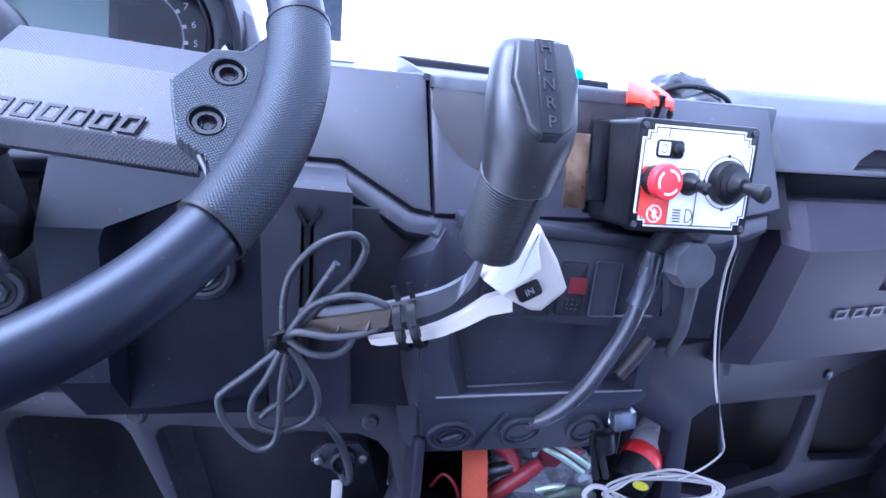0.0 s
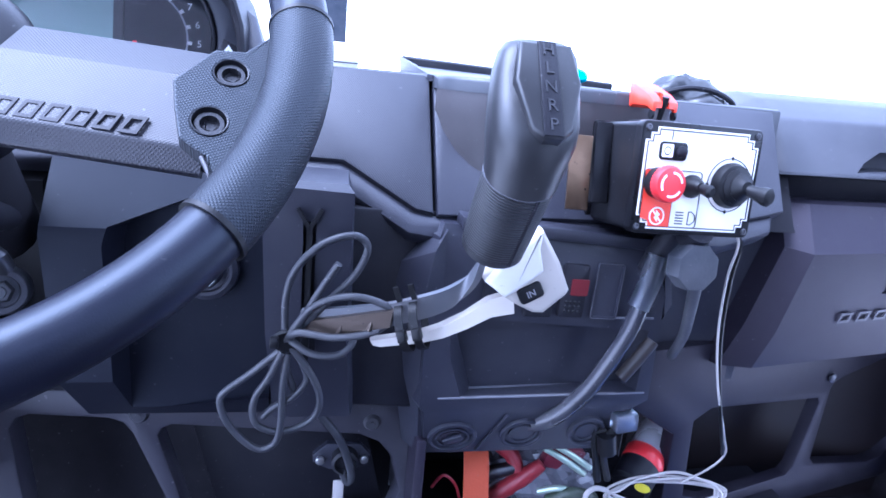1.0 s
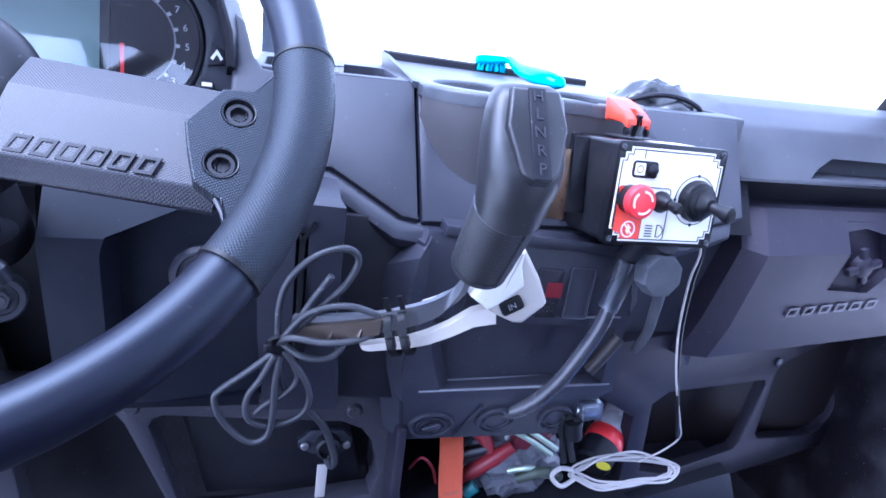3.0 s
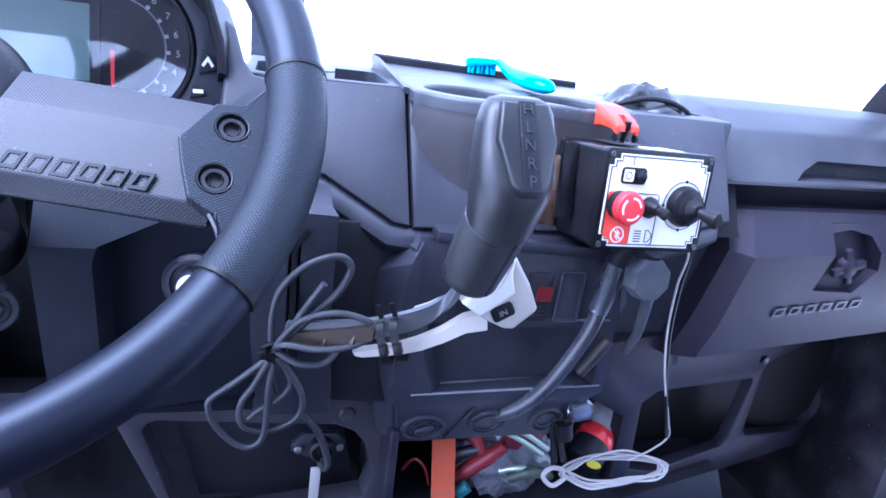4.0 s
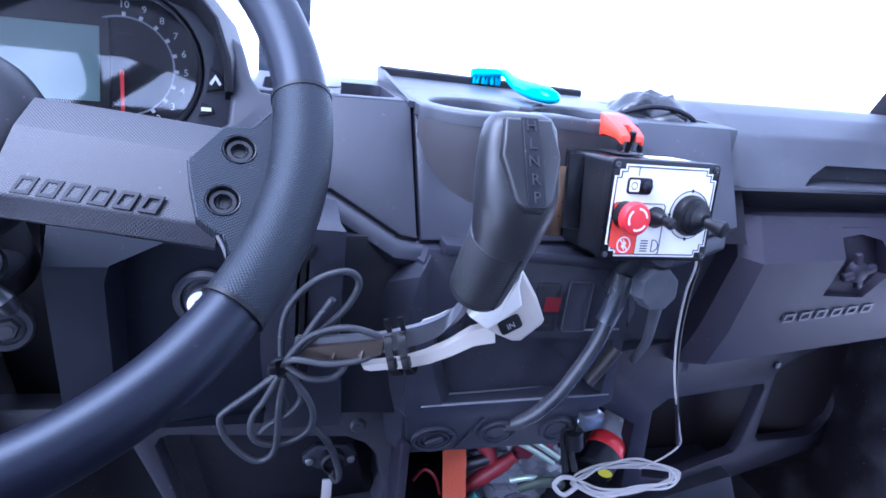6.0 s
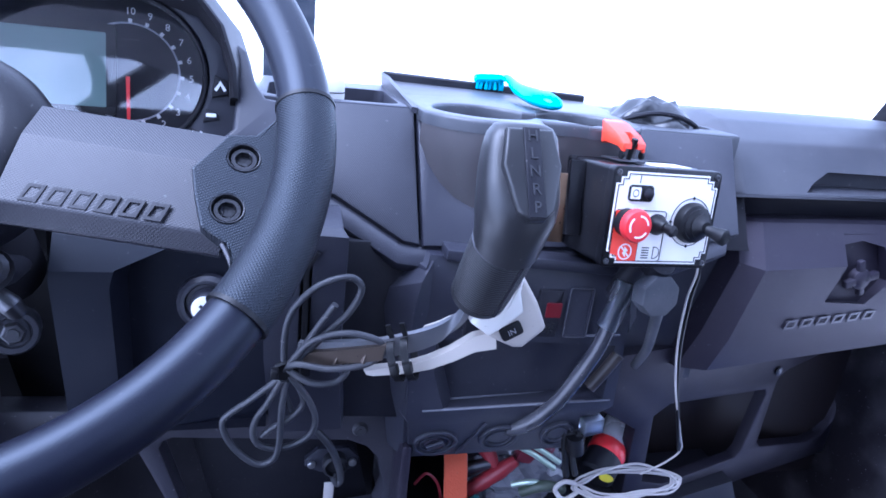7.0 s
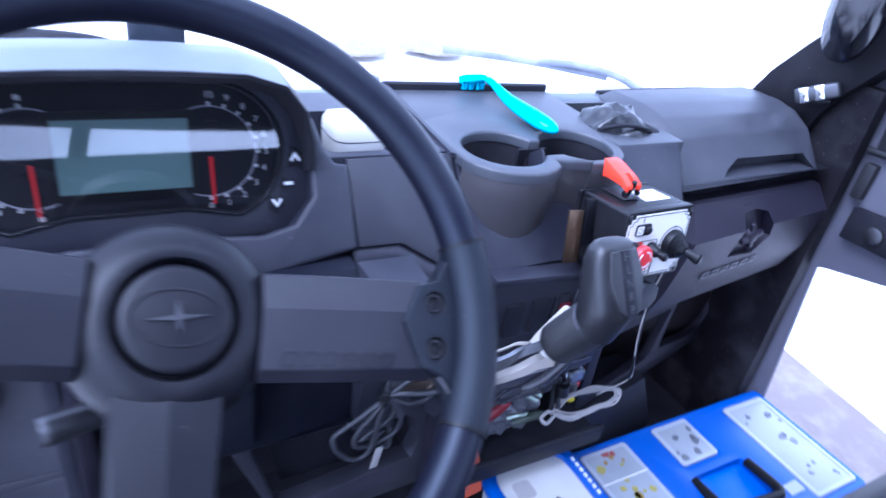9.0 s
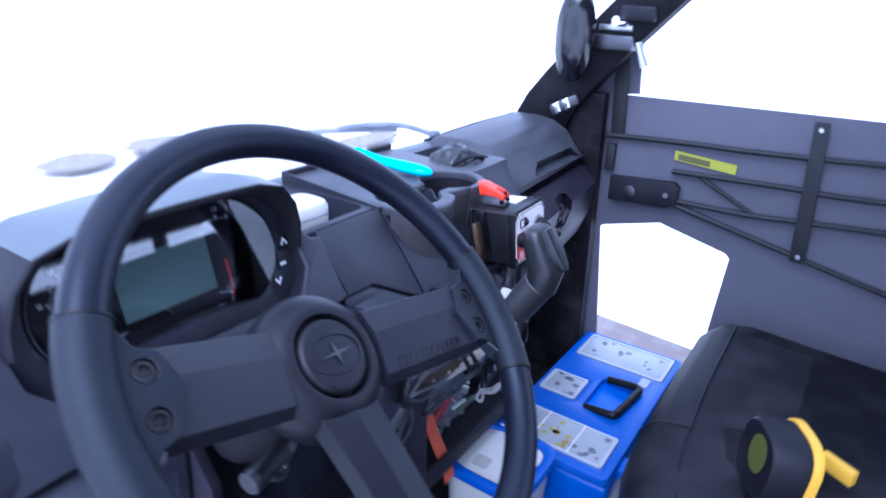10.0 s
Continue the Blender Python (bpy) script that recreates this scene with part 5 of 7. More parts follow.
part("lever_slide", ribbon([(-0.098, 0.043, 0.990), (-0.128, 0.058, 0.979), (-0.155, 0.072, 0.969)], 0.014, (0.1, -0.2, 1), 0.0046), plastic("scuffed_bronze", (0.115, 0.090, 0.072), 0.30, 300, 0.3, 0.6, metal=0.6, dustcolor=(0.045, 0.038, 0.034)), shift, "scuffed bronze slide on the lever")
for x, y, z in ((-0.112, 0.0500, 0.9850), (-0.132, 0.0600, 0.9775)):
    part("slide_rib", moved(block(-0.0010, 0.0010, -0.0030, 0.0030, -0.0075, 0.0075, 0.0004), onto((x, y, z), (0.87, 0.42, -0.28), (-0.42, 0.9, 0.0))), bpy.data.materials["scuffed_bronze"], shift)

# white switch bracket strapped to the lever
wb = thing("lever_switch", (-0.02, 0.025, 1.02), "white plastic thumb switch strapped under the shifter", "switch")
head_poly = [(-0.0434, 1.0269), (-0.034, 1.040), (-0.0125, 1.0630), (-0.0085, 1.0630), (0.0066, 1.0405), (0.0152, 1.0225), (0.0136, 1.0187), (-0.0009, 1.0054), (-0.0083, 1.0056), (-0.0219, 1.0116), (-0.0297, 1.0165)]
part("head", moved(plate([(x, z - 1.03) for x, z in head_poly], [], 0.020, 0.004, 3), onto((0, 0.016, 1.03), (1, 0, 0), (0, 0, 1))), CREAM, wb)
part("head_cap", moved(plate([(-0.0434, -0.003), (-0.034, 0.010), (-0.0125, 0.0325), (-0.0092, 0.0320), (-0.0098, 0.0205), (-0.0057, 0.0059), (-0.012, 0.000), (-0.022, -0.008), (-0.0297, -0.0130)], [], 0.006, 0.003, 3), onto((0, 0.0125, 1.03), (1, 0, 0), (0, 0, 1))), WHITE, wb)
part("arm", loft([[(x - 0.001, y - 0.004, z + 0.4 * w), (x + 0.001, y - 0.005, z - w), (x + 0.001, y + 0.005, z - w), (x - 0.001, y + 0.004, z + 0.4 * w)] for x, y, z, w in ((-0.110, 0.058, 0.967, 0.0022), (-0.105, 0.056, 0.968, 0.0034), (-0.079, 0.046, 0.9765, 0.0044), (-0.064, 0.040, 0.9845, 0.0056), (-0.050, 0.033, 0.9955, 0.0066), (-0.036, 0.027, 1.0085, 0.0085), (-0.022, 0.022, 1.0150, 0.010))]), CREAM, wb)
part("rear_arm", ribbon([(-0.068, 0.054, 1.004), (-0.058, 0.050, 1.010), (-0.049, 0.046, 1.017), (-0.042, 0.038, 1.022)], 0.004, (0.4, -0.2, 0.9), 0.002), CREAM, wb)
rk = part("rocker", moved(plate(rrect(-0.0085, 0.0085, -0.0055, 0.0055, 0.0025), [], 0.006, 0.001), onto((-0.0125, 0.0135, 1.0205), (1, 0, 0.55), (-0.5, 0, 1))), INK, wb, "black rocker marked in")
part("legend", moved(letters("IN", 0.0062, 0.0003), onto((-0.0125, 0.0128, 1.0205), (1, 0, 0.55), (-0.5, 0, 1))), plastic("faded_print", (0.22, 0.22, 0.24), 0.5), rk)
for i in range(2):
    c = Vector((-0.0905 + 0.009 * i, 0.045 - 0.005 * i, 0.990 + 0.004 * i))
    tie = thing("cable_tie", c, "black nylon cable tie cinched round the shift lever", "cable tie", "cable ties on the lever")
    d = Vector((0.88, -0.35, 0.32)).normalized()
    u = Vector((-0.25, 0.2, 0.95))
    u = (u - d * u.dot(d)).normalized()
    v = d.cross(u)
    part("band", loft([[c + d * w + u * (0.0165 * math.cos(a) * k) - u * 0.007 + v * (0.0125 * math.sin(a) * k) for a in [2 * math.pi * q / 20 for q in range(20)]] for w, k in ((-0.0029, 1.0), (-0.0029, 1.07), (0.0029, 1.07), (0.0029, 1.0))], cap=False), TIE, tie)
    part("head", moved(block(-0.003, 0.003, -0.004, 0.004, -0.0035, 0.0035, 0.0008), onto(c - v * 0.0135 * (1 if v.y > 0 else -1) - u * 0.010 + d * 0.001, d, u)), TIE, tie)
    part("tail", moved(block(-0.0018, 0.0018, -0.001, 0.001, -0.001, 0.010, 0), onto(c + u * 0.014 - Vector((0, 0.006, 0)), d, (0, 1, 0))), TIE, tie)

# coiled black cable
coil = thing("coiled_cable", (-0.17, 0.09, 0.95), "bundle of black rubber cable looped and tied", "cable")
loops = [
    [(-0.1353, 0.0511, 1.0246), (-0.1468, 0.0569, 1.0034), (-0.1565, 0.0646, 0.9822), (-0.1671, 0.0704, 0.9600)],
    [(-0.1700, 0.0723, 0.9619), (-0.1700, 0.0685, 0.9918), (-0.1642, 0.0665, 1.0140), (-0.1468, 0.0627, 1.0343), (-0.1256, 0.0607, 1.0420), (-0.1160, 0.0607, 1.0333), (-0.1237, 0.0627, 1.0131), (-0.1411, 0.0665, 0.9918), (-0.1584, 0.0704, 0.9716), (-0.1700, 0.0742, 0.9580)],
    [(-0.1681, 0.0704, 0.9629), (-0.1507, 0.0588, 0.9909), (-0.1266, 0.0492, 1.0024), (-0.1044, 0.0453, 0.9986), (-0.0976, 0.0472, 0.9889), (-0.1102, 0.0492, 0.9764), (-0.1362, 0.0549, 0.9696), (-0.1603, 0.0627, 0.9696), (-0.1700, 0.0723, 0.9600)],
    [(-0.1661, 0.0704, 0.9600), (-0.1507, 0.0646, 0.9523), (-0.1333, 0.0627, 0.9523), (-0.1237, 0.0646, 0.9590), (-0.1217, 0.0685, 0.9658)],
    [(-0.1728, 0.0760, 0.9500), (-0.1946, 0.0800, 0.9290), (-0.2110, 0.0830, 0.9145), (-0.2165, 0.0840, 0.9060), (-0.2138, 0.0850, 0.8910), (-0.2060, 0.0870, 0.8760), (-0.1940, 0.0880, 0.8630), (-0.1845, 0.0880, 0.8605), (-0.1757, 0.0860, 0.8680), (-0.1722, 0.0840, 0.8860), (-0.1711, 0.0800, 0.9192), (-0.1680, 0.0760, 0.9480)],
    [(-0.1715, 0.0740, 0.9500), (-0.1825, 0.0800, 0.9240), (-0.1905, 0.0820, 0.9101), (-0.1932, 0.0840, 0.8960), (-0.1900, 0.0860, 0.8830), (-0.1790, 0.0880, 0.8760), (-0.1674, 0.0880, 0.8765), (-0.1585, 0.0880, 0.8795), (-0.1487, 0.0860, 0.8877), (-0.1440, 0.0840, 0.8998), (-0.1453, 0.0820, 0.9142), (-0.1530, 0.0780, 0.9330), (-0.1660, 0.0750, 0.9530)],
    [(-0.1690, 0.0760, 0.9520), (-0.1690, 0.0800, 0.9340), (-0.1640, 0.0860, 0.9150), (-0.1630, 0.0880, 0.9080)],
    [(-0.1600, 0.0770, 0.9450), (-0.1539, 0.0820, 0.9237), (-0.1639, 0.0840, 0.9073), (-0.1781, 0.0850, 0.8981), (-0.1860, 0.0860, 0.8895)]]
for l in loops:
    part("loop", tube(l, 0.0027, 10, 7), CABLE, coil)
part("band", moved(lathe([(0.0095, -0.002), (0.0105, 0), (0.0095, 0.002)], 18), onto((-0.169, 0.0723, 0.959), (0.3, -0.3, 0.9), (0.9, 0.2, -0.3))), INK, coil, "black cable tie round the bundle")
part("band_head", block(-0.180, -0.174, 0.060, 0.068, 0.958, 0.965, 0.001), INK, coil)

sock = thing("panel_connector", (-0.118, 0.172, 0.795), "black flanged connector with a short cable in the lower opening", "connector")
part("flange", moved(plate([(-0.028, 0.002), (-0.016, 0.014), (0.016, 0.014), (0.026, 0.004), (0.024, -0.008), (0.010, -0.014), (-0.012, -0.013), (-0.027, -0.006)], [], 0.006, 0.0015), onto((-0.119, 0.168, 0.796), (1, 0, -0.05), (0, 0.05, 1))), BLACK, sock)
part("barrel", moved(lathe([(0.0125, 0), (0.0125, 0.010), (0.010, 0.012), (0.009, 0.006)], 24), onto((-0.117, 0.168, 0.796), (1, 0, 0), (0, 0, 1))), DARK, sock)
for x in (-0.140, -0.099):
    part("screw", moved(lathe([(0.004, 0), (0.004, 0.003), (0.003, 0.0035)], 12), onto((x, 0.167, 0.795), (1, 0, 0), (0, 0, 1))), STEEL, sock)
part("cable", tube([(-0.152, 0.135, 0.868), (-0.140, 0.138, 0.857), (-0.126, 0.138, 0.838), (-0.117, 0.148, 0.812), (-0.111, 0.156, 0.785), (-0.114, 0.158, 0.776), (-0.119, 0.158, 0.786)], 0.0036, 10), CABLE, sock)
part("tab", moved(block(-0.005, 0.005, -0.001, 0.001, -0.09, 0.0, 0.0006), onto((-0.122, 0.158, 0.778), (1, 0, 0), (0, 1, 0.2))), GREYCABLE, sock)

# ---- remote control box ----
box_m = onto((0.1267, 0.0698, 1.0926), (0.9995, 0.0302, -0.0105), (0.0075, 0.0969, 0.9953)) @ Matrix.Diagonal((0.95, 1.022, 1.0, 1.0))
box = thing("control_box", box_m, "black equipment control box with a white and red faceplate", "control box")
W, Hh = 0.0535, 0.0405
part("body", moved(plate(rrect(-W + 0.001, W - 0.001, -Hh + 0.001, Hh - 0.001, 0.004), [], 0.060, 0.001), T((0, 0, -0.010))), BOXBLACK, box, local=True)
part("lid", plate(rrect(-W, W, -Hh, Hh, 0.005), [], 0.009, 0.0015), BOXBLACK, box, local=True)
part("rear_flange", moved(plate(rrect(-W - 0.004, W, -Hh + 0.002, Hh, 0.003), [], 0.004, 0.001), T((0, 0, -0.068))), BOXBLACK, box, local=True)
n, s = 0.0093, 0.0042
fx, fy = W - 0.004, Hh - 0.004
face_poly = [(-fx + n, fy), (fx - n, fy), (fx - n, fy - s), (fx - s, fy - s), (fx - s, fy - n), (fx, fy - n), (fx, -fy + n), (fx - s, -fy + n), (fx - s, -fy + s), (fx - n, -fy + s), (fx - n, -fy), (-fx + n, -fy), (-fx + n, -fy + s), (-fx + s, -fy + s), (-fx + s, -fy + n), (-fx, -fy + n), (-fx, fy - n), (-fx + s, fy - n), (-fx + s, fy - s), (-fx + n, fy - s)]
part("faceplate", moved(plate(face_poly, [], 0.001), T((0, 0, 0.0008))), FACE, box, "white printed faceplate", local=True)
k = 0.955
inner = [(x * k, y * 0.94) for x, y in face_poly]
outer = [(x * 0.972, y * 0.963) for x, y in face_poly]
part("border_line", moved(plate(outer, [inner], 0.0004), T((0, 0, 0.0011))), INK, box, local=True)
part("red_field", moved(plate([(-0.0465, 0.006), (-0.0210, 0.006), (-0.0210, -0.0345), (-0.0385, -0.0345), (-0.0400, -0.0305), (-0.0465, -0.0285)], [], 0.0004), T((0, 0, 0.0013))), RED, box, local=True)


def line_box(x0, x1, y0, y1, r, w=0.0006):
    return moved(plate(rrect(x0, x1, y0, y1, r), [rrect(x0 + w, x1 - w, y0 + w, y1 - w, max(r - w, 0.0003))], 0.0004), T((0, 0, 0.0012)))


part("printed_line", line_box(-0.0470, 0.0030, -0.0350, 0.0068, 0.003), INK, box, local=True)
part("printed_line", block(-0.0212, -0.0207, -0.035, 0.006, 0.0009, 0.0013, 0), INK, box, local=True)
part("printed_line", block(-0.028, -0.0275, 0.028, 0.034, 0.0009, 0.0013, 0), INK, box, local=True)
jx, jy = 0.0275, -0.0015
part("dial_circle", moved(plate(circle(jx, jy, 0.0198, 44), [circle(jx, jy, 0.0192, 44)], 0.0004), T((0, 0, 0.0012))), INK, box, local=True)
for a in (90, 270, 180, 0):
    part("dial_mark", moved(plate(circle(jx + 0.0197 * math.cos(radians(a)), jy + 0.0197 * math.sin(radians(a)), 0.0016, 4), [], 0.0004), T((0, 0, 0.0014))), INK, box, local=True)
rb = part("rocker_base", moved(plate(rrect(-0.0375, -0.0140, 0.0135, 0.0265, 0.003), [], 0.002, 0.0006), T((0, 0, 0.0022))), INK, box, "small black slide switch", local=True)
part("rocker_icon", moved(plate(rrect(-0.0360, -0.0265, 0.0155, 0.0248, 0.001), [circle(-0.0312, 0.020, 0.0032, 16)], 0.0006), T((0, 0, 0.0025))), PRINT, rb, local=True)
part("rocker_dot", moved(plate(circle(-0.0312, 0.020, 0.0023, 16), [], 0.0006), T((0, 0, 0.0025))), PRINT, rb, local=True)
part("rocker_knob", moved(lathe([(0.0044, 0), (0.0040, 0.003), (0.002, 0.0045)], 20), T((-0.0195, 0.020, 0.002))), DARK, rb, local=True)
es = part("emergency_stop", moved(lathe([(0.0110, 0), (0.0110, 0.009), (0.0100, 0.010)], 28), T((-0.0362, -0.0030, 0.0012))), INK, box, "red mushroom stop button", local=True)
bm = lathe([(0.0105, 0.010), (0.0126, 0.0115), (0.0129, 0.0170), (0.0118, 0.0192), (0.0080, 0.0200), (0.003, 0.0200)], 60)
for v in bm.verts:
    if 0.011 < v.co.z < 0.019 and math.hypot(v.co.x, v.co.y) > 0.0123:
        a = math.atan2(v.co.y, v.co.x)
        v.co.x, v.co.y = v.co.x * (1 + 0.02 * math.cos(30 * a)), v.co.y * (1 + 0.02 * math.cos(30 * a))
cap_b = part("button_head", moved(bm, T((-0.0362, -0.0030, 0.0012))), REDBTN, es, local=True)
for a0 in (10, 130, 250):
    pts = [(0.0090 * math.cos(radians(a)), 0.0090 * math.sin(radians(a))) for a in range(a0, a0 + 81, 8)] + [(0.0075 * math.cos(radians(a)), 0.0075 * math.sin(radians(a))) for a in range(a0 + 80, a0 - 1, -8)]
    part("turn_arrow", moved(plate(pts, [], 0.0006), T((-0.0362, -0.0030, 0.0214))), PRINT, es, local=True)
part("no_touch_sign", joined(moved(plate(circle(-0.0325, -0.0270, 0.0066, 28), [circle(-0.0325, -0.0270, 0.0056, 28)], 0.0004), T((0, 0, 0.0017))), moved(block(-0.0062, 0.0062, -0.0006, 0.0006, 0.0013, 0.0017, 0), T((-0.0325, -0.0270, 0)) @ Matrix.Rotation(radians(-45), 4, "Z")), moved(plate([(-0.0025, -0.001), (0.001, -0.0045), (0.0003, -0.0005), (0.0028, 0.001), (-0.001, 0.0045), (-0.0003, 0.0005)], [], 0.0004), T((-0.0325, -0.0270, 0.0017)))), PRINT, box, "white round warning pictogram", local=True)
part("lamp_pictogram", joined(*[moved(block(-0.0160, -0.0090, -0.0004, 0.0004, 0.0009, 0.0013, 0), T((0, -0.0235 - 0.0021 * i, 0))) for i in range(5)], moved(plate([(-0.0050, -0.0225), (-0.0020, -0.0225), (0.0012, -0.0250), (0.0018, -0.0275), (0.0012, -0.0300), (-0.0020, -0.0325), (-0.0050, -0.0325)], [[(-0.0044, -0.0231), (-0.0020, -0.0231), (0.0007, -0.0253), (0.0012, -0.0275), (0.0007, -0.0297), (-0.0020, -0.0319), (-0.0044, -0.0319)]], 0.0004), T((0, 0, 0.0013)))), INK, box, "black headlamp pictogram", local=True)
tg = part("toggle_switch", moved(lathe([(0.0085, 0), (0.0085, 0.003), (0.0062, 0.006), (0.0055, 0.010), (0.0035, 0.013)], 20), T((-0.0062, -0.0040, 0.001))), INK, box, "black booted toggle switch", local=True)
part("toggle_bat", moved(tube([(0, 0, 0), (0.002, -0.001, 0.005), (0.0035, -0.002, 0.010), (0.004, -0.0022, 0.0125)], [0.0036, 0.0040, 0.0048, 0.0030], 14, straight=True), T((-0.0062, -0.0040, 0.010))), INK, tg, local=True)
js = part("joystick", moved(lathe([(0.0165, 0), (0.0168, 0.003), (0.0150, 0.008), (0.0125, 0.0095), (0.0128, 0.0115), (0.0098, 0.0135), (0.0100, 0.0155), (0.0070, 0.018), (0.0045, 0.021)], 36), T((jx, jy, 0.001))), INK, box, "black rubber-booted joystick", local=True)
part("joystick_stem", moved(tube([(0, 0, 0.015), (0.003, -0.002, 0.021), (0.006, -0.0035, 0.027), (0.0080, -0.0045, 0.0315), (0.0092, -0.005, 0.0345), (0.0096, -0.0051, 0.036)], [0.0040, 0.0044, 0.0052, 0.0066, 0.0066, 0.0045], 18, straight=True), T((jx, jy, 0))), INK, js, local=True)
for x in (-1, 1):
    for y in (-1, 1):
        part("corner_screw", moved(joined(lathe([(0.0026, 0), (0.0026, 0.0006), (0.0017, 0.0010), (0.0011, 0.0003)], 16), block(-0.0016, 0.0016, -0.0003, 0.0003, 0.0006, 0.0011, 0)), T((x * 0.0482, y * 0.0355, 0.0))), plastic("screw_zinc", (0.10, 0.10, 0.11), 0.34, 800, 0.1, 0.3, metal=0.9) if x + y < -1 else bpy.data.materials["screw_zinc"], box, local=True)
guard = part("guard_switch", moved(block(-0.030, -0.004, 0.0405, 0.0425, -0.064, -0.030, 0.0008), T((0, 0, 0))), DARKSTEEL, box, "red missile-style guard over a toggle", local=True)
gc = moved(loft([[(-0.0085, 0.0, 0.012), (0.0085, 0.0, 0.012), (0.0085, 0.007, 0.012), (-0.0085, 0.007, 0.012)], [(-0.0085, 0.004, 0.004), (0.0085, 0.004, 0.004), (0.0085, 0.013, 0.004), (-0.0085, 0.013, 0.004)], [(-0.0085, 0.006, -0.014), (0.0085, 0.006, -0.014), (0.0085, 0.021, -0.014), (-0.0085, 0.021, -0.014)], [(-0.0075, 0.004, -0.020), (0.0075, 0.004, -0.020), (0.0075, 0.023, -0.022), (-0.0075, 0.023, -0.022)]]), T((-0.017, 0.0485, -0.046)) @ Matrix.Diagonal((1.35, 1.08, 1.25, 1)))
bmesh.ops.recalc_face_normals(gc, faces=gc.faces)
bmesh.ops.bevel(gc, geom=gc.edges[:], offset=0.0014, segments=2, affect="EDGES", profile=0.5)
gc = carved(gc, block(-0.0200, -0.0140, 0.030, 0.075, -0.046, -0.020, 0.0), block(-0.0255, -0.0085, 0.030, 0.0515, -0.064, -0.020, 0.0))
part("toggle_lever", tube([(-0.017, 0.043, -0.038), (-0.017, 0.054, -0.034), (-0.017, 0.060, -0.032)], [0.0022, 0.0026, 0.0032], 12, straight=True), INK, guard, "black toggle under the flip cover", local=True)
part("guard_cover", gc, ORANGERED, guard, "orange-red flip cover", local=True, sharp=25)
for x in (-0.027, -0.007):
    part("hinge_ear", moved(lathe([(0.0035, -0.001), (0.0035, 0.001)], 14), T((x, 0.0465, -0.034)) @ Matrix.Rotation(radians(90), 4, "Y")), INK, guard, local=True)
part("paper_tag", moved(block(0.000, 0.040, 0.0395, 0.0399, -0.052, -0.024, 0), T((0, 0, 0))), FACE, box, "white label on the top", local=True)
mount = thing("mounting_plate", (0.062, 0.10, 1.085), "tarnished aluminium bracket behind the control box", "bracket")
part("plate", moved(block(-0.0125, 0.0055, -0.033, 0.026, -0.0025, 0.0, 0.0006), onto((0.054, 0.112, 1.091), (1, -0.15, 0), (0, 0.25, 0.97))), ALU, mount)
part("clip", moved(block(-0.006, 0.007, -0.030, 0.034, -0.006, 0.003, 0.001), onto((0.068, 0.114, 1.094), (1, -0.15, 0), (0, 0.25, 0.97))), BOXBLACK, mount)
part("leg", tube([(0.130, 0.085, 1.058), (0.126, 0.100, 1.030), (0.122, 0.106, 1.010)], 0.010, 14), DARK, mount)

# plug, hose and wires below the box
plug = thing("power_plug", (0.133, 0.065, 1.027), "dusty black octagonal plug cap hanging under the box", "plug")
part("cap", moved(plate(circle(0, 0, 0.0192, 8, a0=radians(22.5)), [], 0.016, 0.002), onto((0.1365, 0.060, 1.0275), (1, 0.1, 0), (0, 0.1, 1))), plastic("dusty_plug", (0.026, 0.029, 0.038), 0.6, 500, 0.2, 0.3), plug)
part("neck", tube([(0.136, 0.078, 1.045), (0.136, 0.070, 1.055)], 0.012, 14, straight=True), DARK, plug)
part("stem", tube([(0.1440, 0.074, 1.016), (0.1500, 0.080, 1.0030), (0.1569, 0.090, 0.9815), (0.1659, 0.105, 0.9520), (0.1737, 0.128, 0.9220)], [0.0058 - 0.00005 * i for i in range(33)], 12), plastic("stem_rubber", (0.022, 0.023, 0.031), 0.55, 500, 0.1, 0.3), plug)
hose = thing("black_hose", (0.08, 0.11, 0.93), "thick black rubber hose bending down into the console", "hose")
part("hose", tube([(0.121, 0.098, 1.026), (0.118, 0.096, 1.012), (0.1143, 0.096, 0.9801), (0.1082, 0.097, 0.9566), (0.0962, 0.101, 0.9249), (0.0835, 0.106, 0.897), (0.0658, 0.114, 0.8710), (0.050, 0.128, 0.854), (0.036, 0.150, 0.846)], 0.0074, 16), HOSE, hose)
sh = part("sheath", tube([(0.124, 0.096, 1.026), (0.118, 0.094, 1.002), (0.112, 0.094, 0.982)], 0.0090, 16), SHEATH, hose, "clear plastic sleeve at the hose end")
sh.visible_shadow = False
part("label_strip", tube([(0.142, 0.112, 0.944), (0.130, 0.112, 0.925), (0.118, 0.112, 0.908)], 0.0062, 12), plastic("brown_sleeve", (0.026, 0.021, 0.020), 0.40, 300, 0.1, 0.3, dustcolor=(0.07, 0.055, 0.045)), hose, "brownish sleeved lead")
wire = thing("grey_wire", (0.19, 0.09, 0.95), "thin grey lead hanging from the control box", "wire")
part("drop", tube([(0.186, 0.112, 1.060), (0.1890, 0.092, 1.042), (0.1855, 0.091, 1.011), (0.1915, 0.095, 0.961), (0.2065, 0.100, 0.908), (0.232, 0.108, 0.850), (0.246, 0.118, 0.822), (0.242, 0.132, 0.795), (0.226, 0.146, 0.770)], 0.0011, 8), GREYCABLE, wire)
part("drop", tube([(0.188, 0.114, 1.060), (0.1915, 0.093, 1.042), (0.1900, 0.092, 1.009), (0.1955, 0.096, 0.960), (0.2090, 0.1010, 0.908), (0.228, 0.107, 0.853), (0.2425, 0.117, 0.823)], 0.0017, 8), TIE, wire)
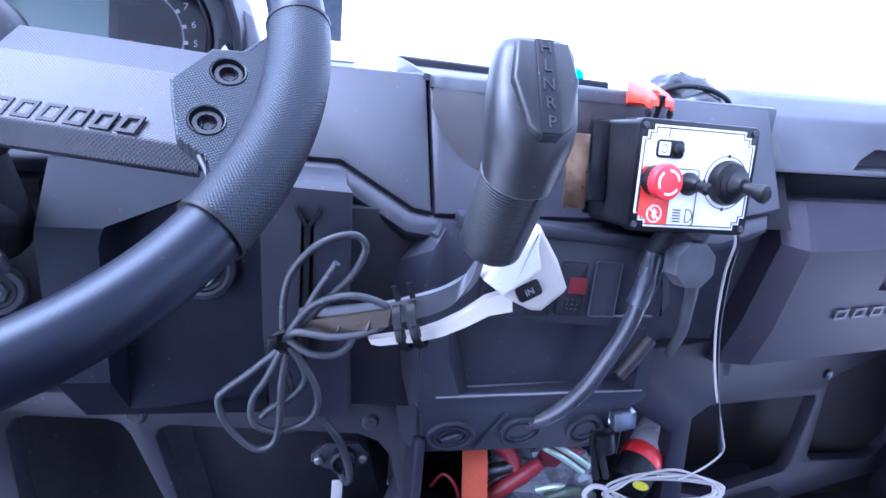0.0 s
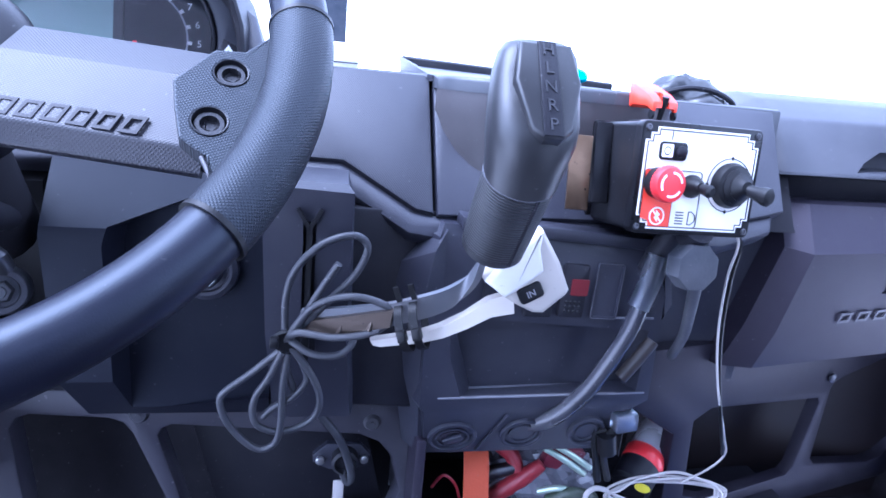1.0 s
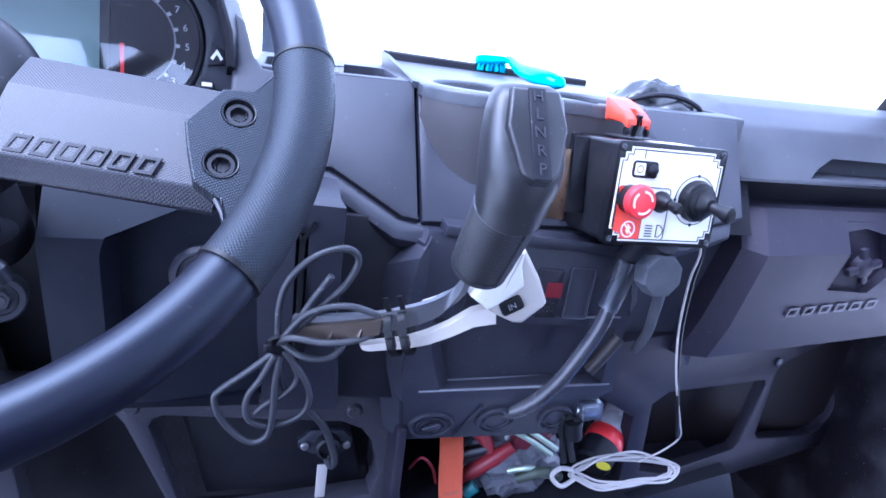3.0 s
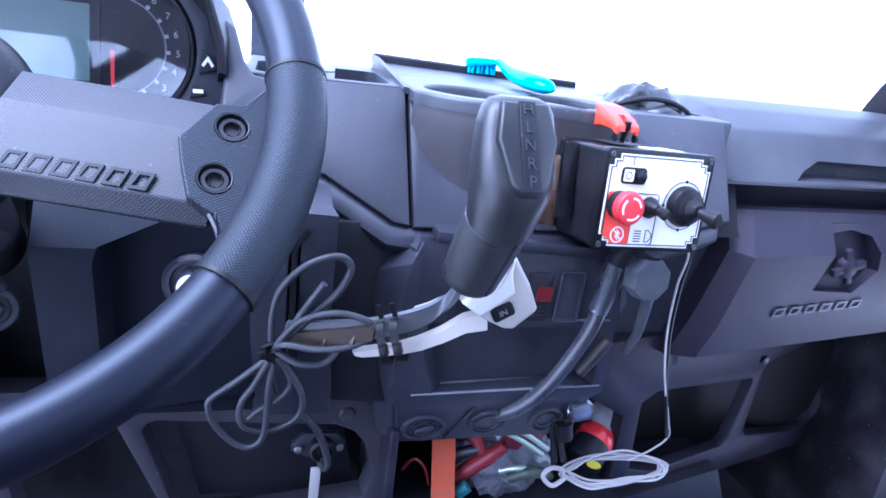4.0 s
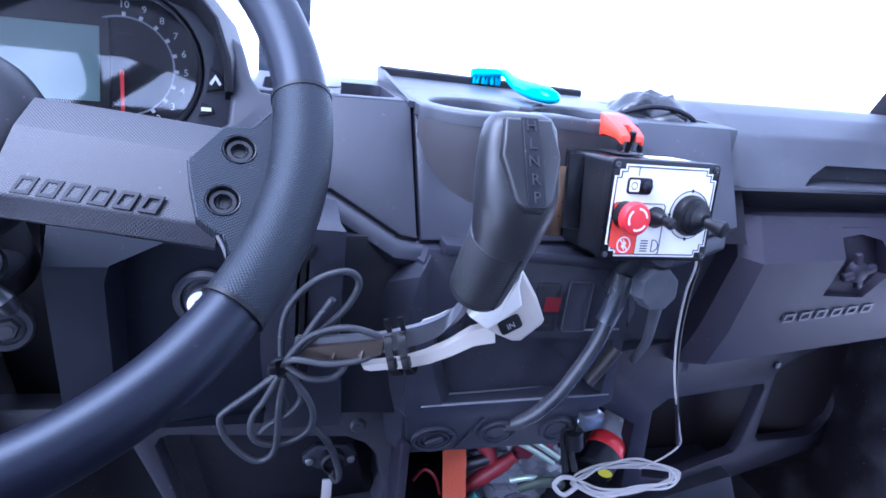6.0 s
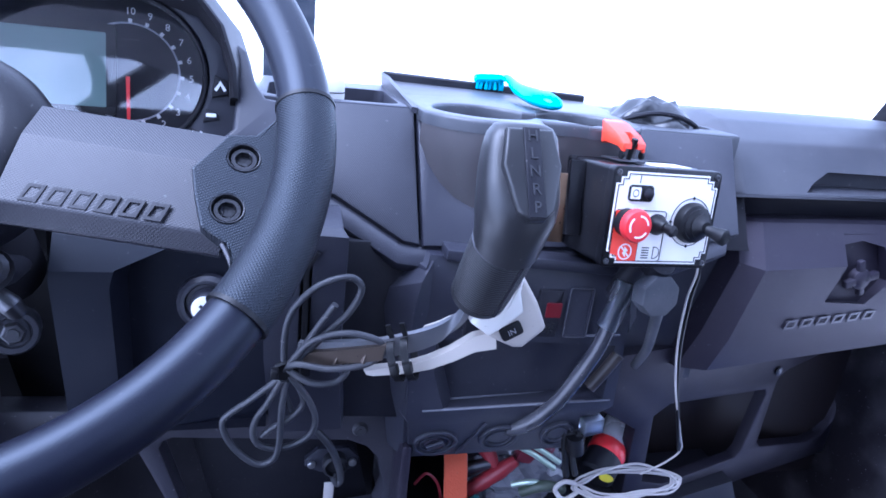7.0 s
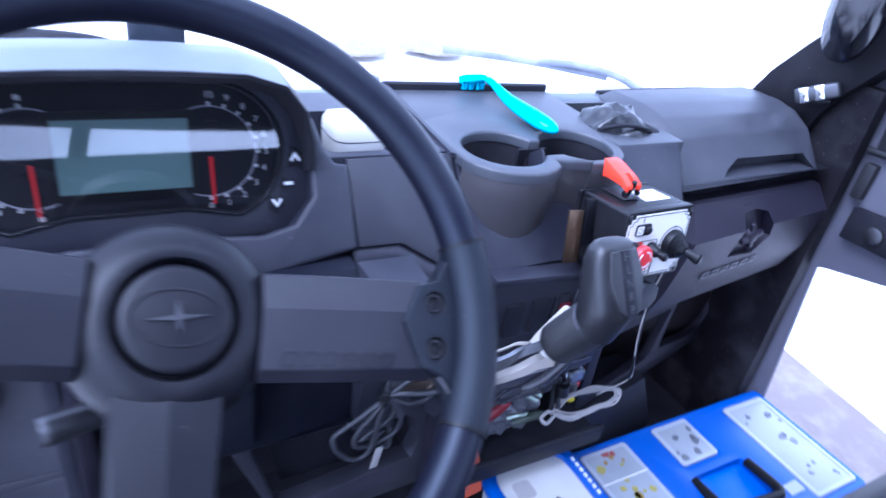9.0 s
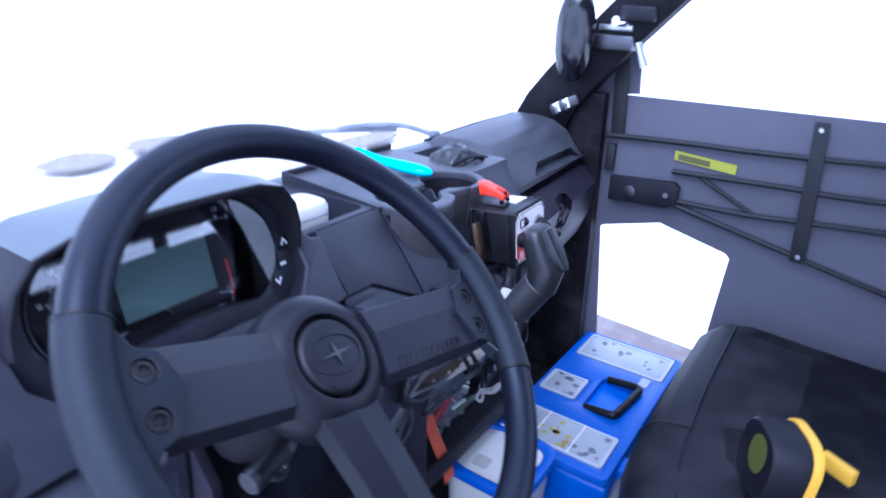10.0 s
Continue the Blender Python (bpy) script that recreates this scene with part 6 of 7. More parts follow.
for k in range(5):
    r = random.Random(k)
    pts = []
    for i in range(9):
        a = 2 * math.pi * i / 9
        pts.append((0.216 + (0.064 + 0.009 * r.uniform(-1, 1)) * math.cos(a), 0.150 + 0.014 * math.sin(a) * (1 - 0.1 * k) + 0.004 * r.uniform(-1, 1), 0.760 + 0.007 * math.sin(a) * (1 + 0.2 * k) + 0.003 * r.uniform(-1, 1) + 0.0015 * k - 0.008))
    part("coil_turn", tube(pts, 0.0014, 8, 6, True), GREYCABLE, wire)
part("end_lead", tube([(0.145, 0.145, 0.765), (0.128, 0.14, 0.772), (0.120, 0.14, 0.762), (0.132, 0.138, 0.750), (0.150, 0.145, 0.752)], 0.0026, 8), GREYCABLE, wire)
conn = thing("wire_connectors", (0.13, 0.12, 0.86), "cluster of black wiring and a clear connector under the stack", "wiring")
part("clear_block", moved(block(-0.011, 0.011, -0.007, 0.007, -0.009, 0.009, 0.002), onto((0.133, 0.118, 0.861), (1, 0.1, 0.1), (0, 1, 0))), SHEATH, conn, "clear connector block")
part("steel_insert", moved(block(-0.008, 0.008, -0.004, 0.004, -0.006, 0.006, 0.001), onto((0.133, 0.119, 0.861), (1, 0.1, 0.1), (0, 1, 0))), STEEL, conn)
for p in ([(0.128, 0.12, 0.853), (0.120, 0.122, 0.838), (0.124, 0.126, 0.815), (0.134, 0.13, 0.79)], [(0.120, 0.124, 0.850), (0.112, 0.128, 0.840), (0.118, 0.130, 0.815), (0.126, 0.134, 0.786)], [(0.100, 0.14, 0.85), (0.112, 0.135, 0.843), (0.125, 0.13, 0.838)]):
    part("lead", tube(p, 0.0036, 8), INK, conn)
part("plug_body", tube([(0.119, 0.121, 0.846), (0.124, 0.122, 0.826)], 0.009, 12, straight=True), INK, conn)

# ---- things lying on the dash ----
tool = thing("cyan_brush", (0.080, 0.31, 1.153), "bright cyan plastic brush lying across the cup tray", "brush")
sec = []
for x, y, z, w, h in ((0.0835, 0.386, 1.1715, 0.0045, 0.0035), (0.0840, 0.377, 1.1735, 0.0058, 0.0045), (0.0835, 0.364, 1.1725, 0.0054, 0.0048), (0.0825, 0.345, 1.1690, 0.0066, 0.0056), (0.0820, 0.322, 1.1655, 0.0092, 0.0068), (0.0825, 0.298, 1.1640, 0.0118, 0.0082), (0.0835, 0.272, 1.1632, 0.0138, 0.0090), (0.0850, 0.250, 1.1625, 0.0140, 0.0086), (0.0868, 0.236, 1.1615, 0.0116, 0.0072), (0.0880, 0.228, 1.1605, 0.0070, 0.0045), (0.0885, 0.2255, 1.1600, 0.0020, 0.0015)):
    sec.append([(x + w * math.cos(a), y + 0.06 * w * math.cos(a), z + h * math.sin(a)) for a in [2 * math.pi * k / 16 for k in range(16)]])
part("handle", loft(sec), CYAN, tool)
head = part("head", loft([[(x, 0.391 + w * math.cos(a), z + h * math.sin(a)) for a in [2 * math.pi * k / 14 for k in range(14)]] for x, z, w, h in ((0.0475, 1.1690, 0.004, 0.003), (0.0490, 1.1690, 0.0075, 0.0050), (0.056, 1.1698, 0.0088, 0.0058), (0.068, 1.1704, 0.0086, 0.0058), (0.080, 1.1712, 0.0078, 0.0052), (0.0880, 1.1716, 0.0055, 0.0040), (0.0895, 1.1716, 0.0020, 0.0015))]), CYAN, tool)
rnd = random.Random(5)
for k in range(7):
    for q in range(3):
        x, y = 0.0515 + 0.0054 * k, 0.386 + 0.005 * q
        lean = (rnd.uniform(-0.002, 0.002), rnd.uniform(-0.002, 0.002))
        part("bristle_tuft", tube([(x, y, 1.167), (x + lean[0], y + lean[1], 1.1575)], [0.0017, 0.0024], 7, straight=True), bpy.data.materials.get("deep_cyan") or plastic("deep_cyan", (0.01, 0.36, 0.54), 0.35), head)

cup = thing("white_container", (-0.149, 0.262, 1.105), "white rounded plastic container lying in the dash bin", "container")
ringsw = [[(x, y, z) for x, y, _ in superring(-0.149, 0.262, 0, rx, ry, 4.0, 32)] for z, rx, ry in ((1.094, 0.026, 0.026), (1.150, 0.030, 0.029), (1.164, 0.030, 0.029), (1.170, 0.027, 0.026), (1.171, 0.020, 0.019))]
part("body", loft(ringsw), WHITE, cup)
part("lid_seam", loft([[(x, y, z) for x, y, _ in superring(-0.149, 0.262, 0, 0.0303, 0.0293, 4.0, 32)] for z in (1.1535, 1.1545)]), GREY, cup)

bag = thing("black_pouch", (0.215, 0.26, 1.12), "crumpled black vinyl pouch stuffed in the side bin", "pouch")
bm = bmesh.new()
bmesh.ops.create_icosphere(bm, subdivisions=4, radius=1.0)
for v in bm.verts:
    q = v.co.copy()
    k = 1 + 0.16 * noise.noise(q * 1.8 + Vector((5, 1, 2))) + 0.09 * abs(noise.noise(q * 3.4))
    v.co = Vector((0.220 + 0.050 * q.x * k, 0.270 + 0.045 * q.y * k, 1.136 + 0.035 * q.z * k + 0.010 * max(q.z, 0) * noise.noise(q * 3)))
part("pouch", bm, SHEET, bag, sharp=70)
part("seam_cord", tube([(0.176, 0.250, 1.150), (0.200, 0.236, 1.160), (0.226, 0.230, 1.160), (0.252, 0.234, 1.152), (0.266, 0.244, 1.142)], 0.0028, 8), DARK, bag, "folded seam of the pouch")

# ---- things in the tray under the stack ----
shelf = thing("lower_tray", (0.10, 0.20, 0.70), "dark open tray under the centre stack", "tray")
part("base", block(-0.055, 0.24, 0.13, 0.30, 0.690, 0.702, 0.003), DARK, shelf)
part("front_lip", block(-0.055, 0.24, 0.122, 0.132, 0.690, 0.722, 0.003), DARK, shelf)
part("side_wall", block(-0.058, -0.048, 0.125, 0.30, 0.690, 0.84, 0.003), GREY, shelf)
part("rear_wall", block(-0.055, 0.24, 0.295, 0.305, 0.690, 0.86, 0), PIT, shelf)
strap = thing("orange_strap", (0.015, 0.18, 0.74), "bright orange webbing strap hanging over the tray", "strap")
part("webbing", ribbon([(0.022, 0.225, 0.800), (0.018, 0.200, 0.797), (0.014, 0.172, 0.780), (0.013, 0.155, 0.745), (0.014, 0.140, 0.715), (0.016, 0.128, 0.690), (0.018, 0.124, 0.665)], 0.026, (1, 0.05, 0.1), 0.0016), ORANGE, strap)
part("stitching", ribbon([(0.0135, 0.1515, 0.740), (0.0135, 0.1500, 0.737)], 0.018, (1, 0.05, 0.1), 0.0006), plastic("brown_thread", (0.35, 0.06, 0.02), 0.8), strap)
cutter = thing("red_pliers", (0.05, 0.19, 0.74), "red and grey handled pliers in the tray", "pliers")
part("handle", tube([(0.015, 0.215, 0.790), (0.035, 0.20, 0.792), (0.055, 0.19, 0.780), (0.062, 0.18, 0.765)], [0.006 + 0.003 * math.sin(math.pi * i / 24) for i in range(25)], 12), DULLRED, cutter)
part("handle", tube([(0.020, 0.185, 0.722), (0.045, 0.180, 0.742), (0.068, 0.176, 0.762), (0.085, 0.175, 0.777)], [0.006 + 0.003 * math.sin(math.pi * i / 24) for i in range(25)], 12), DULLRED, cutter)
part("jaw", tube([(0.018, 0.190, 0.752), (0.040, 0.186, 0.762), (0.062, 0.182, 0.770)], [0.009 - 0.0002 * i for i in range(17)], 12), DARKSTEEL, cutter)
part("sleeve", tube([(0.035, 0.168, 0.722), (0.046, 0.168, 0.732)], 0.0075, 12, straight=True), plastic("teal_plastic", (0.01, 0.16, 0.18), 0.4), cutter)
part("lead", tube([(-0.030, 0.17, 0.758), (-0.020, 0.165, 0.775), (-0.006, 0.168, 0.760), (0.002, 0.172, 0.735)], 0.0016, 8), DULLRED, cutter)
pb = thing("clear_bag", (0.095, 0.19, 0.72), "crumpled clear plastic bag with small parts", "plastic bag")
bm = bmesh.new()
bmesh.ops.create_icosphere(bm, subdivisions=4, radius=1.0)
for v in bm.verts:
    q = v.co.copy()
    k = 1 + 0.35 * noise.noise(q * 2.6 + Vector((1, 7, 2))) + 0.22 * abs(noise.noise(q * 6.5 + Vector((3, 3, 3))))
    v.co = Vector((0.098 + 0.055 * q.x * k, 0.205 + 0.040 * q.y * k, 0.742 + 0.038 * q.z * k))
part("film", bm, CLEARBAG, pb, sharp=12)
for i, p in enumerate(([(0.085, 0.175, 0.795), (0.105, 0.170, 0.785), (0.128, 0.165, 0.770)], [(0.090, 0.180, 0.800), (0.115, 0.172, 0.788), (0.135, 0.168, 0.775)], [(0.080, 0.165, 0.752), (0.100, 0.155, 0.762), (0.122, 0.155, 0.752)])):
    part("metal_rod", tube(p, 0.0032, 10), plastic("pale_green_metal", (0.50, 0.60, 0.50), 0.3, metal=0.6) if i == 0 else bpy.data.materials["pale_green_metal"], pb, "bright metal rod")
part("maroon_pack", moved(block(-0.022, 0.022, -0.006, 0.006, -0.014, 0.014, 0.003), onto((0.110, 0.185, 0.778), (1, 0.1, -0.35), (0, 1, 0))), plastic("maroon_film", (0.14, 0.02, 0.035), 0.3, 200, 0.2, 0.3), pb)
part("green_coil", tube([(0.09, 0.16, 0.745), (0.11, 0.15, 0.76), (0.135, 0.155, 0.75), (0.14, 0.17, 0.735)], 0.006, 10), plastic("olive_rubber", (0.035, 0.05, 0.03), 0.4), pb)
can = thing("spray_can", (0.215, 0.235, 0.705), "spray can with a red collar lying tilted in the tray", "spray can")
can_axis = Vector((0.046, 0.040, 0.030)).normalized()
can_side = can_axis.cross(Vector((0, 0, 1))).normalized()
cm = onto((0.2164, 0.205, 0.7515), can_side, can_axis.cross(can_side))
if (cm.to_3x3() @ Vector((0, 0, 1))).dot(can_axis) < 0:
    cm = cm @ Matrix.Rotation(math.pi, 4, "X")
part("can", moved(lathe([(0.0200, 0.008), (0.0215, 0.012), (0.0215, 0.048), (0.0190, 0.060), (0.010, 0.064)], 28), cm), plastic("silver_can", (0.60, 0.58, 0.62), 0.25, 300, 0.05, 0.1, metal=0.4), can, "silver grey can body")
part("red_band", moved(lathe([(0.0222, -0.004), (0.0232, -0.002), (0.0232, 0.012), (0.0222, 0.014)], 28), cm), REDBTN, can)
part("black_base", moved(lathe([(0.0185, -0.034), (0.0220, -0.030), (0.0222, -0.003)], 28), cm), DARK, can)
part("yellow_mark", moved(plate(circle(0, 0, 0.0095, 20, 0.0045), [], 0.001), onto(Vector((0.199, 0.168, 0.7480)), (0.9, -0.1, -0.25), (0.2, 0.4, 1))), plastic("yellow_print", (0.7, 0.6, 0.02), 0.4), can)
part("tunnel_panel", loft([[(0.22, 0.17, 0.685), (0.42, 0.21, 0.690), (0.42, 0.28, 0.690), (0.22, 0.28, 0.685)], [(0.20, 0.15, 0.60), (0.45, 0.19, 0.60), (0.45, 0.28, 0.60), (0.20, 0.28, 0.60)], [(0.19, 0.15, 0.50), (0.46, 0.19, 0.50), (0.46, 0.28, 0.50), (0.19, 0.28, 0.50)]]), DARK, dash)

# ---- passenger half door ----
door = thing("door_1", (0.70, -0.15, 0.60), "grey fabric half door with black tubes, straps and a cut-out", "door", kind="structure")
dm = onto((0.70, 0, 0), (0, -1, 0), (0, 0, 1))
dp = lambda q: [(-y, z) for y, z in q]
cut_out = [(0.166, 0.908), (0.155, 0.914), (0.030, 0.948), (-0.118, 0.912), (-0.127, 0.902), (-0.119, 0.774), (-0.108, 0.56), (0.130, 0.54)]
part("door_panel", moved(plate(dp([(0.235, 1.216), (-0.95, 1.235), (-0.95, 0.45), (0.225, 0.45)]), [dp(cut_out)], 0.006, 0.001), dm), CLOTH, door, "grey woven door fabric")
rails = [[(0.215, 1.126), (0.0, 1.136), (-0.223, 1.144), (-0.95, 1.19)], [(0.02, 1.072), (-0.20, 1.080), (-0.36, 1.084), (-0.95, 1.13)], [(0.0, 1.008), (-0.15, 1.010), (-0.30, 1.022), (-0.95, 1.07)], [(0.01, 1.000), (-0.25, 0.944), (-0.40, 0.912), (-0.95, 0.80)], [(-0.035, 1.072), (-0.155, 1.012)]]
for i, q in enumerate(rails):
    part("door_tube", tube([(0.690, y, z) for y, z in q], 0.0055 if i < 4 else 0.004, 10), STRAP, door)
part("vertical_strap", moved(plate(dp([(-0.222, 1.214), (-0.247, 1.214), (-0.266, 0.936), (-0.238, 0.936)]), [], 0.004, 0.001), dm @ T((0, 0, 0.018))), STRAP, door)
for y, z in ((-0.235, 1.200), (-0.252, 0.948)):
    part("strap_rivet", moved(lathe([(0.005, 0), (0.004, 0.002)], 12), dm @ T((-y, z, 0.018))), STEEL, door)
part("upper_strap", moved(plate(dp([(0.178, 1.32), (0.148, 1.32), (0.136, 1.13), (0.166, 1.13)]), [], 0.006, 0.001), dm @ T((0, 0, 0.012))), STRAP, door)
part("corner_panel", moved(plate(dp([(0.262, 1.205), (0.120, 1.222), (0.128, 1.330), (0.150, 1.355), (0.215, 1.300), (0.262, 1.245)]), [], 0.006, 0.001), dm @ T((0, 0, -0.004))), CLOTH, door, "grey fabric corner beside the post")
part("hinge_plate", moved(plate(dp([(0.150, 1.040), (0.010, 1.050), (-0.004, 1.040), (0.0, 1.000), (0.020, 0.990), (0.150, 0.985)]), [], 0.014, 0.002), dm @ T((0, 0, 0.022))), DARK, door, "black hinge bracket")
part("hinge_boss", moved(lathe([(0.014, 0), (0.014, 0.008), (0.008, 0.010)], 18), dm @ T((-0.100, 1.014, 0.022))), DARKSTEEL, door)
part("hinge_bolt", moved(lathe([(0.006, 0), (0.005, 0.005)], 12), dm @ T((-0.022, 1.020, 0.022))), STEEL, door)
part("latch_hook", moved(block(-0.010, 0.010, -0.03, 0.03, 0, 0.016, 0.003), dm @ T((-0.160, 1.080, 0.0))), STRAP, door)
part("warning_label", moved(plate(dp([(0.022, 1.116), (-0.104, 1.106), (-0.104, 1.086), (0.022, 1.096)]), [], 0.001), dm @ T((0, 0, 0.004))), LIME, door, "yellow warning label")
part("label_print", moved(plate(dp([(0.014, 1.110), (-0.052, 1.105), (-0.052, 1.093), (0.014, 1.098)]), [], 0.0006), dm @ T((0, 0, 0.0048))), plastic("olive_print", (0.10, 0.10, 0.02), 0.5), door)

# ---- fittings on the windscreen post ----
mir = thing("side_mirror", (0.64, 0.235, 1.25), "black oval mirror clamped to the windscreen post", "mirror")
part("shell", moved(loft([[(x, y, z) for x, y, _ in superring(0, 0, 0, rx, ry, 2.3, 28)] for z, rx, ry in ((-0.014, 0.034, 0.084), (-0.004, 0.040, 0.091), (0.014, 0.037, 0.086), (0.028, 0.023, 0.064))]), onto((0.586, 0.232, 1.338), (0.30, -0.95, 0), (0, -0.1, 1))), plastic("gloss_black_shell", (0.006, 0.006, 0.009), 0.14, 300, 0.02, 0.05, spec=0.6), mir)
part("glass", moved(plate([(p[0], p[1]) for p in superring(0, 0, 0, 0.032, 0.081, 2.3, 28)], [], 0.001), onto((0.586, 0.232, 1.338), (0.30, -0.95, 0), (0, -0.1, 1)) @ T((0, 0, -0.0145))), CHROME, mir)
part("clamp", block(0.610, 0.660, 0.120, 0.205, 1.315, 1.345, 0.004), DARKSTEEL, mir, "metal clamp")
part("clamp_band", block(0.615, 0.655, 0.125, 0.195, 1.352, 1.364, 0.003), STEEL, mir)
part("clamp", block(0.600, 0.668, 0.080, 0.150, 1.372, 1.402, 0.006), DARK, mir, "black clamp block")
part("pivot_pin", tube([(0.585, 0.150, 1.372), (0.672, 0.118, 1.372)], 0.010, 16, straight=True), CHROME, mir, "bright pivot pin")
part("thumb_screw", tube([(0.60, 0.105, 1.335), (0.60, 0.085, 1.290)], [0.006, 0.009], 12, straight=True), STEEL, mir)
lampf = thing("clip_light", (0.62, 0.26, 1.19), "small chrome clip-on light on the windscreen post", "light")
lamp_m = onto((0.612, 0.250, 1.196), (0.30, -0.80, 0.45), (0.9, 0.3, 0)) @ Matrix.Diagonal((1.3, 1.3, 1.2, 1))
part("body", moved(block(-0.024, 0.024, -0.009, 0.009, -0.010, 0.010, 0.004), lamp_m), DARKSTEEL, lampf)
for k in (-0.013, 0.004):
    part("bright_band", moved(block(k - 0.006, k + 0.006, -0.0096, 0.0096, -0.0106, 0.0106, 0.003), lamp_m), CHROME, lampf, "bright chrome band")
part("clip", moved(block(-0.018, 0.018, -0.004, 0.004, -0.018, -0.010, 0.002), onto((0.616, 0.252, 1.196), (0.25, -0.85, 0.35), (0.9, 0.3, 0))), DARK, lampf)

# ---- passenger seat and what lies on it ----
seat = thing("passenger_seat", (0.33, -0.40, 0.50), "dark vinyl passenger seat cushion with a smooth inset", "seat")
prof = lambda k, dz: [(-0.165 + k, 0.56), (-0.135 + k, 0.62), (-0.118 + k, 0.72), (-0.126 + k, 0.775 + dz), (-0.150 + k, 0.798 + dz), (-0.20 + k, 0.808 + dz), (-0.40, 0.796 + dz), (-0.75, 0.775 + dz), (-0.80, 0.56)]
part("cushion", xloft([(0.012, [(y - 0.06 if y > -0.5 else y, min(z, 0.755)) for y, z in prof(0, -0.03)]), (0.030, prof(-0.04, -0.020)), (0.075, prof(-0.02, -0.004)), (0.14, prof(-0.004, 0.0)), (0.30, prof(0, 0.002)), (0.56, prof(0, 0.002)), (0.615, prof(-0.012, -0.004)), (0.645, prof(-0.03, -0.025)), (0.655, [(y - 0.05 if y > -0.5 else y, min(z, 0.745)) for y, z in prof(0, -0.03)])]), SEATMAT, seat, sharp=60)
inset = [(x, y) for x, y in [(0.17, -0.255), (0.30, -0.215), (0.56, -0.195), (0.605, -0.23), (0.61, -0.72), (0.12, -0.74), (0.11, -0.32)]]
part("inset_panel", moved(plate(inset, [], 0.012, 0.003), Matrix.Translation((0, 0, 0.8135)) @ Matrix.Rotation(radians(3.0), 4, "X") @ T((0, 0, 0.006))), plastic("inset_vinyl", (0.005, 0.005, 0.0075), 0.52, 500, 0.15, 0.06, spec=0.15), seat, "smooth darker inset")
part("seat_seam", tube([(0.03, -0.225, 0.788), (0.12, -0.205, 0.806), (0.30, -0.190, 0.811), (0.58, -0.185, 0.810)], 0.0022, 8), DARK, seat)
part("side_seam", tube([(0.20, -0.122, 0.768), (0.20, -0.150, 0.801), (0.205, -0.20, 0.811)], 0.0018, 8), DARK, seat)
tape = thing("tape_measure", (0.15, -0.33, 0.806), "black and yellow tape measure lying on the passenger seat", "tape measure")
tm = onto((0.128, -0.314, 0.862), (-0.85, -0.5, 0.0), (0.0, -0.10, 1))
part("case", moved(loft([[(x, y, z) for x, y, _ in superring(0, 0, 0, rx, ry, 3.0, 32)] for z, rx, ry in ((-0.036, 0.040, 0.042), (-0.032, 0.048, 0.050), (0.020, 0.048, 0.050), (0.026, 0.044, 0.046))]), tm), DARK, tape)
part("yellow_band", moved(plate([(p[0], p[1]) for p in superring(0, 0, 0, 0.051, 0.053, 3.0, 32)], [[(p[0], p[1]) for p in superring(0, 0, 0, 0.041, 0.043, 3.0, 32)]], 0.012, 0.003), tm @ T((0, 0, -0.022))), YELLOW, tape, "yellow rubber bumper")
part("label_disc", moved(plate([(p[0], p[1]) for p in superring(0.004, 0.010, 0, 0.021, 0.027, 2.2, 28)], [], 0.001), tm @ T((0, 0, 0.0268))), plastic("yellow_green_print", (0.10, 0.11, 0.02), 0.35, 60, 0.0, 0.9, dustcolor=(0.26, 0.08, 0.02)), tape)
part("belt_clip", moved(block(-0.012, 0.012, -0.03, 0.03, -0.042, -0.038, 0.001), tm), STEEL, tape)
part("tongue", moved(block(-0.007, 0.007, -0.012, 0.012, 0.0, 0.05, 0.003), onto((0.208, -0.412, 0.822), (0.3, 0.5, 0), (0, 0, 1)) @ Matrix.Rotation(radians(90), 4, "Y")), YELLOW, tape, "yellow strap of the tape measure")

# ---- blue parts case and tub on the floor ----
case = thing("parts_case", (0.46, 0.045, 0.50), "blue plastic parts case with clear lids and a black handle", "tool case")
part("body", block(0.215, 0.700, -0.082, 0.160, 0.500, 0.606, 0.008, 3), BLUE, case)
lidm = T((0, 0, 0.626))
part("top", moved(plate(rrect(0.215, 0.698, -0.080, 0.158, 0.012), [rrect(0.238, 0.338, -0.060, 0.146, 0.006), rrect(0.402, 0.488, 0.066, 0.150, 0.006), rrect(0.578, 0.688, -0.066, 0.140, 0.006), rrect(0.395, 0.520, -0.030, 0.045, 0.01)], 0.018, 0.003), lidm), BLUE, case)
part("handle_recess", block(0.39, 0.525, -0.034, 0.049, 0.600, 0.610, 0.002), plastic("blue_shadow", (0.02, 0.12, 0.55), 0.4, 200, 0.1, 0.2), case)
for x0, x1, y0, y1 in ((0.238, 0.338, -0.060, 0.146), (0.402, 0.488, 0.066, 0.150), (0.578, 0.688, -0.066, 0.140)):
    part("clear_lid", moved(plate(rrect(x0 + 0.0005, x1 - 0.0005, y0 + 0.0005, y1 - 0.0005, 0.006), [], 0.004, 0.001), lidm), MILK, case, "milky clear compartment lid")
    part("lid_border", moved(plate(rrect(x0 + 0.001, x1 - 0.001, y0 + 0.001, y1 - 0.001, 0.006), [rrect(x0 + 0.008, x1 - 0.008, y0 + 0.008, y1 - 0.008, 0.004)], 0.002, 0.0006), T((0, 0, 0.6274))), LIDEDGE, case)
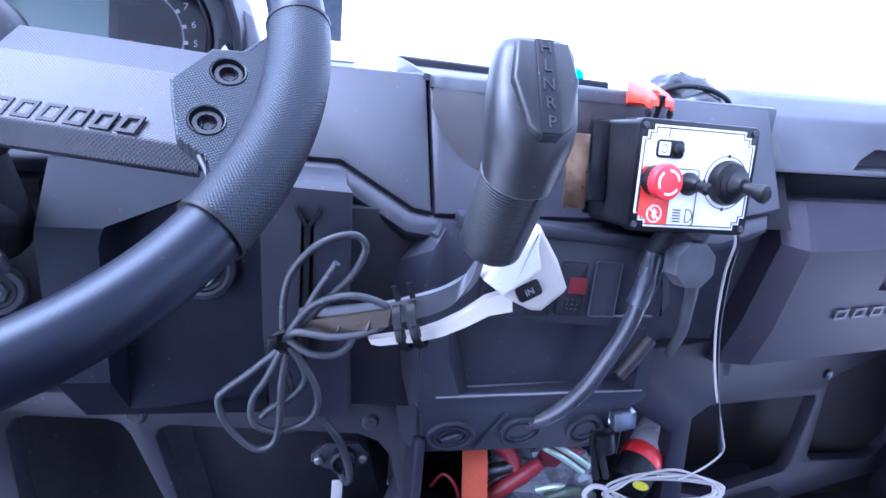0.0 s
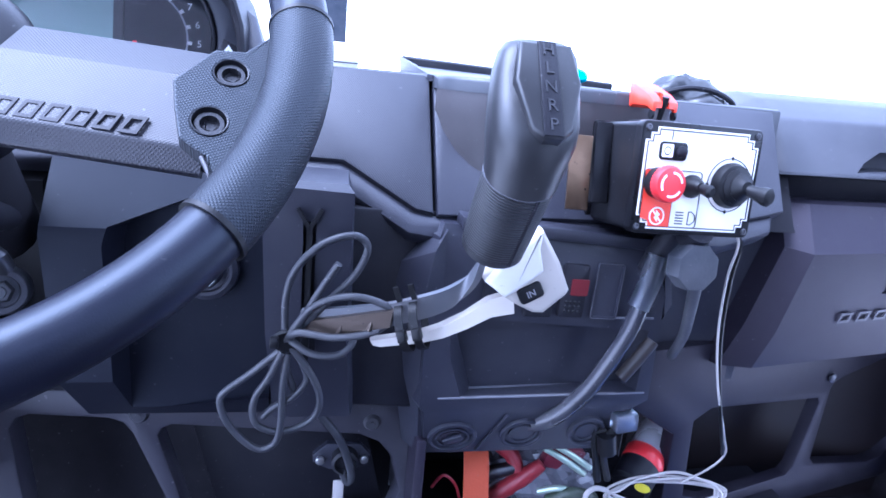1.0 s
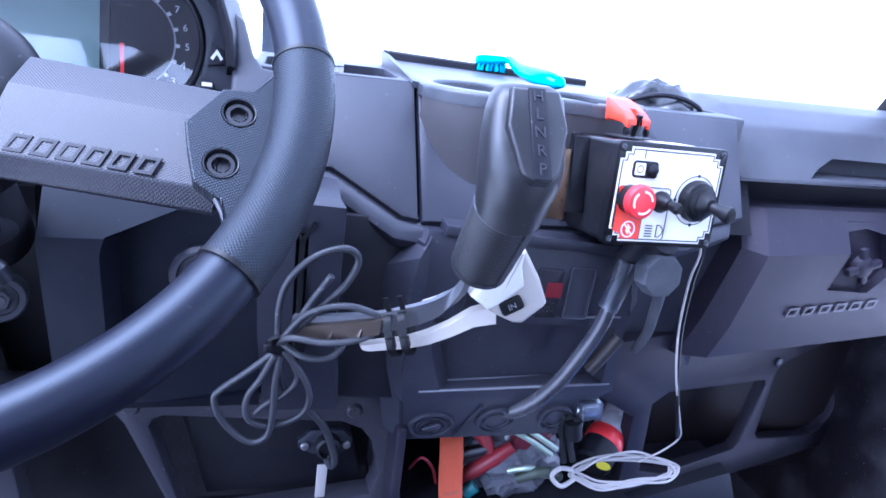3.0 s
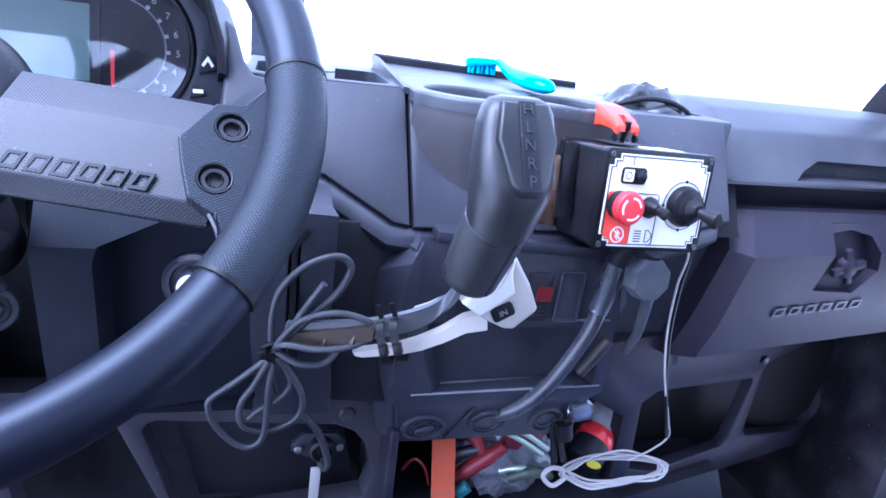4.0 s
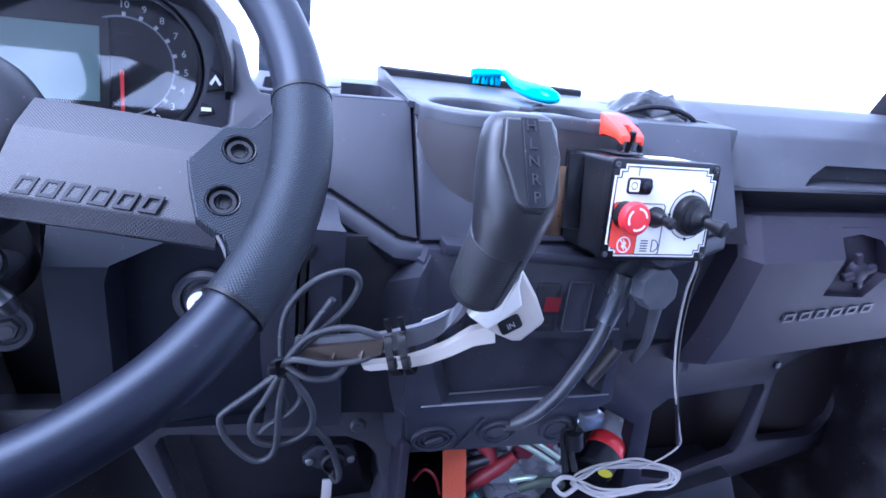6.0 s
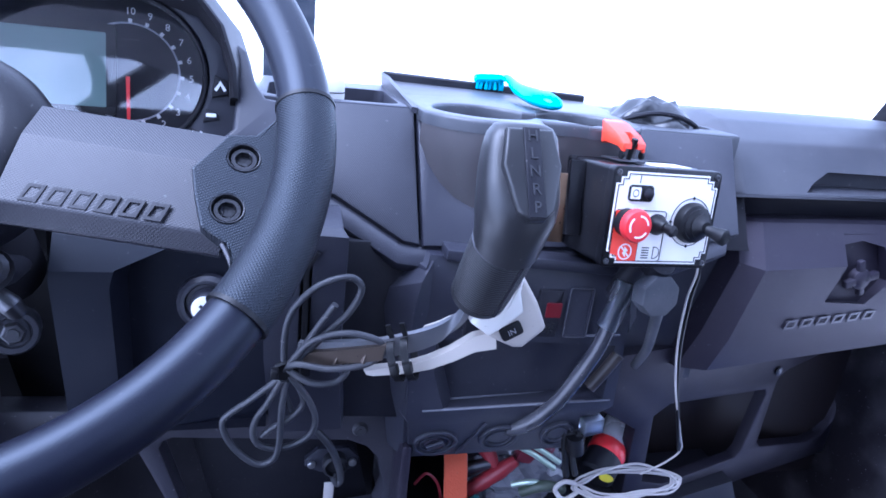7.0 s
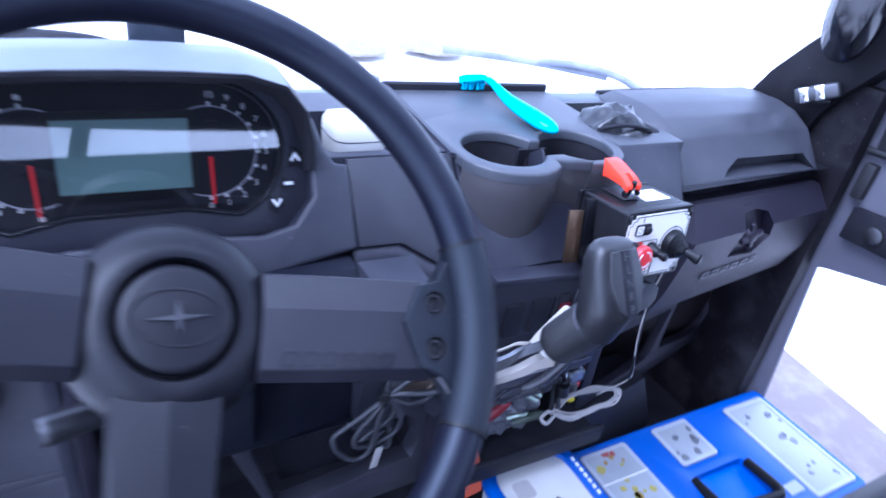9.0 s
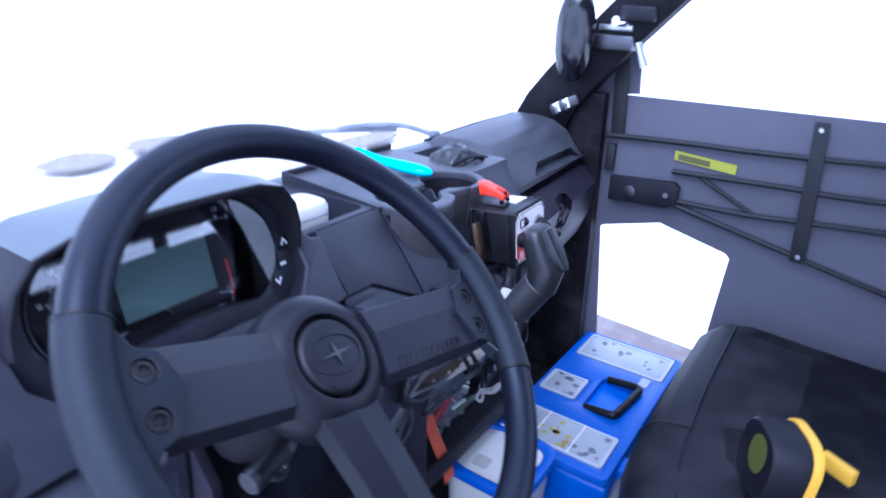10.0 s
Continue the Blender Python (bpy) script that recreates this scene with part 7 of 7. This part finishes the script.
bits = [plastic("yellow_fittings", (0.36, 0.32, 0.07), 0.5), plastic("amber_fittings", (0.30, 0.20, 0.03), 0.5), plastic("steel_fittings", (0.20, 0.21, 0.23), 0.4, metal=0.5), plastic("red_fittings", (0.30, 0.05, 0.04), 0.5), plastic("grey_fittings", (0.13, 0.14, 0.17), 0.5)]
rnd = random.Random(11)
for x0, x1, y0, y1, count, pick in ((0.250, 0.328, 0.012, 0.082, 12, (0, 0, 0, 1)), (0.250, 0.328, 0.090, 0.136, 7, (0, 1, 3, 4)), (0.250, 0.328, -0.048, 0.006, 6, (2, 4, 4)), (0.412, 0.478, 0.076, 0.140, 8, (2, 4)), (0.590, 0.676, -0.052, 0.128, 12, (2, 4))):
    for _ in range(count):
        cx, cy, r = rnd.uniform(x0, x1), rnd.uniform(y0, y1), rnd.uniform(0.003, 0.0085)
        loop = [(cx + r * rnd.uniform(0.6, 1.3) * math.cos(a), cy + r * rnd.uniform(0.6, 1.3) * math.sin(a)) for a in [2 * math.pi * k / 7 for k in range(7)]]
        part("small_fitting", moved(plate(loop, [], 0.0006), T((0, 0, 0.6268))), bits[rnd.choice(pick)], case)
for y in (0.01, 0.085):
    part("divider", block(0.240, 0.336, y - 0.001, y + 0.001, 0.6262, 0.6275, 0), FACE, case)
part("handle", joined(tube([(0.398, 0.040, 0.622), (0.392, -0.012, 0.632), (0.396, -0.026, 0.634), (0.420, -0.030, 0.634), (0.495, -0.038, 0.634), (0.512, -0.034, 0.634), (0.518, -0.018, 0.632), (0.524, 0.036, 0.622)], 0.0085, 12)), INK, case, "black folding carry handle")
part("label_plate", block(0.535, 0.570, -0.045, -0.025, 0.6262, 0.6275, 0), MILK, case)
for x in (0.29, 0.46, 0.62):
    part("latch", block(x - 0.022, x + 0.022, -0.094, -0.080, 0.555, 0.615, 0.003), BLUE, case)

tub = thing("plastic_tub", (0.128, 0.09, 0.50), "white plastic tub with a blue-rimmed clip lid", "tub")
part("body", loft([[(x, y, z) for x, y, _ in superring(0.128, 0.089, 0, rx, ry, 5.0, 36)] for z, rx, ry in ((0.500, 0.066, 0.066), (0.505, 0.069, 0.069), (0.640, 0.074, 0.077))]), WHITE, tub)
so = [(p[0], p[1]) for p in superring(0.128, 0.089, 0, 0.082, 0.085, 4.5, 40)]
si = [(p[0], p[1]) for p in superring(0.128, 0.089, 0, 0.064, 0.066, 4.5, 40)]
part("lid_rim", moved(plate(so, [si], 0.016, 0.004), T((0, 0, 0.660))), BLUE, tub, "blue lid rim")
part("lid_window", moved(plate(si, [], 0.004), T((0, 0, 0.652))), WHITE, tub)
part("dark_tool", moved(block(-0.006, 0.006, -0.022, 0.022, 0, 0.006, 0.002), T((0.145, 0.06, 0.652)) @ Matrix.Rotation(0.6, 4, "Z")), INK, tub)
part("grey_print", moved(plate(rrect(0.085, 0.115, 0.095, 0.125, 0.006), [], 0.0006), T((0, 0, 0.6528))), GREYCABLE, tub)
for i in range(7):
    part("print_bar", moved(block(-0.0026, 0.0026, -0.0036, 0.0036, 0, 0.0005, 0), T((0.2005, 0.126 - 0.0105 * i, 0.6602))), FACE, tub)
cb = thing("clear_sleeve", (0.28, -0.10, 0.50), "clear plastic packet wedged between case and seat", "packet")
bm = bmesh.new()
bmesh.ops.create_icosphere(bm, subdivisions=3, radius=1.0)
for v in bm.verts:
    q = v.co.copy()
    k = 1 + 0.4 * noise.noise(q * 2.4 + Vector((9, 7, 2)))
    v.co = Vector((0.27 + 0.075 * q.x * k, -0.112 + 0.03 * q.y * k, 0.575 + 0.05 * q.z * k))
part("film", bm, CLEARBAG, cb, sharp=12)
gb = thing("green_bottle", (0.40, -0.112, 0.50), "green plastic bottle standing behind the case", "bottle")
part("bottle", moved(lathe([(0.020, 0), (0.021, 0.005), (0.021, 0.09), (0.010, 0.115), (0.009, 0.13)], 20), T((0.405, -0.112, 0.50))), GREEN, gb)
